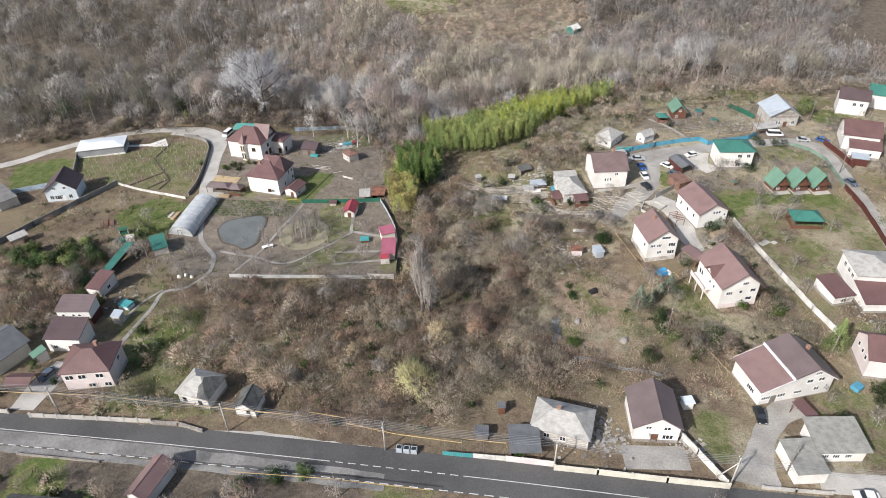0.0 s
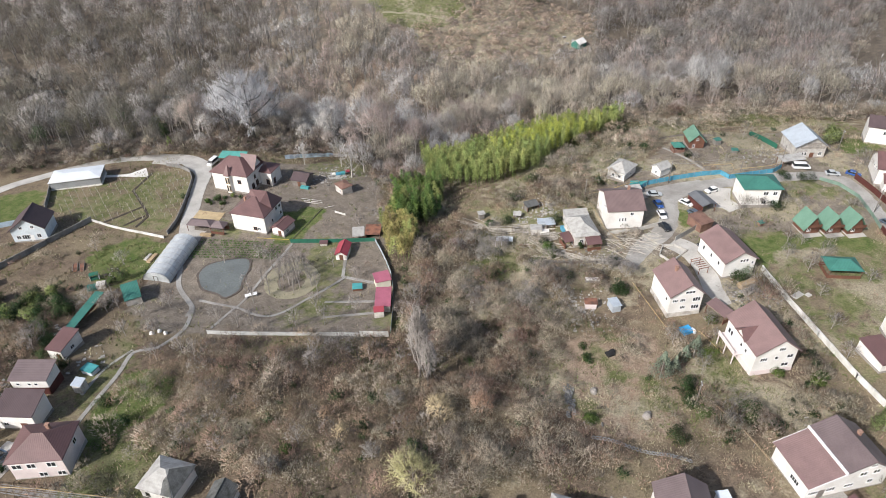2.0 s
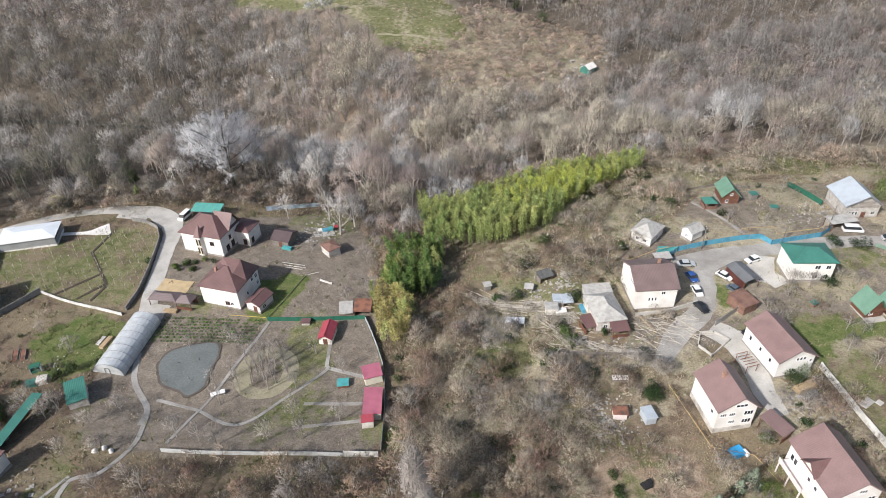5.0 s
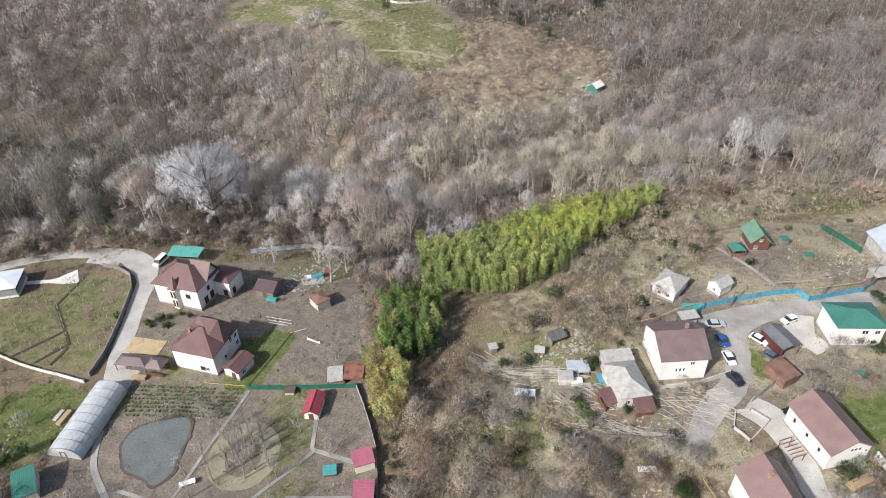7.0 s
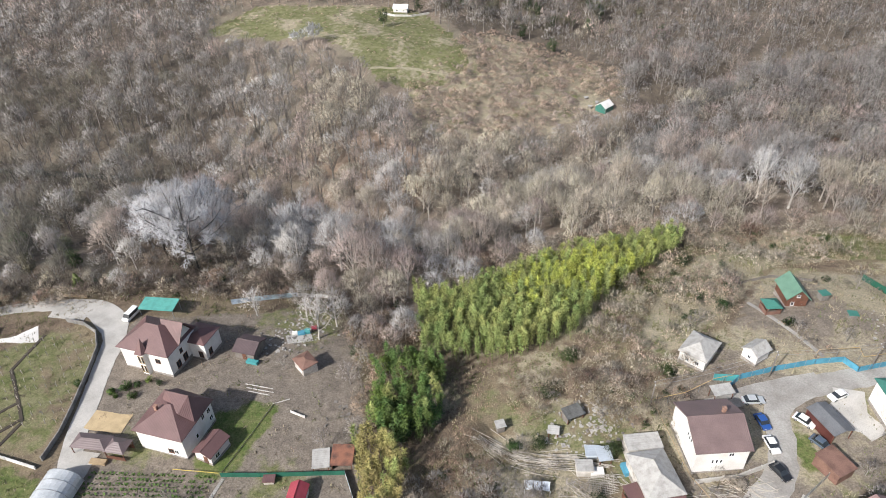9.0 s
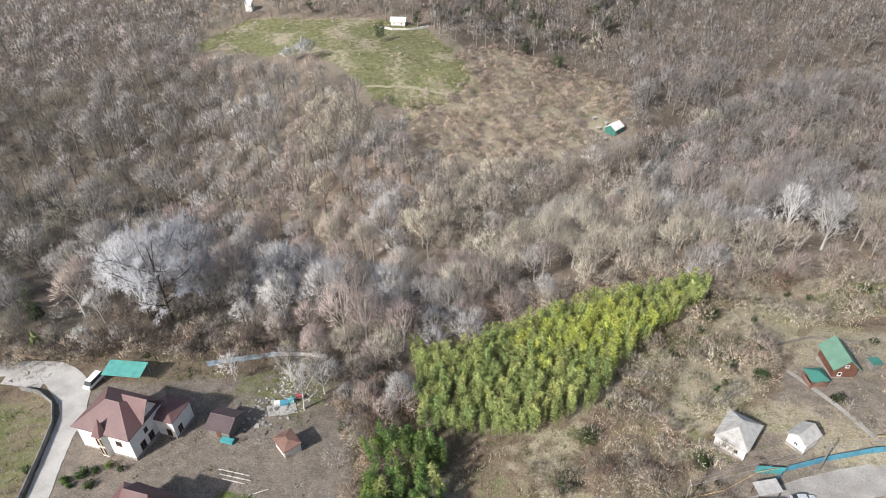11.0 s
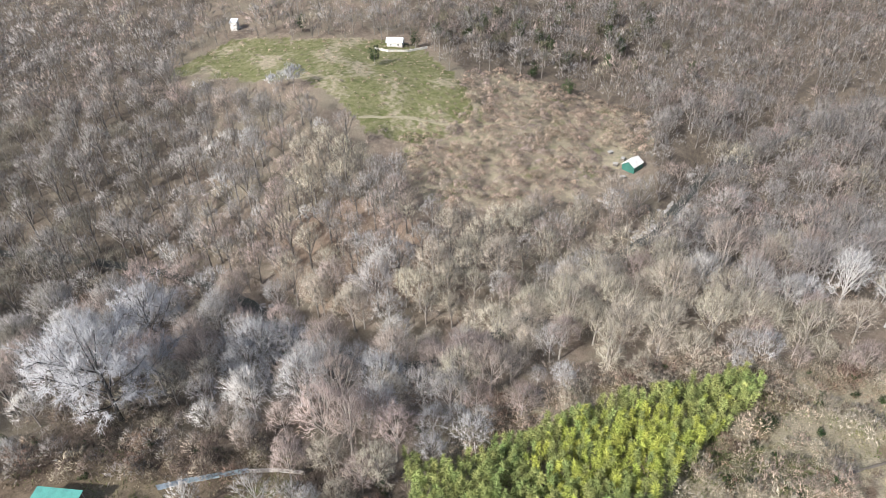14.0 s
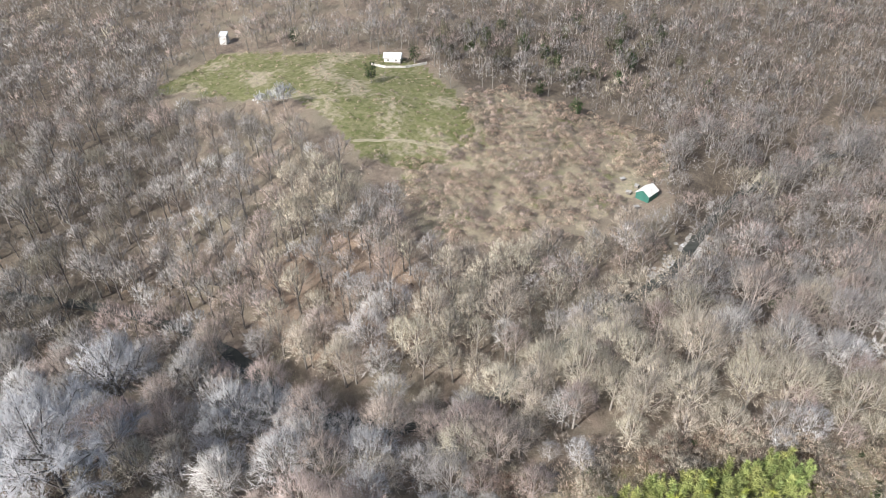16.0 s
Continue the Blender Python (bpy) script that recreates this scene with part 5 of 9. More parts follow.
ribbon("driveway", "concrete driveway beside the pink house", [(-83, 89), (-82, 96), (-80, 103)], [5, 6, 6], M_CONCRETE, 0.09)
ribbon("terrace", "white concrete apron at the end of the long shelter", [(-111, 222), (-104, 222.4), (-101, 223), (-97.4, 224.6)], [1.5, 1.7, 4, 7], M_WHITE, 0.1, wobble=0.15)
ribbon("concrete_pad", "pale concrete turning place at the wood's edge", [(-98, 233.6), (-88, 233.4)], [5, 8], M_CONCRETE, 0.1, wobble=0.4)
M_TRENCH = material("dark_turned_soil", (0.075, 0.062, 0.05), 0.97, 0, 0.3, 0.6, 5)
for pts_ in ([(-95.5, 224), (-97.8, 211.6)], [(-97.8, 211.6), (-92.5, 203.4), (-87.5, 195.4)], [(-99.9, 192.2), (-91, 201)], [(-93.3, 189.9), (-88.2, 196)], [(-89.3, 188.9), (-87.6, 195)]):
    ribbon("trench", "narrow dark trench across the vineyard", pts_, 0.75, M_TRENCH, 0.12, category="trench", cells=2, wobble=0.15)
ribbon("sand_patch", "heap of yellow sand spread beside the pavilion", [(-73, 195.5), (-64.5, 194)], 5.2, material("yellow_building_sand", (0.52, 0.40, 0.24), 0.95, vary=0.2), 0.12, wobble=0.5)
ribbon("track", "worn wheel track across the meadow", [(-23.7, 421.7), (-9.9, 425.0), (1.1, 425.4), (12.1, 423.4), (28.1, 424.4), (39.7, 427.8)], 1.4, M_OVAL, 0.1, 3, wobble=0.6)
ribbon("concrete_pad", "pale concrete pad strewn with sacks", [(-34.5, 221.5), (-28.5, 223.5)], [3.5, 4.5], M_CONCRETE, 0.08, wobble=0.6)
oval = [(-37.8 + 5.6 * math.cos(a), 161.2 + 7.2 * math.sin(a)) for a in (i * math.pi / 10 for i in range(21))]
ribbon("oval_path", "oval dry grass path round a clump of bare trees", oval, 3.6, M_OVAL, 0.07, wobble=0.4)
for n_, pts_, w_ in (("path", [(-24, 162), (-12, 156.5)], 1.0), ("path", [(-24, 162), (-24, 170)], 0.9), ("path", [(-61, 154), (-52, 150.5), (-40.6, 144), (-31.5, 152.8), (-23, 162)], 0.8),
                    ("path", [(-27.5, 150), (-14.5, 149)], 0.9), ("path", [(-27, 142.5), (-14, 143.7)], 0.9), ("path", [(-53.5, 139), (-50, 150), (-43, 172), (-40.5, 179.5)], 0.7),
                    ("path", [(-61, 145), (-62, 151), (-68, 160), (-70, 169)], 1.3), ("path", [(81, 219), (85, 207), (88, 197)], 0.9), ("path", [(-71.5, 106), (-70.5, 113), (-68.8, 122), (-68.4, 130), (-63.5, 131.5), (-60, 139), (-60.8, 148)], 1.0), ("path", [(-74, 116), (-72.6, 124), (-69, 131)], 0.7)):
    ribbon(n_, "narrow concrete garden path", pts_, w_, M_LANE, 0.1, category="path", cells=2)


def water(name, label, ring, level, mat):
    f = Form().face(*[(x, y, level) for x, y in ring])
    return tagged(new(name, f.mesh(name, mat)), label, "water", kind="structure")


POND_SHORE = [(-63.0, 162.0), (-63.9, 165.5), (-62.1, 169.2), (-56.7, 171.2), (-51.9, 171.2), (-50.6, 167.2), (-51.3, 161.7), (-51.5, 157.4), (-54.3, 154.8), (-56.9, 156.6), (-61.0, 158.6), (-63.0, 162.0)]
pond_ring = along(POND_SHORE, 0.8)[:-1]
water("pond", "murky grey-green garden pond", pond_ring, ground_z(-57.3, 163.2) + 0.2, M_POND)
ribbon("pond_bank", "muddy bank round the pond", pond_ring + pond_ring[:1], 1.2, material("dark_mud", (0.12, 0.1, 0.085), 0.95), 0.16, 1.0, wobble=0.6, category="bank", cells=2)
ribbon("river", "dark shallow river among the trees", RIVER, [3.6 if not (-60 < q[0] < 0) else 6 for q in RIVER], M_RIVER, 0.0, 4, category="water", wobble=1.2, height=-31.1)


# ---- walls and fences ----
def fence(name, label, pts, height, mat, panel=2.5, post_mat=None, thick=0.06, gap=0.05, post=0.05, lean=0.0, group=""):
    """Panels between posts along a line on the ground, each panel and post a part of its own."""
    x0, y0 = pts[0]
    e = empty(name, label, "fence", pose(x0, y0, ground_z(x0, y0)), group)
    z0 = ground_z(x0, y0)
    for (ax, ay), (bx, by) in zip(pts, pts[1:]):
        l = math.hypot(bx - ax, by - ay)
        k = max(1, round(l / panel))
        ux, uy = (bx - ax) / l, (by - ay) / l
        for i in range(k):
            sx_, sy_ = ax + (bx - ax) * i / k, ay + (by - ay) * i / k
            tx_, ty_ = ax + (bx - ax) * (i + 1) / k, ay + (by - ay) * (i + 1) / k
            za, zb = ground_z(sx_, sy_) - z0, ground_z(tx_, ty_) - z0
            h = height * (1 + 0.06 * rough(sx_ * 9, sy_ * 9, 3))
            nx_, ny_ = -uy * thick / 2, ux * thick / 2
            f = Form()
            p = [(sx_ - x0 + ux * post, sy_ - y0 + uy * post), (tx_ - x0 - ux * post, ty_ - y0 - uy * post)]
            ring = [(p[0][0] - nx_, p[0][1] - ny_), (p[1][0] - nx_, p[1][1] - ny_), (p[1][0] + nx_, p[1][1] + ny_), (p[0][0] + nx_, p[0][1] + ny_)]
            zz = (za, zb, zb, za)
            f.prism([(a, b, c - 0.3 + gap) for (a, b), c in zip(ring, zz)], [(a, b, c + h) for (a, b), c in zip(ring, zz)])
            part("panel", f, mat, e)
            part("post", Form().box(-post, post, -post, post, -0.4, h + 0.1), post_mat or mat, e, at=pose(sx_ - x0, sy_ - y0, za))
        part("post", Form().box(-post, post, -post, post, -0.4, height + 0.1), post_mat or mat, e, at=pose(bx - x0, by - y0, ground_z(bx, by) - z0))
    return e


M_WALLGREY = material("grey_block_wall", (0.27, 0.262, 0.25), 0.9, 0, 0.35, 0.5, 5, tint=(0.17, 0.165, 0.155))
M_WALLWHITE = material("whitewashed_concrete_wall", (0.7, 0.69, 0.66), 0.9, 0, 0.25, 0.5, 5, tint=(0.5, 0.48, 0.44))
fence("retaining_wall", "long whitewashed concrete wall between house plots", [(84.5, 149), (85.5, 138), (87, 125), (88.5, 112), (90, 103)], 1.5, M_WALLWHITE, 5, thick=0.3, gap=0, post=0.16)
fence("block_wall", "grey concrete block wall round the garden", [(-128, 152), (-120, 168), (-112, 181), (-104, 193)], 1.7, M_WALLGREY, 3, thick=0.2, gap=0, post=0.15)
fence("low_wall", "low pale wall below the vineyard", [(-104, 193), (-97, 189.5), (-92, 187.5), (-86, 185.5), (-79, 183)], 0.8, M_WALLWHITE, 4, thick=0.25, gap=0, post=0.13)
fence("road_fence", "pale concrete panel fence with posts beside the road", [(-80, 86.9), (-55.5, 84.0)], 1.2, M_CONCRETE, 2.6, thick=0.12, gap=0, post=0.17)
fence("road_fence", "short concrete fence by the driveway", [(-96, 90), (-85, 88.2)], 1.2, M_CONCRETE, 2.6, thick=0.12, gap=0, post=0.17)
fence("stone_wall", "crumbling low stone wall at the road's edge", [(-55, 83.8), (-50, 83.2), (-45, 81.2)], 0.7, M_STONE, 1.6, thick=0.5, gap=0, post=0.2)
fence("low_wall", "low stone kerb wall south of the road", [(x, road_mid(x) - 5.4) for x in (-78, -70, -62)], 0.5, M_STONE, 3, thick=0.2, gap=0, post=0.12)
fence("road_fence", "turquoise and white sheet fence beside the road", [(0.5, 74.2), (6, 73.4)], 1.2, M_TURQ, 2.2, post_mat=M_STEEL)
fence("road_fence", "white board fence beside the road", [(6, 73.4), (12, 72.6)], 1.3, M_WALLWHITE, 2.4, post_mat=M_STEEL)
fence("road_fence", "faded pink panel fence beside the road", [(12, 72.5), (20.5, 71.1)], 1.6, M_PINKWALL, 2.8)
fence("road_wall", "cream plastered wall beside the road", [(20.5, 70.4), (28, 69.3), (40, 67.4), (50.5, 65.8)], 1.5, material("cream_wall_paint", (0.66, 0.63, 0.54), 0.85, 0, 0.2, 0.5), 6, thick=0.25, gap=0, post=0.16)
fence("road_wall", "low stained concrete wall beside the driveway", [(56.5, 65.6), (62, 64.8), (68, 64)], 0.7, M_CONCRETE, 3, thick=0.3, gap=0, post=0.18)
fence("yard_wall", "white wall along the gap between two yards", [(44.8, 79), (47.5, 73), (50.3, 66.4)], 1.6, M_WALLWHITE, 4, thick=0.25, gap=0, post=0.14)
fence("sheet_fence", "blue painted sheet fence along the lane", [(64.5, 190.5), (68, 193), (76, 194.3), (85, 195.2), (91, 195.2), (92.5, 192.0), (100, 193.2), (107, 194.3), (111, 197)], 1.6, M_BLUE, 2.4, post_mat=M_STEEL)
fence("sheet_fence", "turquoise sheet gate and fence by the small cottage", [(62.5, 193.5), (67.5, 192.5)], 1.9, M_TURQ, 2.4, post_mat=M_STEEL)
fence("garden_fence", "green painted board fence", [(-41, 180), (-33, 179.6), (-24, 179.4), (-16, 179.2)], 1.3, M_GREENPAINT, 2.6)
fence("garden_fence", "pale green mesh fence along the ravine", [(-16, 179.2), (-14.2, 174), (-12.4, 168), (-10.6, 161), (-9.8, 153), (-9.6, 143), (-9.8, 134)], 1.3, M_PALEROOF, 2.6, post_mat=M_GREENPAINT, thick=0.03)
fence("sheet_fence", "blue and white sheet fence at the forest's edge", [(-52, 237.2), (-47, 239), (-42, 240.3), (-35, 242)], 1.6, material("weathered_blue_grey_sheet", (0.3, 0.38, 0.44), 0.6, 0, 0.4, 0.6, 5, random=0.35), 1.6, post_mat=M_STEEL)
fence("sheet_fence", "white sheet fence at the forest's edge", [(-35, 242), (-29, 242.4), (-23.5, 242)], 1.3, M_WALLWHITE, 1.8, post_mat=M_STEEL)
fence("yard_wall", "low wall faced with pale sheets below the gardens", [(-53.5, 136.6), (-44, 135.4), (-34, 134.6), (-24, 134.2), (-17, 133.6)], 1.1, material("pale_translucent_sheeting", (0.55, 0.56, 0.55), 0.6, 0, 0.3, 0.5), 3, thick=0.1)
fence("yard_wall", "higher white sheet wall at the corner of the gardens", [(-17, 133.6), (-10.3, 133.2)], 1.7, M_WALLWHITE, 3, thick=0.1)
fence("mesh_fence", "green mesh fence on the verge of the lane", [(119, 189), (123, 185.6), (125.4, 179), (124.6, 170), (123.6, 164)], 1.1, material("pale_green_wire_mesh", (0.2, 0.29, 0.235), 0.7, 0, 0.3), 2.6, thick=0.03, gap=0.3)
fence("sheet_fence", "dark red-brown sheet fence along the lane", [(123.4, 163.5), (122.8, 153), (120.6, 141), (117, 125)], 1.7, M_BROWNPAINT, 2.6)
fence("sheet_fence", "dark red-brown sheet fence before the white houses", [(129.6, 189), (131, 181), (131.6, 174)], 1.8, M_BROWNPAINT, 2.6)
fence("block_wall", "grey curved concrete wall round the vineyard", [(-92, 229), (-87, 227.4), (-82.6, 224), (-80, 218), (-79, 210), (-78, 200), (-77.6, 192), (-78.4, 185)], 1.3, M_WALLGREY, 3, thick=0.22, gap=0, post=0.13)
fence("sheet_fence", "green sheet fence behind the allotment", [(113.6, 226), (114.6, 219), (115.6, 210.6)], 1.7, M_GREENPAINT, 2.4)
fence("sheet_fence", "pale blue sheet fence beside the weatherboard house", [(-137, 187.5), (-131, 190), (-124, 192.6)], 1.7, material("pale_faded_blue_sheet", (0.42, 0.52, 0.6), 0.6, 0, 0.25, 0.6, 5, stripes=("X", 0.25, 1.0)), 2.4)
fence("block_wall", "grey block wall at the vineyard's far corner", [(-126.6, 216), (-124, 208.5), (-121.6, 201)], 1.6, M_WALLGREY, 3, thick=0.2, gap=0, post=0.13)
fence("garden_wall", "low white wall end behind the vegetable plots", [(-29.4, 196.2), (-26.2, 194.6)], 0.6, M_WALLWHITE, 3.5, thick=0.2, gap=0, post=0.12)
fence("garden_fence", "low wire garden fence", [(-33.5, 199), (-37, 190), (-41, 181)], 0.35, M_GREYWOOD, 3, thick=0.02, gap=0.4)

fence("garden_wall", "low white wall before the house above the meadow", [(-19, 493), (-12, 490), (-2, 491), (8, 497)], 1.1, M_WALLWHITE, 4, thick=0.25, gap=0, post=0.14)
fence("sheet_gate", "grey sheet metal gate across the yard", [(66.9, 163.4), (74.0, 168.0)], 1.7, M_STEEL, 2.4, post_mat=M_CONCRETE)
fence("retaining_wall", "low concrete retaining wall before the brown-roofed house", [(50.1, 169.0), (58, 169.4), (65.6, 171.6)], 1.1, M_CONCRETE, 3, thick=0.25, gap=0, post=0.14)
fence("bed_wall", "broken concrete kerb wall round a raised bed", [(62.9, 161.4), (66.0, 161.6), (68.6, 158.6), (63.0, 154.2), (61.0, 157.6), (62.9, 161.4)], 0.7, M_CONCRETE, 2.5, thick=0.22, gap=0, post=0.12)
fence("wire_fence", "leaning wire fence on grey posts below the cottage", [(30, 160), (36, 158), (44, 156.5), (50, 155)], 0.9, M_GREYWOOD, 2.2, thick=0.02)
fence("wire_fence", "grey post and wire fence round the allotment", [(82, 228), (92, 230), (101, 226)], 0.9, M_GREYWOOD, 2.4, thick=0.02)
ribbon("yard_paving", "pale concrete yard beside the teal-roofed house", [(88.2, 187.6), (86.4, 182), (84.6, 177.4)], [6, 5, 4], M_CONCRETE, 0.1, wobble=0.4)
canopy("lean_to", "pale sheet lean-to behind the brown-roofed house", 62.2, 188.6, 8, 4.6, 2.6, 2.2, 2.6, cover=M_SLATE, panels=[("b", 2.0)], panel_mat=M_GREYWOOD)
canopy("lean_to", "collapsing plank shelter above the cottage", 31.4, 188.0, 20, 4.2, 3.0, 1.8, 2.2, cover=M_SLATE_DARK, panels=[("b", 1.6), ("l", 1.4)], panel_mat=M_GREYWOOD)
canopy("lean_to", "small plank hutch with an old sheet roof", 26.7, 184.2, -12, 2.4, 2.0, 1.5, 1.8, cover=M_SLATE, panels=[("b", 1.4), ("r", 1.2)], panel_mat=M_GREYWOOD)
canopy("lean_to", "pale sheet shelter over firewood beside the cottage", 35.0, 176.4, 5, 2.8, 3.2, 1.8, 2.1, cover=M_PALEROOF, panels=[("l", 1.4)], panel_mat=M_GREYWOOD)

# ---- vehicles ----
def car_kit(length=4.2, width=1.72, van=False):
    """Meshes of a car: lower body with rounded ends, cabin glass, roof, wheels."""
    l, w = length / 2, width / 2
    body = Form()
    prof = [(-l, 0.35), (-l, 0.72), (-l * 0.55, 0.86), (l * 0.55, 0.92), (l * 0.98, 0.85), (l, 0.4)] if not van else [(-l, 0.35), (-l, 0.9), (-l * 0.8, 1.1), (l * 0.98, 1.15), (l, 1.0), (l, 0.4)]
    body.prism([(x, -w, z) for x, z in prof[::-1]], [(x, w, z) for x, z in prof[::-1]])
    if van:
        cab = [(-l * 0.78, 1.1), (-l * 0.5, 1.95), (l * 0.94, 2.0), (l * 0.97, 1.15)]
    else:
        cab = [(-l * 0.5, 0.86), (-l * 0.2, 1.38), (l * 0.5, 1.4), (l * 0.8, 0.9)]
    glass, top = Form(), Form()
    k = 0.86
    n = len(cab)
    glass.prism([(x, -w * (0.96 if z < 1.2 else k), z) for x, z in cab[::-1]], [(x, w * (0.96 if z < 1.2 else k), z) for x, z in cab[::-1]])
    (ax, az), (bx, bz) = cab[1], cab[2]
    top.prism([(ax - 0.05, -w * k, az), (bx + 0.05, -w * k, bz), (bx + 0.05, w * k, bz), (ax - 0.05, w * k, az)], [(ax, -w * k * 0.95, az + 0.07), (bx, -w * k * 0.95, bz + 0.07), (bx, w * k * 0.95, bz + 0.07), (ax, w * k * 0.95, az + 0.07)])
    tyre = Form().tube([(0, -0.1, 0), (0, 0.1, 0)], 0.31, 10)
    rim = Form().tube([(0, -0.115, 0), (0, 0.115, 0)], 0.18, 8)
    return body, glass, top, tyre, rim


def car(label, x, y, yaw, paint, van=False, length=4.2):
    body, glass, top, tyre, rim = car_kit(length, 1.72 if not van else 1.95, van)
    c = empty("van" if van else "car", label, "van" if van else "car", pose(x, y, ground_z(x, y) + 0.12, 0, 0, yaw))
    part("body", body, paint, c)
    part("window_band", glass, M_GLASS, c)
    part("roof", top, paint, c)
    l = length / 2
    tm, rm = tyre.mesh("wheel", M_RUBBER), rim.mesh("rim", M_STEEL)
    for sx_ in (-l * 0.62, l * 0.62):
        for sy_ in (-0.78, 0.78):
            wh = part("wheel", tm, None, c, at=pose(sx_, sy_, 0.31))
            part("rim", rm, None, wh)
    for sy_ in (-0.6, 0.6):
        part("headlight", Form().box(-l - 0.02, -l + 0.1, sy_ - 0.18, sy_ + 0.18, 0.58, 0.72), M_FRAME, c)
        part("tail_light", Form().box(l - 0.1, l + 0.02, sy_ - 0.15, sy_ + 0.15, 0.6, 0.76), M_RED, c)
    return c


def paint(name, colour):
    return material(name, colour, 0.3, 0.0, 0.05, 0.5, 4, 0.0, spec=0.5)


P_WHITE, P_SILVER, P_BLUE, P_DARK, P_GREY = paint("white_car_paint", (0.75, 0.75, 0.74)), paint("silver_car_paint", (0.45, 0.47, 0.48)), paint("blue_car_paint", (0.03, 0.09, 0.3)), paint("black_car_paint", (0.02, 0.022, 0.025)), paint("grey_blue_car_paint", (0.09, 0.12, 0.16))
car("silver estate car parked on the lane", 68, 186.5, 178, P_SILVER, length=4.5)
car("blue hatchback parked beside the white house", 67.6, 181.0, 98, P_BLUE, length=4.0)
car("white saloon parked beside the white house", 67.0, 175.6, 94, P_WHITE)
car("black saloon parked at the lane's corner", 66.0, 169.6, 112, P_DARK)
car("white saloon parked beside the grey carport", 75.6, 180.4, 128, P_WHITE)
car("dark blue saloon parked beside the terracotta garage", 76.2, 175.0, 122, P_GREY)
car("white car standing behind the grey carport", 85.0, 185.8, 20, P_WHITE)
car("black car parked before the long white house", 74.0, 160.4, 15, P_DARK)
car("black car parked before the wide white house", 62.6, 81.2, 82, P_DARK)
car("white saloon driving lane-side on the road", 73.4, 62.9, -10, P_WHITE)
car("grey-blue car parked beside the pink house", -82.2, 98.8, 62, P_GREY)
car("silver car parked along the lane fence", 124.0, 191.4, 168, P_SILVER)
car("blue car parked along the lane fence", 130.0, 190.6, 140, P_BLUE)
car("blue car standing on the narrow lane", 126.4, 165.6, 108, P_GREY)
car("white delivery van beside the grey canopy", 116.5, 196.0, 172, P_WHITE, True, 5.2)
car("white van beside the turquoise carport", -76.2, 230.6, 70, P_WHITE, True, 4.8)

# ---- poles, wires and pipes ----
def pole(label, x, y, h, arm=1.6, yaw=-9, strut=None, mat=None):
    p = empty("utility_pole", label, "utility pole", pose(x, y, ground_z(x, y), 0, 0, yaw), "poles along the road")
    part("shaft", Form().tube([(0, 0, -0.6), (0, 0, h)], [0.16, 0.11], 8), mat or M_CONCRETE, p, smooth=True)
    part("crossarm", Form().box(-0.06, 0.06, -arm / 2, arm / 2, h - 0.7, h - 0.58), M_STEEL, p)
    for s in (-arm / 2 + 0.1, 0.0, arm / 2 - 0.1):
        part("insulator", Form().tube([(0, s, h - 0.58), (0, s, h - 0.4)], 0.05, 6), M_FRAME, p)
    if strut:
        part("strut", Form().tube([(strut[0], strut[1], -0.5), (0, 0, h - 1.4)], [0.14, 0.1], 8), mat or M_CONCRETE, p, smooth=True)
    return p


ROAD_POLES = [(-112, 92.5), (-74.5, 87.4), (-40, 81.2), (-10, 75.6), (20.5, 70.9), (51, 66.4), (84, 61)]
for i, (x, y) in enumerate(ROAD_POLES):
    pole("grey concrete utility pole beside the road", x, y, 8.0, strut=(-2.2, 1.6) if i in (1, 5) else None)
VILLAGE_POLES = [(47.5, 188), (74.3, 192.9), (95.7, 192.6), (111, 198), (134, 207)]
for x, y in VILLAGE_POLES + [(52.8, 106.9), (126.4, 172), (131, 152), (62, 68.4)]:
    pole("wooden utility pole among the houses", x, y, 7.5, 1.2, mat=M_GREYWOOD)


def wires(name, label, poles, h, offs, sag=0.5):
    e = empty(name, label, "wires", pose(poles[0][0], poles[0][1], 0))
    for o in offs:
        for (ax, ay), (bx, by) in zip(poles, poles[1:]):
            f = Form()
            l = math.hypot(bx - ax, by - ay)
            nx_, ny_ = -(by - ay) / l * o, (bx - ax) / l * o
            za, zb = ground_z(ax, ay) + h, ground_z(bx, by) + h
            pts = [(ax + (bx - ax) * t + nx_ - poles[0][0], ay + (by - ay) * t + ny_ - poles[0][1], za + (zb - za) * t - 4 * sag * t * (1 - t)) for t in (0, 0.2, 0.4, 0.6, 0.8, 1)]
            f.tube(pts, 0.03, 3)
            part("wire", f, M_STEEL, e)


wires("power_lines", "thin grey power lines along the road", ROAD_POLES, 7.55, (-0.7, -0.35, 0.0, 0.35, 0.7))
wires("power_lines", "lower telephone lines along the road", ROAD_POLES, 6.6, (-0.3, 0.35))
wires("power_lines", "thin power lines over the village lane", VILLAGE_POLES, 7.0, (-0.5, 0.5))


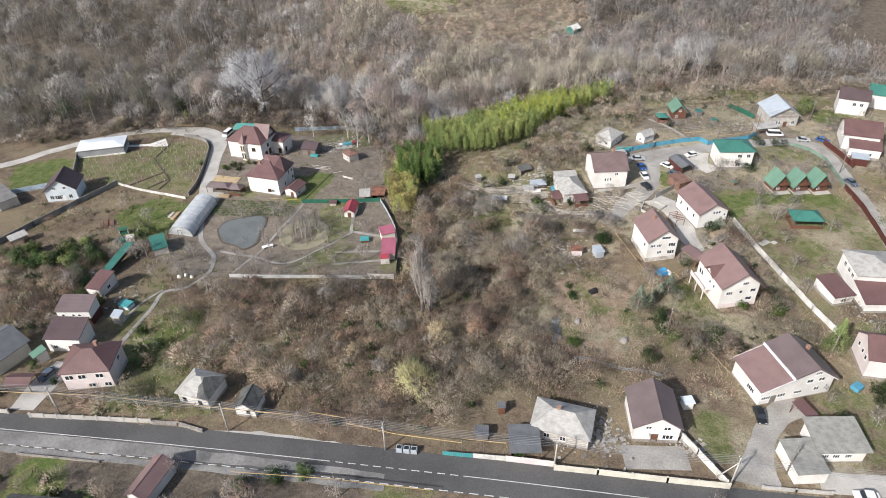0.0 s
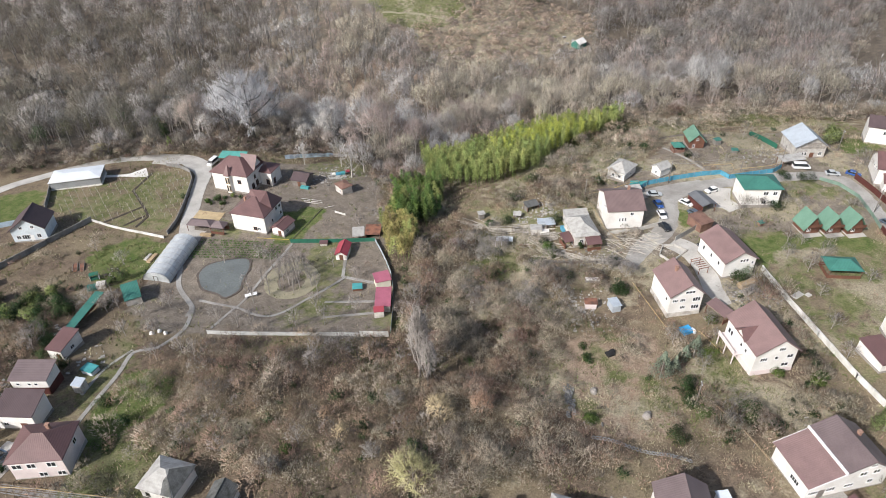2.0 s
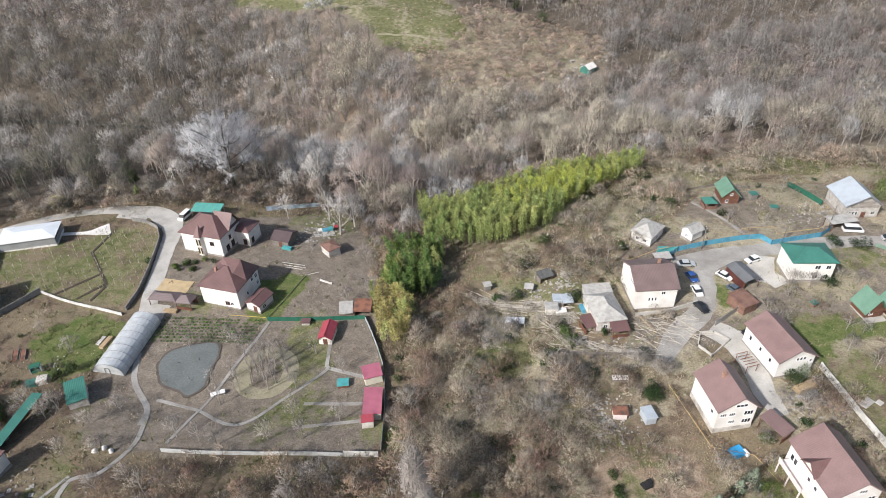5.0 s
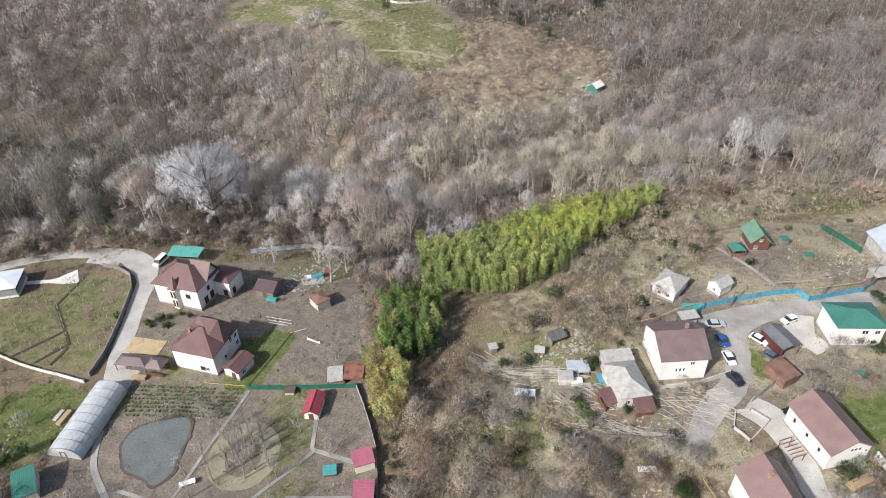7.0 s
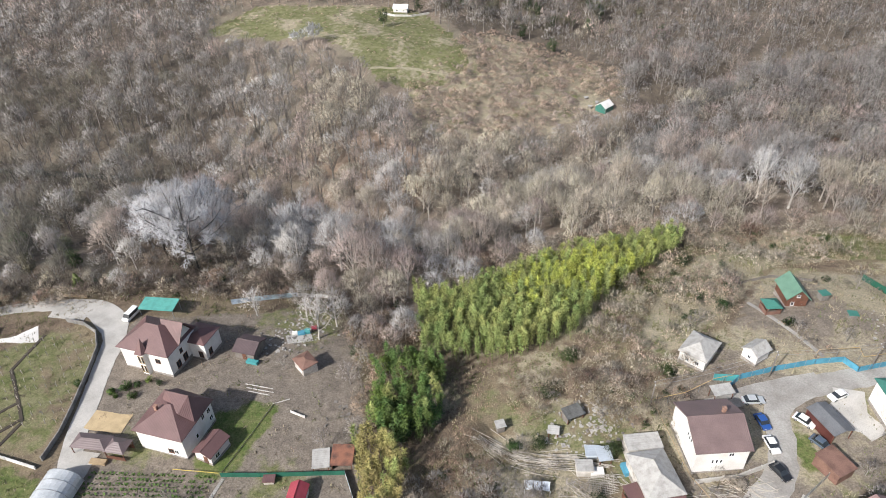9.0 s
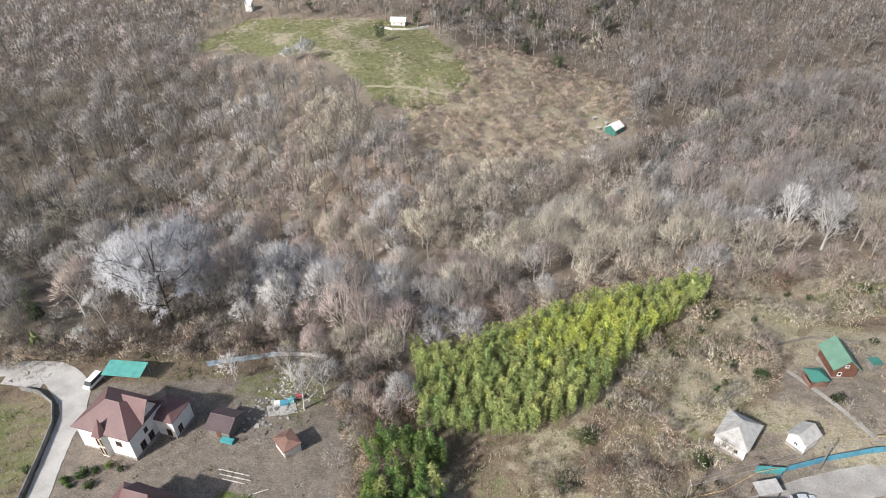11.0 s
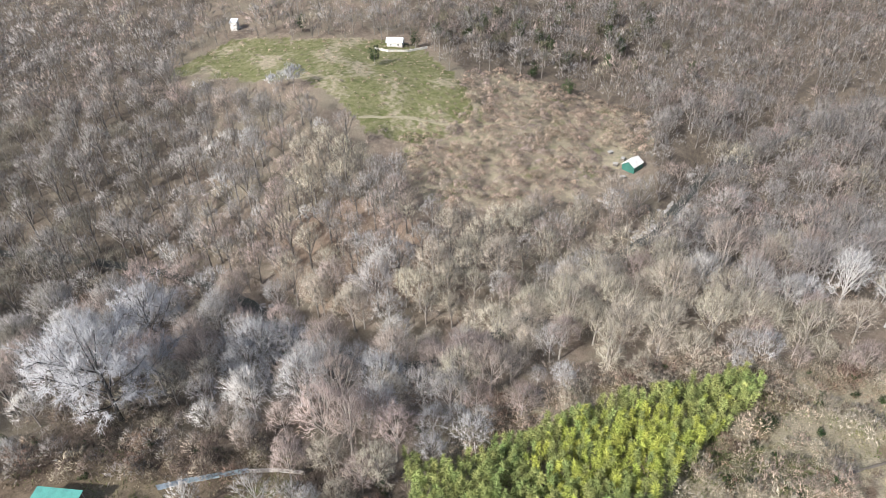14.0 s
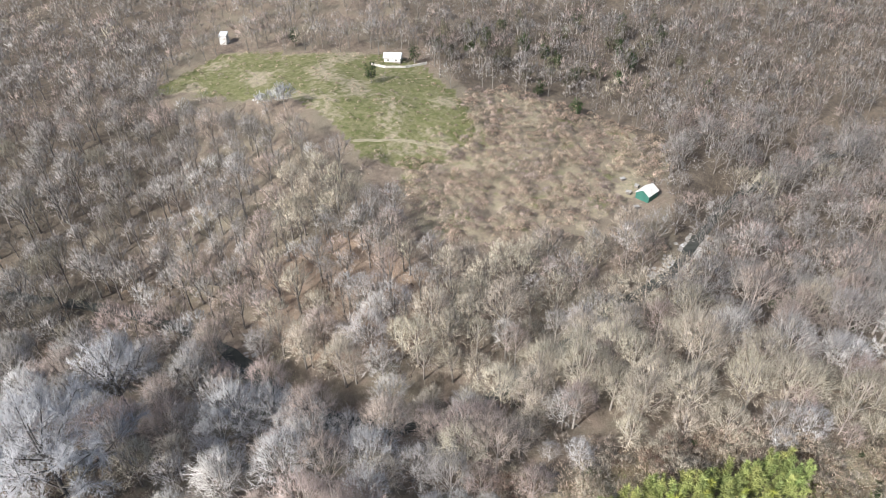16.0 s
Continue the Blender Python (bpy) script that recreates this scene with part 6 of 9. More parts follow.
def pipe(label, pts, h, mat, r=0.07, legs=True):
    x0, y0 = pts[0][:2]
    e = empty("gas_pipe", label, "gas pipe", pose(x0, y0, ground_z(x0, y0)))
    z0 = ground_z(x0, y0)
    line = []
    for p in pts:
        line.append((p[0] - x0, p[1] - y0, ground_z(p[0], p[1]) - z0 + (p[2] if len(p) > 2 else h)))
    part("pipe", Form().tube(line, r, 6), mat, e)
    if legs:
        for (ax, ay, az), (bx, by, bz) in zip(line, line[1:]):
            l = math.hypot(bx - ax, by - ay)
            for k in range(max(1, int(l / 6))):
                t = (k + 0.5) / max(1, int(l / 6))
                px, py, pz = ax + (bx - ax) * t, ay + (by - ay) * t, az + (bz - az) * t
                part("support", Form().tube([(px, py, ground_z(px + x0, py + y0) - z0 - 0.4), (px, py, pz)], 0.045, 5), M_STEEL, e)


M_PIPE = material("weathered_yellow_pipe_paint", (0.50, 0.36, 0.17), 0.7, 0, 0.3)
pipe("long weathered yellow gas pipe on posts beside the road", [(-95, 93.2), (-68.7, 90.2), (-41, 85.0), (-25, 82.4), (-24.6, 82.3, 3.6), (-17.5, 80.6, 3.6), (-17.2, 80.4, 2.2), (-8, 77.6), (4, 75.2), (4.2, 75.2, 3.4), (12, 73.9, 3.4), (12.2, 73.8)], 2.2, M_PIPE, 0.08)
pipe("yellow gas pipe round the white house's garden", [(50.6, 146), (53.8, 130), (61, 127.6), (63.4, 120.5)], 1.3, M_PIPE)
pipe("white gas pipe beside the old cottage", [(47.7, 188), (49.0, 169.5), (51.4, 163.4), (52.2, 158.6)], 2.0, M_PALEWOOD)
pipe("yellow gas pipe above the brown-roofed house", [(47.7, 188), (54.8, 189), (62, 192), (66, 192.4)], 2.2, M_PIPE)
pipe("yellow gas pipe along the blue fence", [(85.6, 196.6), (86, 196.7, 2.8), (94.5, 196.4, 2.8), (94.8, 194.6), (107, 196), (111, 198)], 1.7, M_PIPE)
pipe("yellow gas pipe along the green fence", [(-51, 181.5), (-41.4, 180.2)], 1.0, M_YELLOW)
pipe("yellow gas pipe beside the south side of the road", [(-37.5, 66), (-36.5, 70.3, 2.4), (-19, 68.2, 2.4), (-2, 65.4, 2.4), (-1.8, 62)], 2.0, M_PIPE)
pipe("gas pipe on the slope behind the wide white house", [(61, 92), (59, 100), (56.4, 106)], 1.3, M_PALEWOOD)

# ---- polytunnel ----
def polytunnel(x, y, yaw, w, d, h):
    e = empty("polytunnel", "long polytunnel greenhouse covered with white translucent sheeting", "greenhouse", pose(x, y, ground_z(x, y), 0, 0, yaw))
    n = 12
    arc = [(-w / 2 * math.cos(math.pi * i / n), h * math.sin(math.pi * i / n) ** 0.8) for i in range(n + 1)]
    f = Form()
    for i in range(n):
        (a, za), (b, zb) = arc[i], arc[i + 1]
        for k in range(8):
            y0, y1 = -d / 2 + d * k / 8, -d / 2 + d * (k + 1) / 8
            f.face((a, y0, za), (b, y0, zb), (b, y1, zb), (a, y1, za))
    part("cover", f, M_FILM, e)
    for s in (-1, 1):
        g = Form().face(*([(a, s * (d / 2 - 0.1), z) for a, z in (arc if s > 0 else arc[::-1])]))
        part("end_wall", g, material("dusty_end_sheeting", (0.5, 0.52, 0.52), 0.5), e)
    hoop = Form().tube([(a * 1.01, 0, z * 1.01) for a, z in arc], 0.07, 5).mesh("hoop", M_STEEL)
    for k in range(9):
        part("hoop", hoop, None, e, at=pose(0, -d / 2 + d * k / 8, 0))
    part("door_frame", Form().box(-0.6, -0.5, -d / 2 - 0.05, -d / 2 + 0.05, 0, 2.0).box(0.5, 0.6, -d / 2 - 0.05, -d / 2 + 0.05, 0, 2.0).box(-0.6, 0.6, -d / 2 - 0.05, -d / 2 + 0.05, 2.0, 2.1), M_GREYWOOD, e)


polytunnel(-73.1, 171.2, -9, 7.6, 18.5, 3.3)
ribbon("tunnel_apron", "concrete apron at the polytunnel's far door", [(-71.6, 181), (-70.6, 187)], 6.5, M_CONCRETE, 0.1, wobble=0.4)

# ---- loose things ----
def block(name, label, category, x, y, yaw, pieces, group=""):
    """A thing of a few box parts: (part, size x y z, place, material)."""
    e = empty(name, label, category, pose(x, y, ground_z(x, y) + 0.05, 0, 0, yaw), group)
    for pn, (a, b, c), (px, py, pz), mat in pieces:
        part(pn, Form().prism([(-a / 2, -b / 2, 0), (a / 2, -b / 2, 0), (a / 2, b / 2, 0), (-a / 2, b / 2, 0)], [(-a * 0.48, -b * 0.47, c), (a * 0.48, -b * 0.47, c), (a * 0.48, b * 0.47, c), (-a * 0.48, b * 0.47, c)]), mat, e, at=pose(px, py, pz))
    return e


bins = [block("waste_container", "pale grey steel waste container beside the road", "bin", -7.4 + i * 1.35, 75.4 - i * 0.22, -9,
              [("body", (1.15, 1.0, 1.1), (0, 0, 0.1), M_PALEROOF), ("opening", (0.9, 0.7, 0.02), (0, 0, 1.2), M_GLASS), ("foot", (0.2, 0.9, 0.1), (-0.4, 0, 0), M_STEEL), ("foot", (0.2, 0.9, 0.1), (0.4, 0, 0), M_STEEL)], "waste containers") for i in range(3)]
torus = Form()
for i in range(12):
    for j in range(6):
        a, b, c, d_ = [(i + p, j + q) for p, q in ((0, 0), (1, 0), (1, 1), (0, 1))]
        torus.face(*[((0.33 + 0.15 * math.cos(j_ * math.pi / 3)) * math.cos(i_ * math.pi / 6), (0.33 + 0.15 * math.cos(j_ * math.pi / 3)) * math.sin(i_ * math.pi / 6), 0.13 * math.sin(j_ * math.pi / 3)) for i_, j_ in (a, b, c, d_)])
tyre_mesh = torus.mesh("old_tyre", material("dusty_weathered_rubber", (0.25, 0.247, 0.24), 0.95, 0, 0.3, 2, 8))
tyre_rng = random.Random(4)
tyre_spots = [(27.3 + 0.06 * i * 0.5 + tyre_rng.uniform(-0.8, 0.8), 105.6 + 9 * i / 38, 0.15 + 0.35 * tyre_rng.random(), tyre_rng.uniform(-30, 60)) for i in range(38)]
tyre_spots += [(30.5 + 16.5 * t, 99.8 - 6.6 * t + 0.4 * math.sin(9 * t), 0.15, tyre_rng.uniform(-10, 10)) for t in (i / 24 for i in range(25))]
tyre_spots += [(22.5, 110.5, 0.15, 0), (23.6, 111.4, 0.15, 4), (23.8, 110.2, 0.15, -4), (33, 103, 0.2, 60)]
for x, y, z, tilt in tyre_spots:
    ob = new("old_tyre", tyre_mesh)
    ob.matrix_basis = pose(x, y, ground_z(x, y) + z, tilt, tilt * 0.4, tilt * 7)
    tagged(ob, "worn black car tyre lying on the slope", "tyre", "old tyres on the slope")


def boulder(label, x, y, size, mat, seed):
    bm = bmesh.new()
    bmesh.ops.create_icosphere(bm, subdivisions=2, radius=1)
    for v in bm.verts:
        v.co *= 1 + 0.28 * noise.noise(v.co * 1.4 + Vector((seed, 0, 0)))
        v.co.x, v.co.y, v.co.z = v.co.x * size[0], v.co.y * size[1], v.co.z * size[2]
    me = bpy.data.meshes.new("boulder")
    bm.to_mesh(me)
    bm.free()
    me.materials.append(mat)
    ob = new("boulder", me)
    ob.matrix_basis = pose(x, y, ground_z(x, y) + size[2] * 0.35, 0, 0, seed * 40)
    return tagged(ob, label, "boulder")


boulder("pale grey boulder on the grassy slope", 42.4, 104.8, (1.2, 0.8, 0.7), M_STONE, 1)
boulder("half-buried brown boulder on the slope", 33.4, 112.4, (1.0, 0.8, 0.6), M_STONE, 2)
for i, (x, y) in enumerate(((-67, 137.4), (-65.4, 138.2), (-63.6, 137.2))):
    boulder("white filled sack standing on the garden soil", x, y, (0.55, 0.5, 0.7), M_WHITE, 5 + i)
block("paddling_pool", "blue plastic pool with a white ladder below the white house", "pool", 58.6, 129.2, 20, [("tub", (2.6, 2.2, 0.8), (0, 0, 0), material("bright_blue_plastic", (0.05, 0.36, 0.7), 0.4)), ("ladder", (0.5, 1.4, 0.9), (1.3, -0.9, 0), M_FRAME)])
block("tarpaulin_heap", "blue tarpaulin over a heap beside the white house", "tarpaulin", 85.5, 87.6, 30, [("sheet", (2.2, 1.8, 0.9), (0, 0, 0), M_BLUE)])
block("water_tank", "round blue water tank behind the wall", "tank", 82.6, 70.6, 0, [("tank", (1.4, 1.4, 0.8), (0, 0, 0), material("blue_tank_plastic", (0.06, 0.3, 0.6), 0.4))])
block("shelter", "small turquoise shelter in the garden pen", "shelter", -19.4, 155.6, 5, [("body", (2.4, 2.0, 0.9), (0, 0, 0), M_WOOD), ("roof", (2.7, 2.4, 0.15), (0, 0, 0.9), M_TURQ)])
block("kennel", "small hut with a maroon roof by the green fence", "kennel", -31.0, 178.4, 0, [("body", (2.0, 1.4, 0.9), (0, 0, 0), M_OLDWALL), ("roof", (2.6, 1.9, 0.2), (0, 0, 0.9), M_MAROON)])
block("shed_box", "pale blue metal storage shed on the slope", "shed", 44.2, 138.6, 10, [("body", (2.2, 3.0, 1.9), (0, 0, 0), M_PALEROOF), ("roof", (2.5, 3.4, 0.15), (0, 0, 1.9), M_PALEROOF)])
block("shed_box", "small brick shed with a rusty roof", "shed", 38.8, 139.8, -5, [("body", (2.6, 2.0, 1.7), (0, 0, 0), M_PINKWALL), ("roof", (3.2, 2.4, 0.15), (0, 0, 1.7), M_RUST)])
block("cold_frame", "long white cold frame among the scrub", "cold frame", 41.4, 149.4, -3, [("frame", (3.6, 1.4, 0.7), (0, 0, 0), M_GREYWOOD), ("glass", (3.5, 1.3, 0.1), (0, 0, 0.7), M_WHITE)])
block("shed_box", "white painted hut with a grey roof above the ravine", "shed", 31.6, 174.2, -4, [("body", (3.0, 2.4, 1.9), (-0.8, 0, 0), M_OLDWALL), ("roof", (3.4, 2.8, 0.15), (-0.8, 0, 1.9), M_SLATE), ("annexe", (2.6, 1.8, 1.2), (1.6, -0.6, 0), M_WHITE)])
block("shed_box", "leaning grey privy on the slope", "shed", 16.2, 187.6, 12, [("body", (1.6, 1.6, 2.0), (0, 0, 0), M_GREYWOOD), ("roof", (2.2, 2.2, 0.12), (0, 0, 2.0), M_SLATE)])
block("shed_box", "low grey shed with a sheet roof beside the road", "shed", 8.0, 78.4, -6, [("body", (2.4, 2.0, 1.6), (0, 0, 0), M_GREYWOOD), ("roof", (2.8, 2.4, 0.12), (0, 0, 1.6), M_GREYROOF)])
block("shed_box", "wooden privy behind the flat shelter", "shed", 12.4, 84.2, 0, [("body", (1.3, 1.3, 2.0), (0, 0, 0), M_WOOD), ("roof", (1.6, 1.7, 0.12), (0, 0, 2.0), M_GREYROOF)])
block("shed_box", "white chest-shaped hut at the yard's corner", "shed", 49.4, 84.6, 4, [("body", (1.9, 1.8, 1.8), (0, 0, 0), M_WHITE), ("roof", (2.4, 2.2, 0.12), (0, 0, 1.8), M_POLY)])
block("hutch", "small teal-roofed hutch in the allotment", "hutch", 92.4, 168.4, 20, [("body", (1.4, 1.2, 0.9), (0, 0, 0), M_TERRA), ("roof", (1.8, 1.6, 0.12), (0, 0, 0.9), M_TEAL)])
block("hutch", "small teal-roofed hutch beside the path", "hutch", 101.2, 209.6, -10, [("body", (1.8, 1.6, 1.0), (0, 0, 0), M_GREYWOOD), ("roof", (2.3, 2.0, 0.12), (0, 0, 1.0), M_TEAL)])
block("hutch", "grey garden hut in the allotment", "hutch", 98.6, 217.6, 8, [("body", (2.0, 1.8, 1.9), (0, 0, 0), M_GREYWOOD), ("roof", (2.4, 2.2, 0.12), (0, 0, 1.9), M_TEAL)])
block("garden_table", "white garden table beside the path", "table", -47.4, 154.6, 20, [("top", (3.2, 1.2, 0.08), (0, 0, 0.7), M_FRAME), ("trestle", (0.1, 1.0, 0.7), (-1.2, 0, 0), M_FRAME), ("trestle", (0.1, 1.0, 0.7), (1.2, 0, 0), M_FRAME)])
block("garden_swing", "green and white swing seat on the lawn", "swing", -91.4, 163.4, 20, [("seat", (2.2, 1.2, 0.6), (0, 0, 0), M_GREENPAINT), ("roof", (2.4, 1.6, 0.1), (0, 0, 1.7), M_GREENPAINT), ("frame", (0.1, 1.4, 1.7), (-1.1, 0, 0), M_FRAME), ("frame", (0.1, 1.4, 1.7), (1.1, 0, 0), M_FRAME)])
block("tent", "turquoise garden tent on the allotment", "tent", -75.2, 123.6, -23, [("wall", (3.1, 2.2, 1.1), (0, 0, 0), M_POLY), ("roof", (3.3, 2.4, 0.3), (0, 0, 1.1), M_TURQ)])
block("rubbish_heap", "heap of blue and white sacks behind the hut", "rubbish heap", -31.2, 224.0, 10, [("sack", (1.8, 1.2, 0.8), (0, 0, 0), M_BLUE), ("sack", (1.4, 1.2, 0.9), (1.6, 0.3, 0), M_TURQ), ("sack", (1.3, 1.0, 0.7), (-1.6, 0.4, 0), M_WHITE), ("crate", (1.4, 0.9, 0.6), (3.4, 1.4, 0), M_RED)])
block("tarpaulin_heap", "green tarpaulin against the timber hut", "tarpaulin", -41.2, 212.6, -18, [("sheet", (3.0, 1.2, 0.7), (0, 0, 0), M_TURQ)])
block("lumber_stack", "stack of fresh pale planks by the pavilion", "lumber", -66.8, 184.2, -10, [("planks", (3.6, 1.2, 0.6), (0, 0, 0), M_PALEWOOD)])
house("garage", "narrow garage with a maroon gable roof south of the road", -50.4, 69.6, -20, 4.4, 8.0, 2.4, 3.8, "gable", over=0.25, cover=M_MAROON_Y, category="garage", plinth=0)
house("house", "house with a grey slate roof below the road", -68.5, 63.0, -8, 9.0, 7.0, 3.2, 4.8, "side", over=0.4, cover=M_SLATE_DARK, wall=M_CREAM)

for x, y, yaw in [(83.7, 404.3, 20), (83.6, 394.9, -30), (87.8, 398.9, 60), (84.2, 385.4, 10), (117.4, 394.9, -15)]:
    block("shed_box", "small pale sheet-covered hut by the clearing", "shed", x, y, yaw, [("body", (1.8, 1.4, 1.1), (0, 0, 0), M_GREYWOOD), ("roof", (2.2, 1.7, 0.12), (0, 0, 1.1), M_SLATE)])
block("tarpaulin_heap", "blue tarpaulin against the old cottage", "tarpaulin", 38.6, 173.2, 8, [("sheet", (1.5, 2.6, 1.1), (0, 0, 0), M_BLUE)])
block("shed_box", "pale sheet-metal shelter among the brushwood", "shed", 33.2, 177.6, -6, [("body", (2.4, 2.2, 1.6), (0, 0, 0), M_PALEROOF), ("roof", (3.2, 2.8, 0.12), (0, 0, 1.6), M_PALEROOF)])
block("tarpaulin_heap", "green and white tarpaulin heap on the garden", "tarpaulin", -89.4, 159.2, 15, [("sheet", (2.4, 2.0, 0.9), (-1.0, 0, 0), M_TEAL), ("cover", (2.4, 2.2, 1.2), (1.3, 0.2, 0), M_OLDWALL)])
block("lumber_stack", "stack of pale boards beside the polytunnel", "lumber", -79.0, 172.6, 75, [("planks", (4.2, 1.2, 0.5), (0, 0, 0), M_PALEWOOD), ("planks", (3.0, 1.0, 0.4), (0.3, 1.6, 0), M_OLDWALL)])
block("pallet", "grey concrete slab lying on the lawn", "slab", 88.9, 138.9, 30, [("slab", (3.2, 1.6, 0.15), (0, 0, 0), M_CONCRETE), ("slab", (1.4, 1.2, 0.15), (2.2, -1.4, 0), M_CONCRETE)])
block("burnt_heap", "black heap of burnt rubbish on the slope", "rubbish heap", 39.6, 123.3, 20, [("ash", (1.9, 1.5, 0.5), (0, 0, 0), M_RUBBER), ("scrap", (1.1, 0.9, 0.7), (0.7, 0.3, 0), M_RUBBER)])
block("firewood_stack", "stack of split firewood beside the white house", "firewood", 78.6, 143.6, 20, [("logs", (5.2, 1.8, 1.1), (0, 0, 0), M_PALEWOOD), ("logs", (3.0, 1.6, 0.8), (-1.5, -2.2, 0), M_GREYWOOD)])
block("pergola", "dark iron pergola in the concrete yard", "pergola", 68.9, 150.6, 14, [("post", (0.12, 0.12, 2.2), (x_, y_, 0), M_RUST) for x_ in (-1.3, 1.3) for y_ in (-1.8, 1.8)] + [("beam", (3.0, 0.12, 0.12), (0, -2 + k_ * 0.8, 2.2), M_RUST) for k_ in range(6)])
for x, y in ((-99.0, 168.8), (-97.2, 168.8)):
    block("raised_bed", "narrow timber raised bed on the lawn", "garden bed", x, y, 20, [("board", (0.12, 4.0, 0.3), (-0.6, 0, 0), M_GREYWOOD), ("board", (0.12, 4.0, 0.3), (0.6, 0, 0), M_GREYWOOD), ("soil", (1.1, 3.9, 0.2), (0, 0, 0), M_RUST)])
for i, (ax, ay, bx, by) in enumerate(((-41.4, 205.4, -34.6, 203.4), (-41.0, 204.2, -34.2, 202.2), (-40.2, 203.0, -35.0, 201.4), (-34.0, 198.9, -30.2, 200.1))):
    l_ = math.hypot(bx - ax, by - ay)
    block("plank", "long pale plank lying on the yard soil", "plank", (ax + bx) / 2, (ay + by) / 2, math.degrees(math.atan2(by - ay, bx - ax)), [("board", (l_, 0.22, 0.1), (0, 0, 0), M_OLDWALL)])
frame_gh = empty("glass_frame", "dilapidated white glazed garden frame on the slope", "garden frame", pose(21.4, 171.4, ground_z(21.4, 171.4), 0, 0, -8))
for i in range(4):
    part("upright", Form().box(-0.06, 0.06, -0.06, 0.06, -0.3, 1.5), M_FRAME, frame_gh, at=pose(-2.4 + i * 1.6, -0.9, 0))
    part("upright", Form().box(-0.06, 0.06, -0.06, 0.06, -0.3, 1.9), M_FRAME, frame_gh, at=pose(-2.4 + i * 1.6, 0.9, 0))
for i in range(3):
    part("pane", Form().prism([(-2.3 + i * 1.6, -0.9, 1.5), (-0.9 + i * 1.6, -0.9, 1.5), (-0.9 + i * 1.6, 0.9, 1.9), (-2.3 + i * 1.6, 0.9, 1.9)], [(-2.3 + i * 1.6, -0.9, 1.55), (-0.9 + i * 1.6, -0.9, 1.55), (-0.9 + i * 1.6, 0.9, 1.95), (-2.3 + i * 1.6, 0.9, 1.95)]), M_POLY, frame_gh)

# long poles lying on the slope, planks and rubbish
rs = random.Random(9)
sticks = Form()
ARCS = (((11.9, 184.9), (15.7, 181.4), (20, 178.6), (25, 177.2), (30, 176.4), (35, 174.8)), ((29.7, 168.7), (33.6, 164.0), (37.5, 160.5), (43.4, 157.5), (50, 156.4)))
for line, count, spread in ((ARCS[0], 95, 1.3), (ARCS[1], 60, 0.7)):
    for i in range(count):
        k = rs.uniform(0, len(line) - 1.001)
        (ax, ay), (bx, by) = line[int(k)], line[int(k) + 1]
        f = k - int(k)
        x, y = ax + (bx - ax) * f + rs.gauss(0, spread) * 0.5, ay + (by - ay) * f + rs.gauss(0, spread)
        a = math.atan2(by - ay, bx - ax) + rs.gauss(0, 0.1)
        l = rs.uniform(1.5, 4)
        z = ground_z(x, y) + rs.uniform(0.1, 0.7)
        sticks.tube([(x - l * math.cos(a), y - l * math.sin(a), z), (x + l * math.cos(a), y + l * math.sin(a), ground_z(x + l * math.cos(a), y + l * math.sin(a)) + rs.uniform(0.15, 0.5))], 0.06, 4)
for i in range(12):
    for ax, ay, bx, by in ((30.5 + i * 0.42, 167.6 + i * 0.05, 31.2 + i * 0.42, 172.4), (30.6, 168 + i * 0.4, 36, 168.3 + i * 0.34)):
        sticks.tube([(ax, ay, ground_z(ax, ay) + 0.9), (bx, by, ground_z(bx, by) + 1.0)], 0.05, 4)
for i in range(130):
    x, y = (55 + rs.uniform(-6, 8), 164 + rs.uniform(-5, 4)) if i < 70 else (33 + rs.uniform(-6, 6), 166 + rs.uniform(-7, 9))
    a, l = rs.uniform(-1.2, 0.2), rs.uniform(1, 3)
    z = ground_z(x, y) + 0.2
    sticks.tube([(x - l * math.cos(a), y - l * math.sin(a), z), (x + l * math.cos(a), y + l * math.sin(a), z)], 0.06, 4)
tagged(new("brushwood_poles", sticks.mesh("brushwood_poles", material("bleached_grey_timber", (0.5, 0.46, 0.4), 0.9, 0, 0.3, 0.8, 9))), "pale poles and cut brushwood lying on the slope", "timber", kind="stuff")


M_RUBBLE = material("dusty_grey_rubble", (0.42, 0.4, 0.37), 0.95, 0, 0.4, 1.5, 6)


def litter(name, label, spots, mat, lo=0.15, hi=0.6):
    f = Form()
    for x, y, r, n in spots:
        for _ in range(n):
            px, py = x + rs.gauss(0, r / 2), y + rs.gauss(0, r / 2)
            s, t, h = rs.uniform(lo, hi), rs.uniform(lo, hi), rs.uniform(0.05, 0.35)
            a = rs.random() * 3.14
            c, d_ = math.cos(a), math.sin(a)
            z = ground_z(px, py) - 0.05
            ring = [(px + c * u * s - d_ * v * t, py + d_ * u * s + c * v * t) for u, v in ((-1, -1), (1, -1), (1, 1), (-1, 1))]
            f.prism([(q[0], q[1], z) for q in ring], [(q[0], q[1], z + h) for q in ring])
    return tagged(new(name, f.mesh(name, mat)), label, "rubbish", kind="stuff")


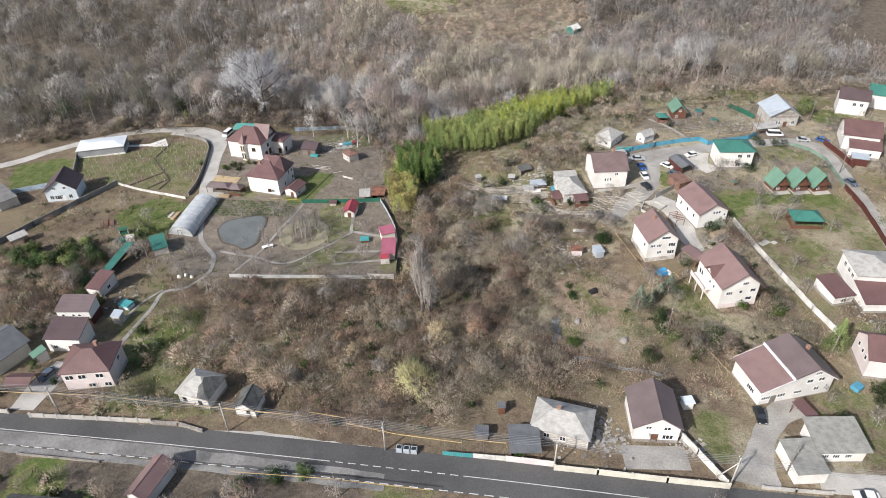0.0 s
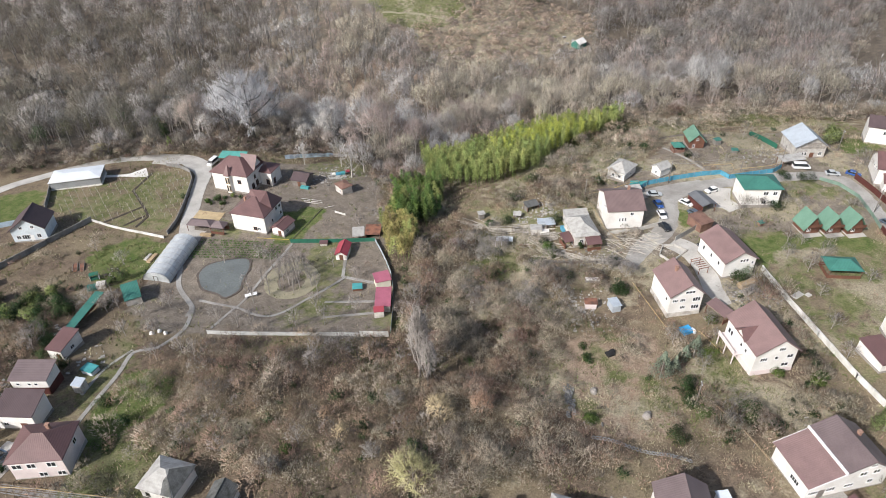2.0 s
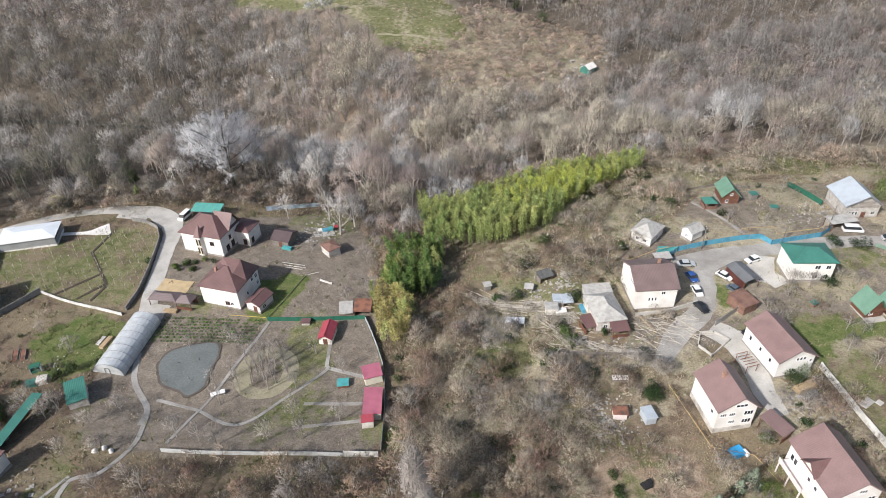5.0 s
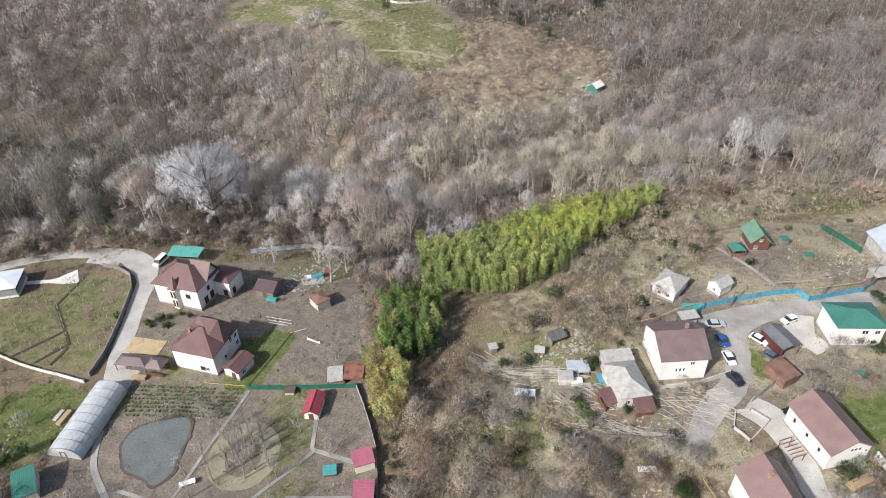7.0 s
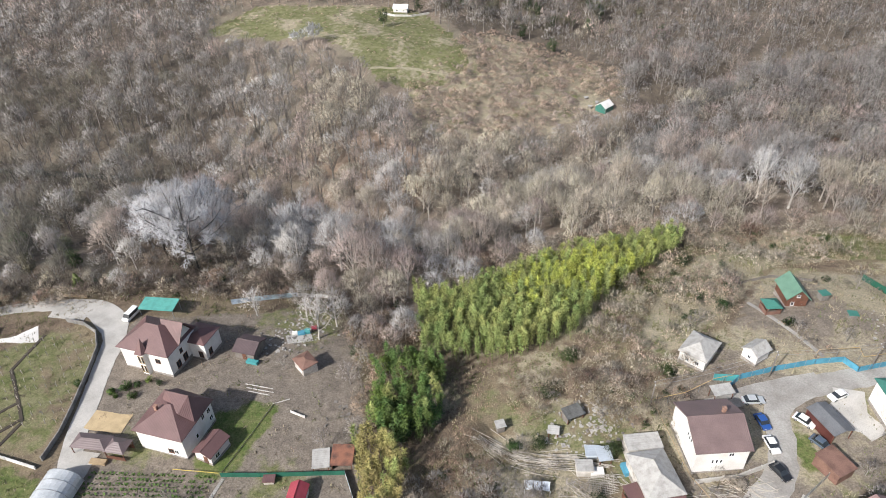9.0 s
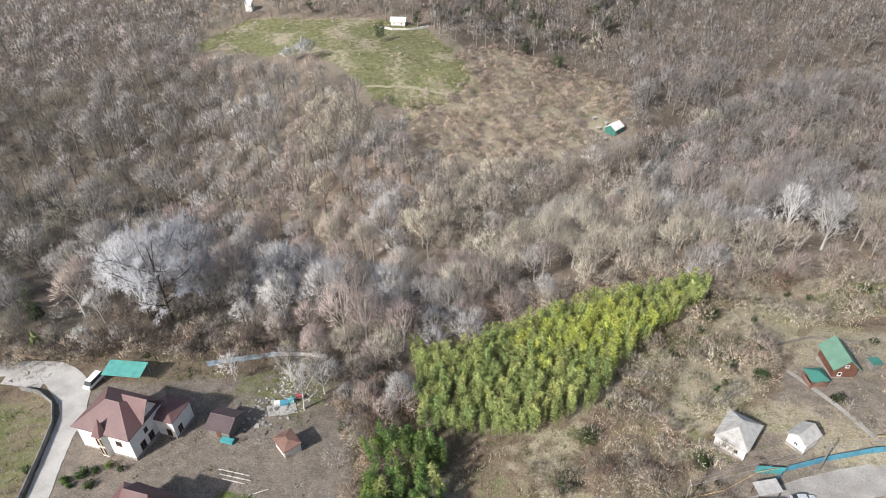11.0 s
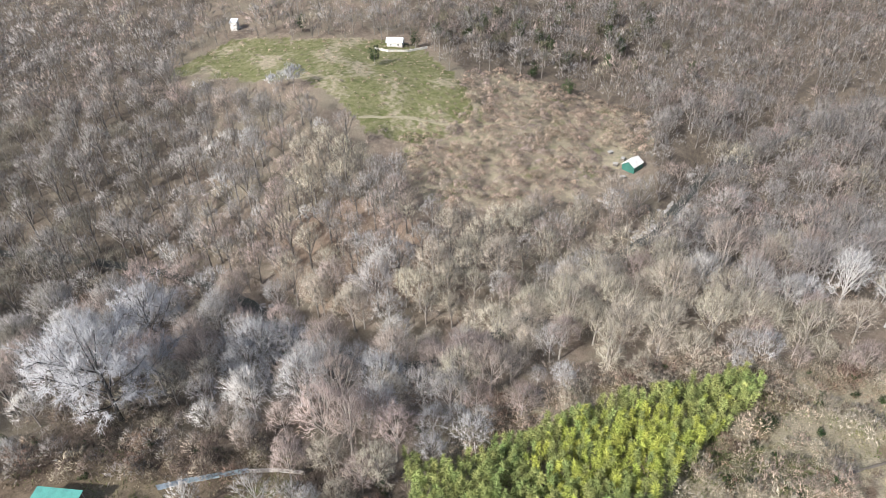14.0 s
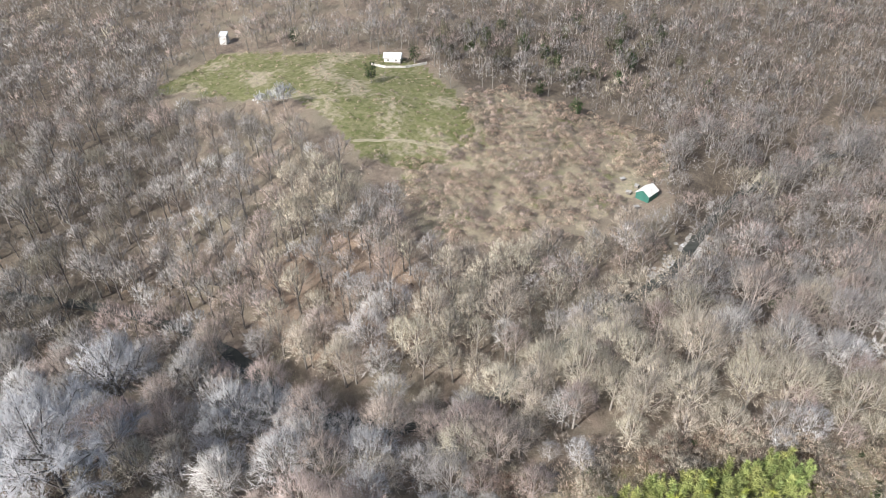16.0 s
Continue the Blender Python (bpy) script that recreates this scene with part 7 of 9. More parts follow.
litter("pale_rubble", "scattered pale rubble and boards", [(36, 139, 7, 130), (24, 76, 4, 20), (32, 76, 5, 50), (31, 82, 4, 40), (-32, 226, 8, 70), (35, 187, 6, 60), (28, 184, 6, 45), (45.5, 75, 3, 40), (77, 140, 6, 60), (-12, 181, 4, 10), (110, 205, 8, 40), (-88, 165, 3, 12), (45, 158, 5, 30), (72, 98, 5, 25), (100, 108, 4, 20), (-72, 102, 4, 8), (88, 385, 6, 30), (2, 497, 7, 30)], M_RUBBLE, 0.06, 0.28)
litter("scattered_boards", "pale boards, buckets and building scrap lying about", [(31, 78, 4, 45), (47, 75.5, 2.5, 32), (36, 138, 5, 30), (36, 186, 6, 45), (28, 181, 6, 30), (40, 159, 6, 35), (77, 140, 5, 25), (-30, 225, 6, 40), (-36, 220, 5, 20), (110, 205, 8, 25), (-92, 118, 5, 25), (-80, 128, 5, 20), (-90, 140, 4, 15), (74, 98, 5, 18)], M_RUBBLE, 0.06, 0.5)
litter("dark_rubble", "scattered dark scrap and broken timber", [(36, 138, 6, 40), (31, 78, 5, 40), (-32, 223, 8, 50), (38, 184, 8, 50), (52, 164, 6, 40), (45, 158, 5, 30), (78, 141, 5, 40), (-18, 196, 5, 20), (115, 203, 6, 40), (-95, 118, 6, 30)], M_GREYWOOD, 0.08, 0.45)
litter("river_stones", "grey stones in the river bed", [(84, 351, 5, 70), (91, 357, 5, 80), (98, 365, 5, 80), (105, 372, 5, 60), (70, 340, 5, 40), (-52, 320, 6, 50), (-40, 307, 5, 60), (-28, 298, 5, 60), (-16, 293, 5, 60), (-4, 293, 5, 40)], M_RUBBLE, 0.2, 0.9)
litter("river_foam", "white foam on the river", [(-38, 305, 3, 30), (-30, 299, 3, 26), (-20, 294, 4, 34), (-10, 293, 3, 20), (90, 356, 3, 16), (99, 366, 3, 12)], M_FOAM, 0.2, 0.9)

# vineyard stakes and kitchen garden rows
vines = Form()
for r in range(13):
    for k in range(22):
        x, y = -124 + k * 2.2 + r * 0.5, 190 + r * 2.9 + k * 0.25
        if inside(x, y, VINEYARD) and rs.random() < 0.8:
            z = ground_z(x, y)
            vines.tube([(x, y, z - 0.2), (x + rs.uniform(-0.1, 0.1), y, z + 1.1)], [0.1, 0.06], 4)
            for _ in range(3):
                vines.tube([(x, y, z + 0.7), (x + rs.uniform(-0.5, 0.5), y + rs.uniform(-0.5, 0.5), z + rs.uniform(0.9, 1.5))], [0.07, 0.03], 3)
tagged(new("vine_stocks", vines.mesh("vine_stocks", material("pale_vine_bark", (0.4, 0.365, 0.31), 0.95, 0, 0.3, 1, 6))), "pruned grey vine stocks in rows", "vines", kind="stuff")
rows_ = Form()
for r in range(8):
    for k in range(30):
        x, y = -69 + k * 0.85 + r * 0.3, 173.2 + r * 1.2 - k * 0.06
        if rs.random() < 0.85:
            z = ground_z(x, y)
            for _ in range(4):
                a = rs.random() * 6.28
                rows_.face((x, y, z), (x + 0.5 * math.cos(a), y + 0.5 * math.sin(a), z + 0.3), (x + 0.45 * math.cos(a + 0.9), y + 0.45 * math.sin(a + 0.9), z + 0.35))
tagged(new("vegetable_rows", rows_.mesh("vegetable_rows", M_FRESH)), "rows of low green vegetables", "vegetables", kind="stuff")


# ---- trees and shrubs ----
rng = np.random.default_rng(7)


def tubes(points, radii, sides):
    """Vertices and quads of many tapered tubes: points (n, k, 3), radii (n, k)."""
    n, k = radii.shape
    d = np.gradient(points, axis=1)
    d /= np.linalg.norm(d, axis=2, keepdims=True) + 1e-9
    ref = np.where(np.abs(d[..., 2:3]) > 0.9, np.array([1.0, 0, 0]), np.array([0, 0, 1.0]))
    a = np.cross(d, ref)
    a /= np.linalg.norm(a, axis=2, keepdims=True) + 1e-9
    b = np.cross(d, a)
    t = np.arange(sides) * 2 * np.pi / sides
    v = points[:, :, None, :] + radii[:, :, None, None] * (a[:, :, None, :] * np.cos(t)[None, None, :, None] + b[:, :, None, :] * np.sin(t)[None, None, :, None])
    v = v.reshape(-1, 3)
    i, j, s = np.meshgrid(np.arange(n), np.arange(k - 1), np.arange(sides), indexing="ij")
    at = lambda jj, ss: (i * k + jj) * sides + ss
    q = (s + 1) % sides
    A, B, C, D = at(j, s), at(j, q), at(j + 1, q), at(j + 1, s)
    return v, np.concatenate([np.stack([A, B, C], -1).reshape(-1, 3), np.stack([A, C, D], -1).reshape(-1, 3)])


def merge(chunks):
    vs, fs, n = [], [], 0
    for v, f in chunks:
        vs.append(v)
        fs.append(f + n)
        n += len(v)
    return np.concatenate(vs), np.concatenate(fs)


def blades(base, way, length, width, face=None):
    """Thin tapering triangles; face: the way their flat sides look."""
    side = np.cross(way, rng.normal(size=way.shape) if face is None else face)
    side /= np.linalg.norm(side, axis=1, keepdims=True) + 1e-9
    side *= (width / 2)[:, None]
    v = np.stack([base - side, base + side, base + way * length[:, None]], 1).reshape(-1, 3)
    return v, np.arange(len(v)).reshape(-1, 3)


def bare_tree(height, radius, twigs, limbs=9, forks=4, twig_w=0.06, low=0.25, narrow=1.0, thick=True, sprawl=False, droop=0.0, dome=0.6):
    """A leafless tree: a trunk whose limbs curve out and up, each limb forked, each fork set with sprigs and those with
    fine twigs. sprawl: long level limbs; droop: how far the twigs hang;
    dome: the share of the sprigs that fill the outside. Returns wood and twig arrays."""
    hub, radius = height * low, radius * narrow
    lean = rng.normal(size=2) * 0.03 * height
    tp = np.array([[[0, 0, -0.5], [lean[0] * 0.2, lean[1] * 0.2, hub * 0.6], [lean[0] * 0.6, lean[1] * 0.6, hub + (height - hub) * 0.3], [lean[0], lean[1], height * 0.82]]])
    r0 = 0.016 * height
    wood = [tubes(tp, np.array([[r0 * 1.35, r0, r0 * 0.7, r0 * 0.15]]), 6 if thick else 4)]
    u = (np.arange(limbs) + 0.5) / limbs
    az = np.arange(limbs) * 2.4 + rng.random(limbs) * 0.9
    el = np.radians((6 + 48 * u if sprawl else 14 + 66 * u) + rng.normal(size=limbs) * 7)
    centre = hub + (height - hub) * 0.42
    fr = rng.uniform(0.72, 1.0, limbs)
    end = np.stack([np.cos(az) * np.cos(el) * radius * fr, np.sin(az) * np.cos(el) * radius * fr, centre + np.sin(el) * (height - centre) * fr], 1)
    z0 = hub * 0.85 + (0.62 * height - hub * 0.85) * u ** 1.4
    f0 = z0 / (0.82 * height)
    start = np.stack([lean[0] * f0, lean[1] * f0, z0], 1)
    run = end - start
    size = np.linalg.norm(run, axis=1)
    ctrl = start + run * 0.5 + rng.normal(size=(limbs, 3)) * (0.07 * size)[:, None] + np.array([0, 0, -0.06]) * size[:, None]

    def on_limb(i, t):
        t = t[:, None]
        return start[i] * (1 - t) ** 2 + ctrl[i] * 2 * t * (1 - t) + end[i] * t ** 2, (ctrl[i] - start[i]) * (1 - t) + (end[i] - ctrl[i]) * t

    stops = (0, 0.35, 0.7, 1.0) if thick else (0, 0.5, 1.0)
    every = np.arange(limbs)
    lp = np.stack([on_limb(every, np.full(limbs, t))[0] for t in stops], 1)
    wood.append(tubes(lp, np.outer(np.ones(limbs), [r0 * (0.52 - 0.42 * t) for t in stops]), 3))
    k = limbs * forks
    src = np.repeat(every, forks)
    t = 0.22 + 0.78 * (np.tile(np.arange(forks), limbs) + rng.random(k)) / forks
    fb, tang = on_limb(src, t)
    tang = tang / np.linalg.norm(tang, axis=1, keepdims=True)
    fd = tang * 0.8 + rng.normal(size=(k, 3)) * 0.5 + np.array([0, 0, 0.1 if sprawl else 0.28])
    fd /= np.linalg.norm(fd, axis=1, keepdims=True)
    fl = size[src] * rng.uniform(0.2, 0.42, k) * (1.2 - 0.5 * t)
    if thick:
        wood.append(tubes(np.stack([fb, fb + fd * fl[:, None]], 1), np.outer(np.ones(k), [r0 * 0.22, r0 * 0.06]), 3))
    else:
        wood.append(blades(fb, fd, fl, np.full(k, r0 * 0.5)))
    hang = np.array([0, 0, 0.22 - droop])
    ns = max(k, int(twigs * 0.3))
    pick = np.arange(ns) % k
    sb = fb[pick] + fd[pick] * (fl[pick] * rng.uniform(0.12, 1.0, ns))[:, None]
    sd = fd[pick] + rng.normal(size=(ns, 3)) * 0.55 + hang
    # the outer sprigs fill a lobed dome
    out = rng.random(ns) < dome
    d = rng.normal(size=(ns, 3))
    d[:, 2] = np.where(d[:, 2] < -0.35, -d[:, 2], d[:, 2])
    d /= np.linalg.norm(d, axis=1, keepdims=True)
    q = rng.normal(size=(9, 3))
    q /= np.linalg.norm(q, axis=1, keepdims=True)
    lobed = 0.66 + 0.34 * np.max(np.clip(d @ q.T, 0, 1) ** 4, axis=1)
    half = (height - hub * 0.8) / 2
    shell = np.array([lean[0], lean[1], height - half]) + d * np.array([radius, radius, half]) * (lobed * rng.uniform(0.42, 0.86, ns) ** 0.6)[:, None]
    sb = np.where(out[:, None], shell, sb)
    sd = np.where(out[:, None], d * 0.75 + rng.normal(size=(ns, 3)) * 0.35 + np.array([0, 0, 0.45]), sd)
    sd /= np.linalg.norm(sd, axis=1, keepdims=True)
    sl = min(radius, 7) * rng.uniform(0.16, 0.3, ns)
    nt = max(twigs - ns, 1)
    pick = rng.integers(0, ns, nt)
    tb = sb[pick] + sd[pick] * (sl[pick] * rng.uniform(0.15, 0.9, nt))[:, None]
    td = sd[pick] + rng.normal(size=(nt, 3)) * 0.5 + hang
    td /= np.linalg.norm(td, axis=1, keepdims=True)
    tl = min(radius, 7) * rng.uniform(0.12, 0.27, nt)
    tb[:, 2], sb[:, 2] = np.maximum(tb[:, 2], 0.04 * height), np.maximum(sb[:, 2], 0.04 * height)
    up = np.array([0, 0, 1.0])
    crown = [blades(sb, sd, sl, twig_w * 1.2 * rng.uniform(0.7, 1.3, ns), up + rng.normal(size=(ns, 3)) * 0.3),
             blades(tb, td, tl, twig_w * rng.uniform(0.6, 1.4, nt), up + rng.normal(size=(nt, 3)) * 0.3)]
    crown = merge(crown)
    return merge(wood), (*crown, crown_normals(crown[0]))


def leaf_crown(height, radius, leaves, size, squash=1.0, clumps=14, shape="round"):
    """A leafy crown: clumps of small leaf triangles with gaps between them."""
    if shape == "cone":
        z = rng.random(clumps) ** 0.8
        rr = radius * (1 - z) * rng.uniform(0.55, 1.0, clumps)
        a = rng.random(clumps) * 6.28
        c = np.stack([rr * np.cos(a), rr * np.sin(a), height * (0.08 + 0.88 * z)], 1)
        cr = radius * 0.35 * (1.15 - z)
    else:
        d = rng.normal(size=(clumps, 3))
        d /= np.linalg.norm(d, axis=1, keepdims=True)
        c = d * np.array([radius, radius, (height * 0.42) * squash]) * rng.uniform(0.45, 0.85, clumps)[:, None] + np.array([0, 0, height * 0.58])
        cr = np.full(clumps, radius * 0.42)
    pick = rng.integers(0, clumps, leaves)
    d = rng.normal(size=(leaves, 3))
    d /= np.linalg.norm(d, axis=1, keepdims=True)
    p = c[pick] + d * (cr[pick] * rng.uniform(0.5, 1.0, leaves))[:, None]
    way = d * 0.6 + rng.normal(size=(leaves, 3)) * 0.6 + np.array([0, 0, 0.2])
    way /= np.linalg.norm(way, axis=1, keepdims=True)
    v, f = blades(p, way, size * rng.uniform(0.7, 1.3, leaves), size * 0.55 * rng.uniform(0.7, 1.3, leaves), np.array([0, 0, 1.0]) + rng.normal(size=(leaves, 3)) * 0.5)
    n = np.repeat(d * 0.7 + (p - np.array([0, 0, height * 0.4])) / radius * 0.6 + rng.normal(size=(leaves, 3)) * 0.35, 3, axis=0)
    return v, f, n / np.linalg.norm(n, axis=1, keepdims=True)


def bamboo_plume(height, leaves):
    """An arching bamboo culm with a feathery, pointed head of leaves."""
    lean = rng.normal(size=2) * 0.7
    t = np.linspace(0, 1, 5)
    axis = np.stack([lean[0] * t ** 2.2, lean[1] * t ** 2.2, height * t - 0.2], 1)
    wood = tubes(axis[None], np.linspace(0.05, 0.015, 5)[None], 4)
    s = rng.uniform(0.12, 1.0, leaves) ** 0.55
    p = np.stack([lean[0] * s ** 2.2, lean[1] * s ** 2.2, height * s], 1)
    spread = 1.0 * (1.03 - s) ** 0.5
    d = rng.normal(size=(leaves, 3)) * np.array([1, 1, 0.2])
    d /= np.linalg.norm(d, axis=1, keepdims=True)
    p = p + d * (spread * rng.uniform(0.15, 0.85, leaves))[:, None]
    way = d * 0.8 + np.array([0, 0, 0.35]) + rng.normal(size=(leaves, 3)) * 0.35
    way /= np.linalg.norm(way, axis=1, keepdims=True)
    v, f = blades(p, way, rng.uniform(0.5, 1.0, leaves), rng.uniform(0.12, 0.22, leaves), d * 0.6 + np.array([0, 0, 0.9]) + rng.normal(size=(leaves, 3)) * 0.3)
    return wood, (v, f)


def crown_normals(v):
    """Normals that point out of a crown, so that its fine blades take the light as one rounded mass."""
    h = v[:, 2].max()
    r = max(np.abs(v[:, :2]).max(), 0.1)
    n = np.stack([v[:, 0] / r, v[:, 1] / r, (v[:, 2] - 0.4 * h) / (0.6 * h) + 0.45], 1)
    n /= np.linalg.norm(n, axis=1, keepdims=True) + 1e-6
    n += np.repeat(rng.normal(size=(len(v) // 3, 3)) * 0.25, 3, axis=0)
    return n / (np.linalg.norm(n, axis=1, keepdims=True) + 1e-6)


def array_mesh(name, v, f, mat, tone=None, normals=None):
    if normals is not None:
        back = np.cross(v[f[:, 1]] - v[f[:, 0]], v[f[:, 2]] - v[f[:, 0]])[:, 2] < 0
        f = np.where(back[:, None], f[:, ::-1], f)
    me = bpy.data.meshes.new(name)
    me.vertices.add(len(v))
    me.vertices.foreach_set("co", np.ascontiguousarray(v, dtype=np.float32).ravel())
    me.loops.add(3 * len(f))
    me.loops.foreach_set("vertex_index", np.ascontiguousarray(f, dtype=np.int32).ravel())
    me.polygons.add(len(f))
    me.polygons.foreach_set("loop_start", np.arange(0, 3 * len(f), 3, dtype=np.int32))
    me.update(calc_edges=True)
    if tone is not None:
        me.attributes.new("tone", "FLOAT", "POINT").data.foreach_set("value", np.ascontiguousarray(tone, dtype=np.float32))
    if normals is not None:
        me.polygons.foreach_set("use_smooth", np.ones(len(f), dtype=bool))
        me.normals_split_custom_set_from_vertices(normals.astype(np.float32))
    me.materials.append(mat)
    return me


class Woods:
    """Plants too many to count, joined by material into one object each."""

    def __init__(self):
        self.v, self.f, self.t, self.m, self.n = [], [], [], [], 0

    def put(self, vf, x, y, z, yaw, size, tall=1.0):
        v, f = vf[:2]
        c, s = math.cos(yaw), math.sin(yaw)
        w = np.empty_like(v)
        w[:, 0], w[:, 1], w[:, 2] = (v[:, 0] * c - v[:, 1] * s) * size + x, (v[:, 0] * s + v[:, 1] * c) * size + y, v[:, 2] * size * tall + z
        self.v.append(w)
        self.f.append(f + self.n)
        self.t.append(np.full(len(v), rng.random()))
        if len(vf) > 2:
            n = vf[2]
            self.m.append(np.stack([n[:, 0] * c - n[:, 1] * s, n[:, 0] * s + n[:, 1] * c, n[:, 2]], 1))
        self.n += len(v)

    def done(self, name, label, category, mat):
        if self.v:
            ob = new(name, array_mesh(name, np.concatenate(self.v), np.concatenate(self.f), mat, np.concatenate(self.t), np.concatenate(self.m) if len(self.m) == len(self.v) else None))
            tagged(ob, label, category, kind="stuff")


def plant_thing(name, label, wood, crown, crown_mat, m, group="", bark=None, category="tree"):
    e = empty(name, label, category, m, group)
    if wood is not None:
        part("trunk", wood if isinstance(wood, bpy.types.Mesh) else array_mesh("trunk", *wood, bark or M_BARK), None, e)
    part("crown", crown if isinstance(crown, bpy.types.Mesh) else array_mesh("crown", crown[0], crown[1], crown_mat, np.zeros(len(crown[0])), crown[2]), None, e)
    return e


TREES_NEAR = [bare_tree(h, r, n, l, 6, 0.056, low) for h, r, n, l, low in ((17, 7.0, 2300, 11, 0.25), (15, 6.4, 2050, 10, 0.3), (19, 7.2, 2400, 12, 0.28), (13, 6.0, 1900, 10, 0.18), (17, 5.4, 1800, 10, 0.33), (18, 6.6, 2150, 11, 0.3))]
TREES_MID = [bare_tree(h, r, n, 8, 5, 0.1, low, thick=False, dome=0.75) for h, r, n, low in ((17, 6.8, 720, 0.25), (15, 6.4, 660, 0.2), (18, 7.0, 740, 0.28), (13, 6.0, 600, 0.2))]
TREES_FAR = [bare_tree(h, r, n, 5, 3, 0.21, 0.12, thick=False, dome=0.85) for h, r, n in ((16, 7.6, 260), (14, 7.0, 240), (18, 7.8, 270))]
SLIM = [bare_tree(h, r, n, 9, 5, 0.09, low, thick=False) for h, r, n, low in ((19, 6.0, 760, 0.36), (20, 6.4, 800, 0.4), (18, 5.8, 720, 0.34))]
BUSHES = [bare_tree(h, r, n, 7, 4, w, 0.04, thick=False, dome=0.9) for h, r, n, w in ((2.8, 2.3, 200, 0.08), (2.0, 2.1, 170, 0.08), (4.2, 2.9, 260, 0.085), (1.5, 1.5, 100, 0.08), (5.4, 3.1, 320, 0.085))]
THICK_BUSHES = [bare_tree(h, r, n, 9, 5, 0.052, 0.04, thick=False, dome=0.9) for h, r, n in ((2.8, 2.3, 350), (2.0, 2.1, 280), (4.2, 3.0, 450), (1.6, 1.6, 190), (5.6, 3.2, 540))]
FAR_BUSHES = [bare_tree(h, r, n, 6, 3, 0.125, 0.04, thick=False, dome=0.95) for h, r, n in ((3.0, 2.4, 260), (2.4, 2.0, 210), (4.0, 2.8, 300))]
EDGE_TREES = [bare_tree(h, r, 620, 9, 5, 0.085, 0.07, thick=False) for h, r in ((8, 4.6), (10, 5.2), (7, 4.4))]
LEAFY = [leaf_crown(3.4, 1.7, 420, 0.34), leaf_crown(2.2, 1.4, 300, 0.3)]

KEEP_OUT = []
for ob in list(scene.objects):
    if ob.parent is None and ob.get("category") in ("house", "shed", "cottage", "garage", "annexe", "hut", "cabin", "porch", "house wing", "chalet", "annexe"):
        KEEP_OUT.append((ob.location.x, ob.location.y, 6.5))


def free(x, y, extra=0.0):
    """Whether nothing built stands there."""
    return all((x - a) ** 2 + (y - b) ** 2 > (r + extra) ** 2 for a, b, r in KEEP_OUT)


LANES = [(-81, 231, 7), (-77.5, 222, 6), (-76.5, 212, 6), (-75, 200, 6), (-74, 190, 6), (52, 154, 5), (58, 162, 6), (68, 170, 7), (73, 178, 8), (76, 186, 8), (88, 190, 7), (96, 191, 7), (104, 191.5, 7), (113, 191, 7), (122, 191, 6), (127, 186, 5), (128, 178, 5), (127, 169, 5), (125, 153, 5), (121, 135, 5), (66, 163, 5), (70, 156, 6), (70, 147, 5), (71, 139, 5), (62, 77, 6), (58, 71, 7), (67, 82, 6), (-82, 96, 6), (-80, 103, 6)]


def off_lanes(x, y):
    return all((x - a) ** 2 + (y - b) ** 2 > r * r for a, b, r in LANES) and y > road_mid(x) + 8


GREY, BUDS, PALE, BARKS, MAUVE, SHADE_TWIGS, DUSK, BROWN = Woods(), Woods(), Woods(), Woods(), Woods(), Woods(), Woods(), Woods()
REDS, TANS, SHRUB_GREEN, GREYS, HAZEL = Woods(), Woods(), Woods(), Woods(), Woods()
tree_meshes = {}


HILL = [(-150, 330), (-100, 345), (-62, 340), (-40, 322), (-20, 310), (2, 312), (14, 330), (10, 360), (-8, 395), (-30, 425), (-52, 447), (-90, 460), (-150, 462)]
RIVER_GAP = [(-54, 322), (-44, 307), (-30, 294), (-16, 290), (-4, 296), (-10, 303), (-24, 304), (-38, 314), (-48, 328)]
CABIN_PLOT = [(83, 384), (97, 384), (97, 400), (83, 400)]
RAPIDS = [(80, 346), (92, 357), (108, 368), (104, 376), (88, 366), (78, 354)]


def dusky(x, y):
    """Whether the wood there takes the twigs darkened to stand for shade."""
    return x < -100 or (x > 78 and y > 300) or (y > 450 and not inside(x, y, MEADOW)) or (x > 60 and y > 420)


def screens(x, y, tall, poly):
    """Whether a tree there would close the gap in the wood on the village's side of poly."""
    return any(inside(x + (x - 6) * k, y + (y - 168) * k, poly) for k in (tall * f / 125 for f in (0.0, 0.25, 0.5, 0.75, 1.0)))


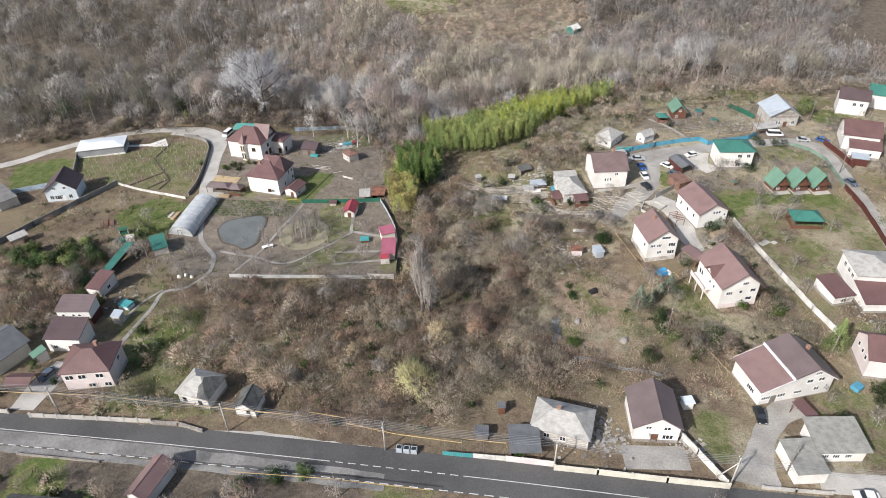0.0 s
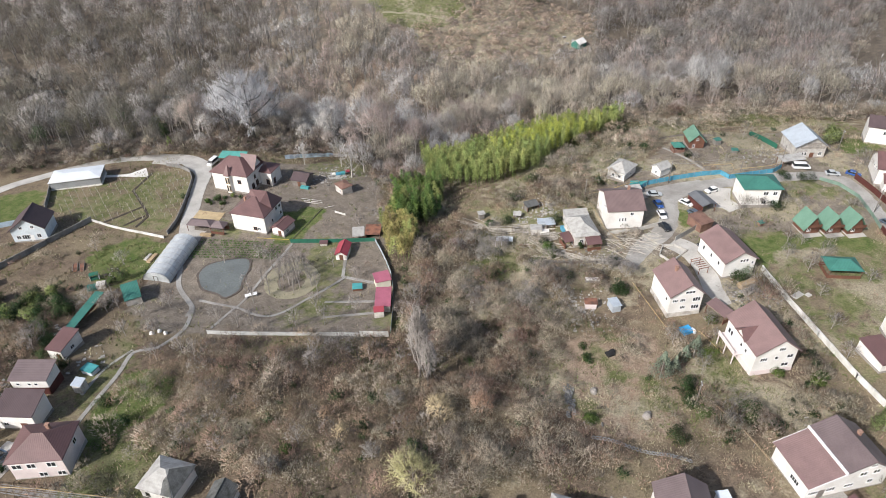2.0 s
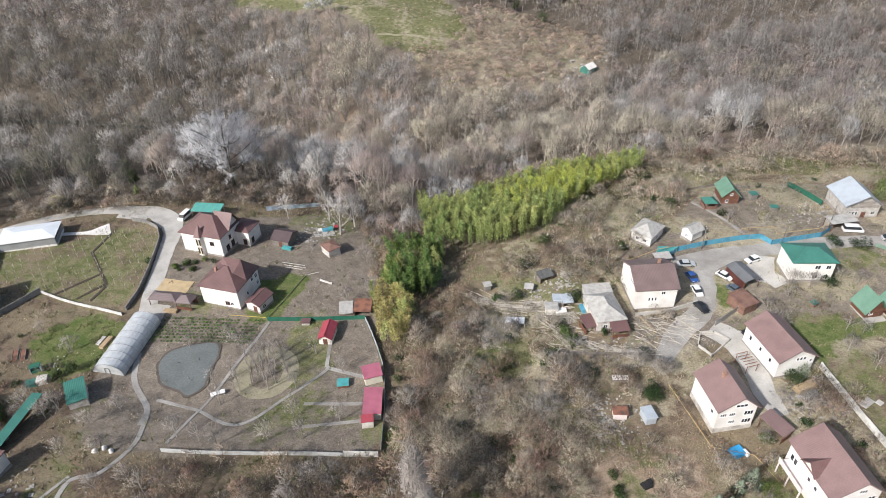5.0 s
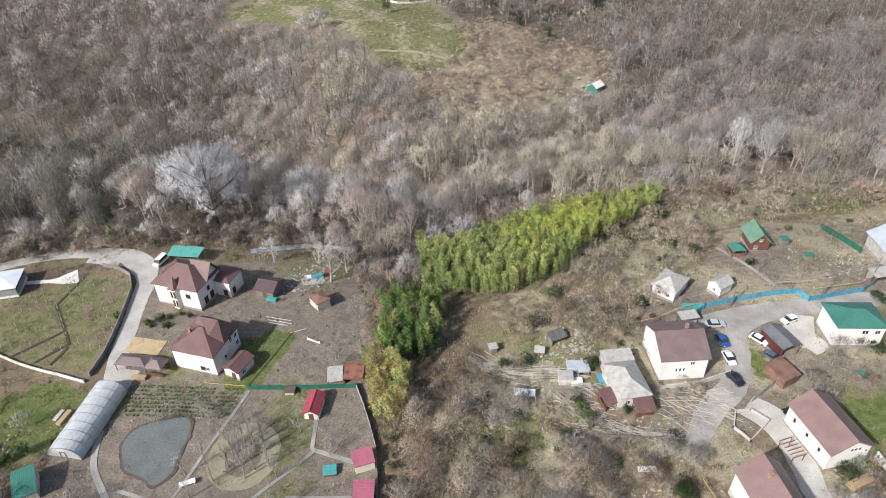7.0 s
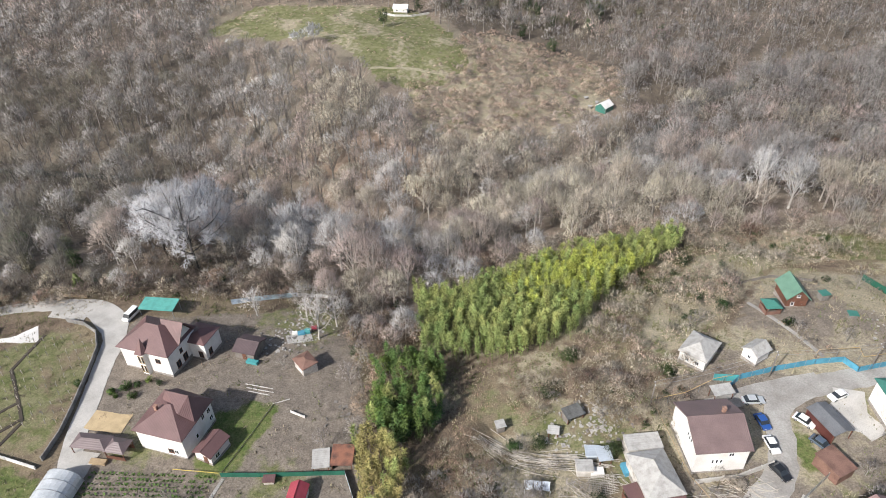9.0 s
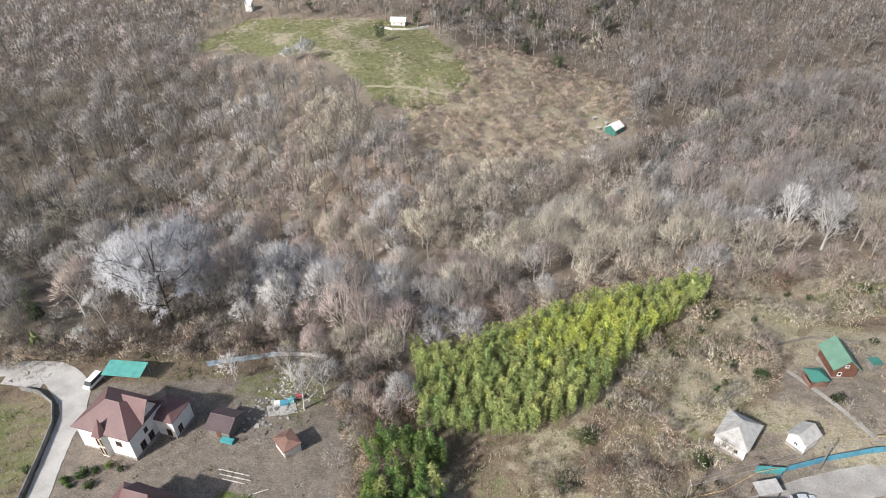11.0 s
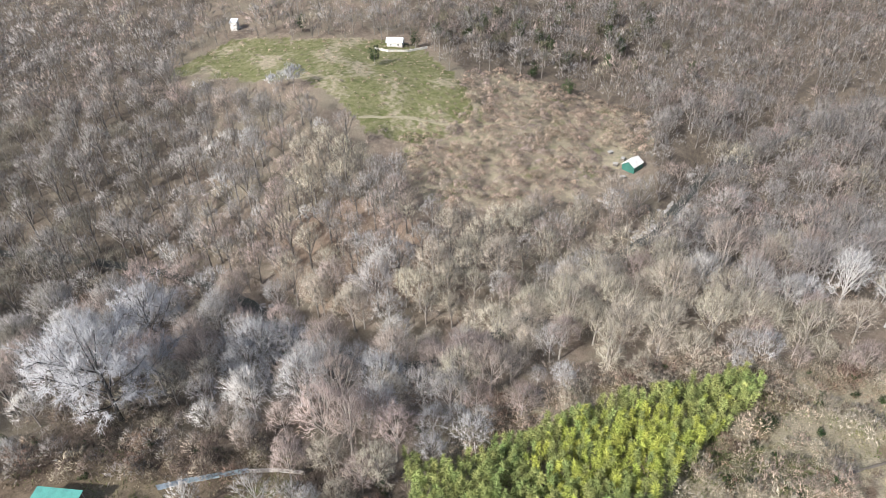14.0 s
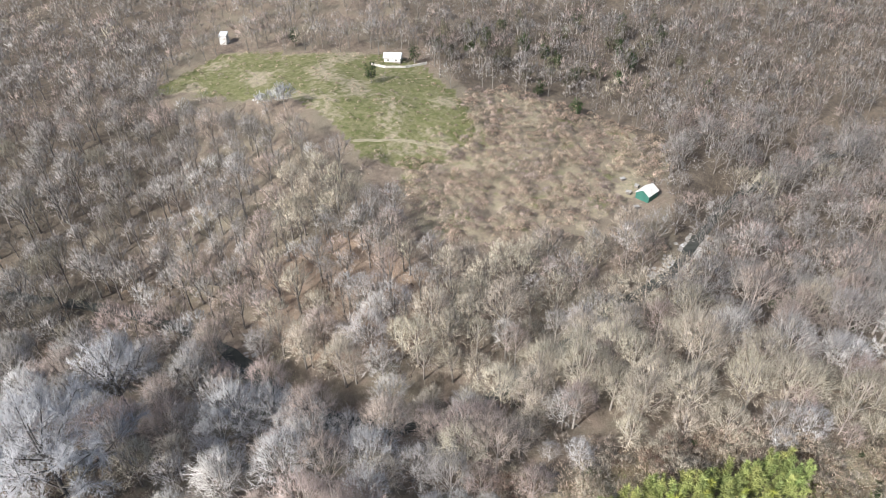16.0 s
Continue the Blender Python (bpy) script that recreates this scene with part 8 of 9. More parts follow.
def forest_tree(x, y):
    z = terrain_z(x, y) - 0.3
    yaw, size = rng.random() * 6.28, rng.uniform(0.62, 1.15)
    lush = rough(x, y, 45) + 0.5 * rough(x + 90, y, 18) + (0.16 if x > 10 and y < 350 else 0.05 if -45 < x < 40 and y < 410 else -0.3 if x < -40 or y > 420 else 0)
    pick = rough(x - 60, y + 30, 22) + rng.normal() * 0.3
    kind = "buds" if lush + rng.normal() * 0.2 > 0.2 else "mauve" if pick > -0.05 else "pale" if pick < -0.5 else "grey"
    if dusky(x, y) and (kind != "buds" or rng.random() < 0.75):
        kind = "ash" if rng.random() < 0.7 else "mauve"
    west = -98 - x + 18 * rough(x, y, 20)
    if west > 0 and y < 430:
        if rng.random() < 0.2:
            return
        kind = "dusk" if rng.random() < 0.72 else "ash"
    hill = inside(x, y, HILL)
    for poly, tall, share in ((MEADOW, 17, 1.0), (CLEARING, 11, 0.95), (RIVER_GAP, 15, 0.3), (RAPIDS, 16, 0.8), (CABIN_PLOT, 13, 1.0)):
        if screens(x, y, tall * size, poly) and rng.random() < share:
            return
    if y < 322 and -122 < x < 137:
        i = int(rng.integers(0, len(TREES_NEAR)))
        if y < forest_edge(x) + 12:
            i, size = 3, size * 0.75
        if len(near_trees) < 290:
            near_trees.append((x, y, z, yaw, size, i, kind))
            return
        wood, twig = TREES_NEAR[i]
    elif y < forest_edge(x) + 14:
        wood, twig = EDGE_TREES[rng.integers(0, 3)]
    elif hill and rng.random() < 0.75:
        wood, twig = SLIM[rng.integers(0, len(SLIM))]
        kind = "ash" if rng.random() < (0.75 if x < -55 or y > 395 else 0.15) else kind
    elif y < 440:
        wood, twig = TREES_MID[rng.integers(0, len(TREES_MID))]
    else:
        wood, twig = TREES_FAR[rng.integers(0, len(TREES_FAR))]
    BARKS.put(wood, x, y, z, yaw, size)
    {"buds": BUDS, "grey": GREY, "pale": PALE, "mauve": MAUVE, "ash": SHADE_TWIGS, "dusk": DUSK}[kind].put(twig, x, y, z, yaw, size)


near_trees = []
y = 150.0
while y < 660:
    step = 7.4 if y < 345 else 7.4 if y < 440 else 9.0 if y < 540 else 13
    x = -max(190.0, min((y - 60) * 0.78, 285.0))
    end = -x
    while x < end:
        px, py = x + rng.uniform(-0.45, 0.45) * step, y + rng.uniform(-0.45, 0.45) * step
        x += step
        if py < forest_edge(px) or river_gap(px, py) < (4.5 if -55 < px < -12 or 78 < px < 106 else 1.5):
            continue
        if inside(px, py, MEADOW) or inside(px, py, CLEARING) or inside(px, py, BAMBOO):
            continue
        if math.hypot(px - 92, py - 388) < 11 or math.hypot(px + 4, py - 500) < 10 or math.hypot(px + 98, py - 526) < 7 or math.hypot(px - 85, py - 372) < 7:
            continue
        if not free(px, py, 3) or math.hypot(px + 68, py - 254) < 15 or math.hypot(px + 78, py - 266) < 10 or math.hypot(px + 76, py - 296) < 9 or math.hypot(px - 121, py - 272) < 10 or math.hypot(px - 118, py - 287) < 9:
            continue
        forest_tree(px, py)
    y += step

for x, y, z, yaw, size, i, kind in near_trees:
    mat = {"buds": M_BUD, "grey": M_TWIG, "pale": M_PALETWIG, "mauve": M_MAUVE, "ash": M_SHADED_TWIG, "dusk": M_DUSK}[kind]
    key = (i, kind)
    if key not in tree_meshes:
        wood, twig = TREES_NEAR[i]
        tree_meshes[key] = (tree_meshes[(i, "wood")] if (i, "wood") in tree_meshes else array_mesh("trunk", *wood, M_BARK), array_mesh("crown", twig[0], twig[1], mat, np.zeros(len(twig[0])), twig[2]))
        tree_meshes[(i, "wood")] = tree_meshes[key][0]
    w_, c_ = tree_meshes[key]
    label = {"buds": "leafless forest tree with tan budding twigs", "grey": "leafless forest tree with grey-brown twigs", "pale": "leafless forest tree with pale silvery twigs", "mauve": "leafless forest tree with mauve-brown twigs", "ash": "leafless forest tree with grey twigs darkened for shade", "dusk": "forest tree with dark olive twigs toned for shade"}[kind]
    plant_thing("tree", label, w_, c_, mat, pose(x, y, z, 0, 0, math.degrees(yaw)) @ Matrix.Scale(size, 4), "trees of the wood")

# undergrowth: on the rough slope above the road, in the ravine, under and before the wood
def shrub(x, y, zone):
    z = terrain_z(x, y) - 0.1
    yaw, size = rng.random() * 6.28, rng.uniform(0.6, 1.3)
    big = rough(x + 70, y, 11) + rng.normal() * 0.25
    w_, t_ = BUSHES[4 if big > 0.45 else 2 if big > 0.15 else 0 if big > -0.15 else 1 if big > -0.45 else 3]
    if y < 200:
        w_, t_ = THICK_BUSHES[4 if big > 0.42 else 2 if big > 0.12 else 0 if big > -0.15 else 1 if big > -0.45 else 3]
    r = 0.5 + 0.8 * rough(x, y, 13) + 0.26 * rng.normal()
    if x > 2 and 84 < y < 178:
        r += 0.26
    bag = GREYS if r < 0.14 else BROWN if r < 0.34 else REDS if r < 0.68 else TANS
    if x > 8 and 140 < y < 270:
        bag = (BROWN if r < 0.25 else REDS if r < 0.5 else TANS if r < 0.78 else GREYS) if y < 200 else (REDS if r < 0.25 else TANS if r < 0.6 else HAZEL if r < 0.85 else GREYS)
    if x > 30 and 195 < y < 300:
        bag = REDS if r < 0.12 else TANS if r < 0.42 else BUDS if r < 0.7 else HAZEL
    if 225 < y < 360 and x <= 8:
        bag = BROWN if r < 0.4 else TANS if r < 0.65 else GREYS if r < 0.9 else REDS
    if y > 340:
        w_, t_ = FAR_BUSHES[rng.integers(0, 3)]
    if y > 360:
        bag, size = (HAZEL if r < 0.75 else MAUVE), size * (0.45 if inside(x, y, MEADOW) else 0.95)
    if rng.random() < zone:
        SHRUB_GREEN.put(LEAFY[rng.integers(0, 2)], x, y, z - 0.2, yaw, size * 0.7)
        return
    bag.put(t_, x, y, z, yaw, size)


ROUGH_SLOPE = [(-66, 89), (-62, 118), (-54, 134), (-10, 131), (-7, 150), (-9, 162), (-1, 172), (4, 182), (16, 194), (32, 200), (48, 206), (36, 182), (26, 180), (20, 165), (34, 158), (44, 150), (42, 138), (30, 128), (24, 116), (30, 102), (38, 90), (14, 84), (10, 77), (-8, 77.5), (-28, 81), (-33, 92), (-52, 97)]
MID_SLOPE = [(-6, 100), (10, 88), (28, 98), (23, 116), (33, 128), (45, 140), (46, 151), (34, 158), (20, 165), (8, 172), (-3, 150), (-8, 130)]
BELT_RIGHT = [(52, 96), (52, 108), (62, 106), (82, 108), (84, 97), (64, 97)]
for poly, step, green in ((ROUGH_SLOPE, 2.6, 0.07), (MID_SLOPE, 2.6, 0.05), (BELT_RIGHT, 2.0, 0.25), ([(-118, 100), (-118, 142), (-94, 142), (-90, 124), (-92, 110)], 2.3, 0.25), ([(-68, 86.5), (-66, 92), (-54, 90), (-44, 84), (-56, 85)], 2.2, 0.2), (SCRUB_RIGHT, 2.9, 0.04), ([(-112, 58), (-112, 82), (-60, 69.5), (-22, 63), (-6, 58), (-6, 52), (-60, 52)], 2.6, 0.3), (CLEARING, 3.1, 0.0), (MEADOW, 5.0, 0.0), (OPEN_FIELD, 5.5, 0.1),
                          ([(-100, 130), (-100, 165), (-80, 150), (-86, 128)], 3.0, 0.4), ([(-14, 186), (-20, 238), (-4, 245), (-3, 200)], 2.4, 0.05), ([(24, 162), (26, 182), (44, 205), (62, 196), (50, 186), (48, 170), (52, 156), (40, 152)], 2.7, 0.12), ([(72, 136), (82, 150), (86, 140), (84, 112), (78, 110)], 2.6, 0.15)):
    xs_, ys_ = [p[0] for p in poly], [p[1] for p in poly]
    y = min(ys_)
    while y < max(ys_):
        x = min(xs_)
        while x < max(xs_):
            px, py = x + rng.uniform(-0.5, 0.5) * step, y + rng.uniform(-0.5, 0.5) * step
            x += step
            if inside(px, py, poly) and free(px, py, -1.0) and rough(px, py, 9) > -0.38:
                shrub(px, py, green)
        y += step
# bare bushes scattered round the gardens
for _ in range(900):
    px, py = rng.uniform(-125, 150), rng.uniform(90, 232)
    if free(px, py, -0.5) and not inside(px, py, GRASS_RIGHT) and not inside(px, py, VINEYARD) and not inside(px, py, LEFTLAWN) and not inside(px, py, YARDS_LEFT) and rough(px, py, 12) > 0.0 and off_lanes(px, py):
        shrub(px, py, 0.12)
# shrubs along the wood's border and between its trees
for _ in range(1150):
    px = rng.uniform(-190, 190)
    py = forest_edge(px) - 4 + rng.random() ** 1.3 * 120
    if river_gap(px, py) > 4 and free(px, py) and not inside(px, py, BAMBOO) and not inside(px, py, STRAW_RIGHT):
        shrub(px, py, 0.02)

for _ in range(1100):
    px = rng.uniform(-150, 190)
    py = forest_edge(px) + rng.uniform(-7, 7)
    if free(px, py) and not inside(px, py, BAMBOO) and off_lanes(px, py) and not inside(px, py, STRAW_RIGHT):
        shrub(px, py, 0.03)

# thicket under the blossom trees
for _ in range(170):
    px, py = -71 + rng.normal() * 10, 259 + rng.normal() * 9
    if py > forest_edge(px) - 1 and free(px, py):
        shrub(px, py, 0.05)

# undergrowth of the far wood
BRUSH = [bare_tree(h, r, 85, 4, 2, 0.2, 0.05, thick=False)[1] for h, r in ((4.5, 3.4), (3.6, 3.0), (5.5, 3.2))]
for _ in range(2100):
    py = rng.uniform(300, 600)
    px = rng.uniform(-1, 1) * min((py - 60) * 0.75, 270)
    if inside(px, py, HILL) and rng.random() < 0.6:
        continue
    if py > forest_edge(px) + 8 and river_gap(px, py) > 5 and not inside(px, py, MEADOW) and not inside(px, py, CLEARING) and math.hypot(px - 90, py - 390) > 9 and math.hypot(px + 6, py - 499) > 9:
        (DUSK if px < -100 and py < 430 else SHADE_TWIGS if dusky(px, py) and rng.random() < 0.7 else TANS if rng.random() < 0.5 else MAUVE).put(BRUSH[rng.integers(0, 3)], px, py, terrain_z(px, py) - 0.1, rng.random() * 6.28, rng.uniform(0.7, 1.3))

# low cover on the open ground: dry straw, short green grass and brown stalks
DRY, TUFTS, STALKS = Woods(), Woods(), Woods()


def clump(n, spread, lo, hi, w):
    a = rng.normal(size=(n, 3)) * np.array([spread, spread, 0.0])
    way = np.stack([rng.normal(size=n) * 0.55, rng.normal(size=n) * 0.55, np.ones(n)], 1)
    return blades(a, way / np.linalg.norm(way, axis=1, keepdims=True), rng.uniform(lo, hi, n), np.full(n, w), np.array([-0.5, -0.6, 0.6]) + rng.normal(size=(n, 3)) * 0.5)


CLUMPS = [clump(8, 0.45, 0.3, 0.8, 0.2), clump(8, 0.6, 0.25, 0.6, 0.2), clump(7, 0.35, 0.5, 1.1, 0.16)]
NO_COVER = (YARDS_LEFT, BAMBOO, VINEYARD, GRASS_RIGHT)
for _ in range(52000):
    px, py = rng.uniform(-125, 152), rng.uniform(86, 262)
    if py < road_mid(px) + 8 or py > forest_edge(px) + 3:
        continue
    thin = 0.12 if any(inside(px, py, q) for q in NO_COVER) else 0.45 if inside(px, py, YARDS_RIGHT) or px < -60 else 0.95
    lush, dry = rough(px + 40, py, 20), rough(px, py, 7)
    if rng.random() > thin * (0.75 + 0.6 * dry) or not free(px, py, -1.2) or not off_lanes(px, py):
        continue
    r = rng.random() * 0.5 + lush
    bag = TUFTS if r > 0.38 or inside(px, py, GREEN_SLOPE) else DRY if r > -0.05 else STALKS if rng.random() < 0.6 else DRY
    bag.put(CLUMPS[rng.integers(0, 3)], px, py, terrain_z(px, py) - 0.05, rng.random() * 6.28, rng.uniform(0.6, 1.4))
STALKS.done("dry_stalks", "brown dry weed stalks on the slope", "weeds", M_REDTWIG)
DRY.done("dry_grass", "tufts of dry straw grass on the slope", "grass", M_DRYGRASS)
TUFTS.done("green_grass", "tufts of fresh green grass on the slope", "grass", M_SPRIG)
GREY.done("wood_twigs", "grey-brown bare twigs of the wood", "forest", M_TWIG)
MAUVE.done("wood_mauve_twigs", "mauve-brown bare twigs of the wood", "forest", M_MAUVE)
DUSK.done("wood_climber_twigs", "dark olive-grey twigs of the wood, toned for shade", "forest", M_DUSK)
SHADE_TWIGS.done("wood_dark_twigs", "grey bare twigs of the wood, darkened for shade", "forest", M_SHADED_TWIG)
BROWN.done("brown_scrub", "dark brown leafless scrub on the slope", "shrubs", M_SCRUB)
BUDS.done("wood_budding_twigs", "tan budding twigs of the wood", "forest", M_BUD)
PALE.done("wood_pale_twigs", "pale silvery twigs of the wood", "forest", M_PALETWIG)
BARKS.done("wood_trunks", "dark trunks and limbs of the wood", "forest", M_TRUNK)
REDS.done("red_brown_scrub", "reddish brown leafless scrub on the slope", "shrubs", M_REDTWIG)
GREYS.done("grey_scrub", "grey-brown leafless scrub round the gardens", "shrubs", M_GREYSCRUB)
HAZEL.done("hazel_scrub", "warm tan leafless bushes on the clearing", "shrubs", M_HAZEL)
TANS.done("tan_scrub", "straw-coloured dry scrub on the slope", "shrubs", M_TANSCRUB)
SHRUB_GREEN.done("green_scrub", "dark evergreen shrubs among the scrub", "shrubs", M_LEAF)

# bamboo grove
GROVE, CULMS, GOLD, THICKET, TAWNY = Woods(), Woods(), Woods(), Woods(), Woods()
PLUMES = [bamboo_plume(h, 170) for h in (8.2, 8.8, 7.8, 9.2, 8.0)]
for poly, step in ((BAMBOO, 1.5), (YELLOWBAMBOO, 1.6), (EVERGREEN, 1.9)):
    xs_, ys_ = [p[0] for p in poly], [p[1] for p in poly]
    y = min(ys_)
    while y < max(ys_):
        x = min(xs_)
        while x < max(xs_):
            px, py = x + rng.uniform(-0.6, 0.6) * step, y + rng.uniform(-0.6, 0.6) * step
            x += step
            if inside(px, py, poly) and rough(px + 11, py, 5) > -0.42:
                w_, t_ = PLUMES[rng.integers(0, 5)]
                yaw, size = rng.random() * 6.28, rng.uniform(0.75, 1.15)
                gold = (poly is YELLOWBAMBOO and rng.random() < 0.8) or (poly is BAMBOO and math.hypot((px - 42) / 20, (py - 236) / 15) + rng.normal() * 0.35 < 0.62)
                (THICKET if poly is EVERGREEN and rng.random() < 0.85 else TAWNY if poly is YELLOWBAMBOO and gold else GOLD if gold else GROVE).put(t_, px, py, terrain_z(px, py), yaw, size)
                CULMS.put(w_, px, py, terrain_z(px, py), yaw, size)
        y += step
GROVE.done("bamboo_grove", "dense yellow-green bamboo grove", "bamboo", M_BAMBOO)
THICKET.done("bamboo_thicket", "deep green bamboo thicket in the ravine", "bamboo", M_DEEPGREEN)
GOLD.done("yellow_bamboo", "yellowing bamboo stand", "bamboo", M_YELLOWBAMBOO)
TAWNY.done("tawny_bamboo", "tawny yellow bamboo stand beside the ravine", "bamboo", material("tawny_bamboo_leaves", (0.37, 0.33, 0.125), 0.75, 0, 0.3, 0.2, 1.0, 0.0, random=0.25, tone=True))
CULMS.done("bamboo_culms", "green-grey bamboo culms", "bamboo", M_FRESH)

# ---- plants that can be told apart ----
def standing_tree(label, x, y, h, r, n, mat, w=0.07, limbs=10, forks=5, low=0.22, narrow=1.0, name="tree", bark=None, lean=(0, 0), sprawl=False, droop=0.0, dome=0.5):
    wood, twig = bare_tree(h, r, n, limbs, forks, w, low, narrow, sprawl=sprawl, droop=droop, dome=dome)
    return plant_thing(name, label, wood, twig, mat, pose(x, y, terrain_z(x, y) - 0.2, lean[0], lean[1], rng.random() * 360), bark=bark)


def leafy_tree(label, x, y, h, r, n, size, mat, shape="round", name="shrub", clumps=16, category="shrub"):
    trunk = tubes(np.array([[[0, 0, -0.3], [0, 0, h * 0.3], [0.1, 0, h * 0.7]]]), np.array([[0.02 * h, 0.016 * h, 0.006 * h]]), 5)
    return plant_thing(name, label, trunk, leaf_crown(h, r, n, size, clumps=clumps, shape=shape), mat, pose(x, y, terrain_z(x, y) - 0.1, 0, 0, rng.random() * 360), category=category)


M_DARKBARK = material("dark_wet_bark", (0.11, 0.1, 0.092), 0.95, 0, 0.3, 0.8, 6)
M_STRAWBUD = material("straw_yellow_budding_twigs", (0.6, 0.5, 0.31), 0.95, 0, 0.2, 0.15, 2, 0.0, random=0.15, tone=True, spec=0.1)
M_RUSTBUD = material("rusty_budding_twigs", (0.52, 0.36, 0.25), 0.95, 0, 0.2, 0.15, 2, 0.0, random=0.15, tone=True, spec=0.1)
M_OLIVE = material("olive_yellow_budding_twigs", (0.5, 0.455, 0.245), 0.95, 0, 0.2, 0.15, 2, 0.0, random=0.25, tone=True, spec=0.1)
M_WHITEBARK = material("white_bark", (0.54, 0.52, 0.49), 0.9, 0, 0.2, 0.8, 6)
M_SILVER = material("silvery_bark", (0.5, 0.47, 0.43), 0.9, 0, 0.25, 0.8, 6)
for x, y, h, r, n in ((-67.5, 258, 30, 16, 16000), (-80, 268, 22, 9.0, 3600), (-76, 299, 26, 9.0, 4200)):
    standing_tree("tall wild tree covered with white blossom", x, y, h, r, n, M_BLOSSOM, 0.072, 13, 9, 0.2, name="blossom_tree", sprawl=True, droop=0.3, dome=0.22, bark=M_DARKBARK)
standing_tree("pale leafless tree on the meadow's edge", -54, 445, 12, 6.5, 800, M_BLOSSOM, 0.22, 9, 6, name="blossom_tree")
standing_tree("pale leafless tree beside the meadow", -63, 448, 9, 5, 600, M_BLOSSOM, 0.22, 9, 6, name="blossom_tree")
for x, y, h, r in ((121, 276, 21, 7.0), (117, 289, 20, 6.0), (165, 285, 15, 5), (152, 262, 12, 4.5)):
    standing_tree("silvery white leafless tree in the wood", x, y, h, r, 3800, M_PALETWIG, 0.065, 14, 10, 0.16, bark=M_WHITEBARK, dome=0.35)
standing_tree("spreading silvery tree beside the bamboo", 13.5, 251, 8, 6, 900, M_PALETWIG, 0.09, 12, 6, 0.1)
for x, y, h, r in ((-26.5, 222.5, 14, 5.5), (-22.5, 228, 13, 5), (-44, 232, 9, 4), (-31, 232, 12, 4.5)):
    standing_tree("tall bare pale-barked tree behind the hut", x, y, h, r, 800, M_TWIG, 0.06, 11, 6, bark=M_SILVER)
standing_tree("tall narrow poplar hung with dry climbers", -3, 119, 22, 3.2, 6500, M_GREYSCRUB, 0.07, 22, 6, 0.06, 0.8, droop=0.5, dome=0.8)
standing_tree("tall narrow poplar overgrown with ivy", -1.4, 116, 16, 2.6, 3000, M_GREYSCRUB, 0.07, 18, 6, 0.06, 0.8, droop=0.4, dome=0.8)
leafy_tree("dark ivy climbing the poplar trunk", -0.6, 117.2, 12, 1.2, 700, 0.3, M_LEAF, name="ivy", clumps=20)
# the clump on the oval and other garden trees
for x, y, h in ((-39, 163, 8), (-36.5, 160, 9), (-35, 157.5, 8), (-40.5, 158.5, 8), (-37.4, 166, 7), (-33.5, 162, 7), (-44, 167, 8), (-46, 151, 7), (-30, 155, 7), (-38, 159, 10), (-36.2, 163.4, 9), (-40.2, 161.6, 9), (-34.6, 165, 8), (-38.6, 165, 9), (-42.6, 155, 8), (-41.4, 164, 8), (-36.4, 155.4, 8), (-32, 158, 7), (-45.4, 160, 7), (-48.6, 157, 7), (-27, 167, 6)):
    standing_tree("slender bare garden tree", x, y, h, 2.0, 230, M_GREYSCRUB, 0.05, 7, 4, 0.35, name="garden_tree")
for x, y, h, r in ((-96, 176.6, 4, 2.2), (-88, 152, 5, 3), (-82, 148, 5, 3), (-67, 150, 5, 2.6), (-21, 186, 6, 2.6), (-17, 205, 7, 3), (-14, 188, 7, 3), (-33, 210, 4, 1.8), (96, 160, 4.5, 2.2), (95.6, 147.6, 5.5, 3), (83.6, 136, 4, 2), (91, 127, 5, 2.6), (108, 142, 4.5, 2.4), (94, 138, 4, 2), (89.5, 117.5, 5, 2.6), (81, 168, 4, 2.2), (88, 172, 4.5, 2.8), (103, 177, 4, 2.4), (47.6, 209, 6, 2.6), (79.8, 227, 6, 3.2), (109, 221, 6, 3.2), (95, 201, 4, 2), (63, 210, 5, 2.4), (-112, 118, 6, 3.2), (-104, 122, 6, 3.2), (-98, 112, 5, 2.6), (-92, 132, 6, 3.2), (-88, 122, 5, 2.6), (-44, 63, 6, 2.8), (-35, 66, 6, 3), (-47, 72, 5, 2.2), (-18, 66, 5, 2.2), (46, 61, 6, 2.4), (-58, 170, 5, 2.2), (-26, 100, 5, 2.6), (-40, 98, 5, 2.6), (78, 84, 4, 2.2), (84, 78, 5, 2.6), (98, 103, 5, 2.6), (58, 117, 4, 3), (64, 126, 3, 2), (72, 140, 4, 3), (86, 205, 4, 2), (66, 212, 5, 2.4)):
    standing_tree("small bare fruit tree with grey twigs", x, y, h, r, int(150 * r), M_GREYSCRUB, 0.055, 8, 5, 0.2, name="fruit_tree")
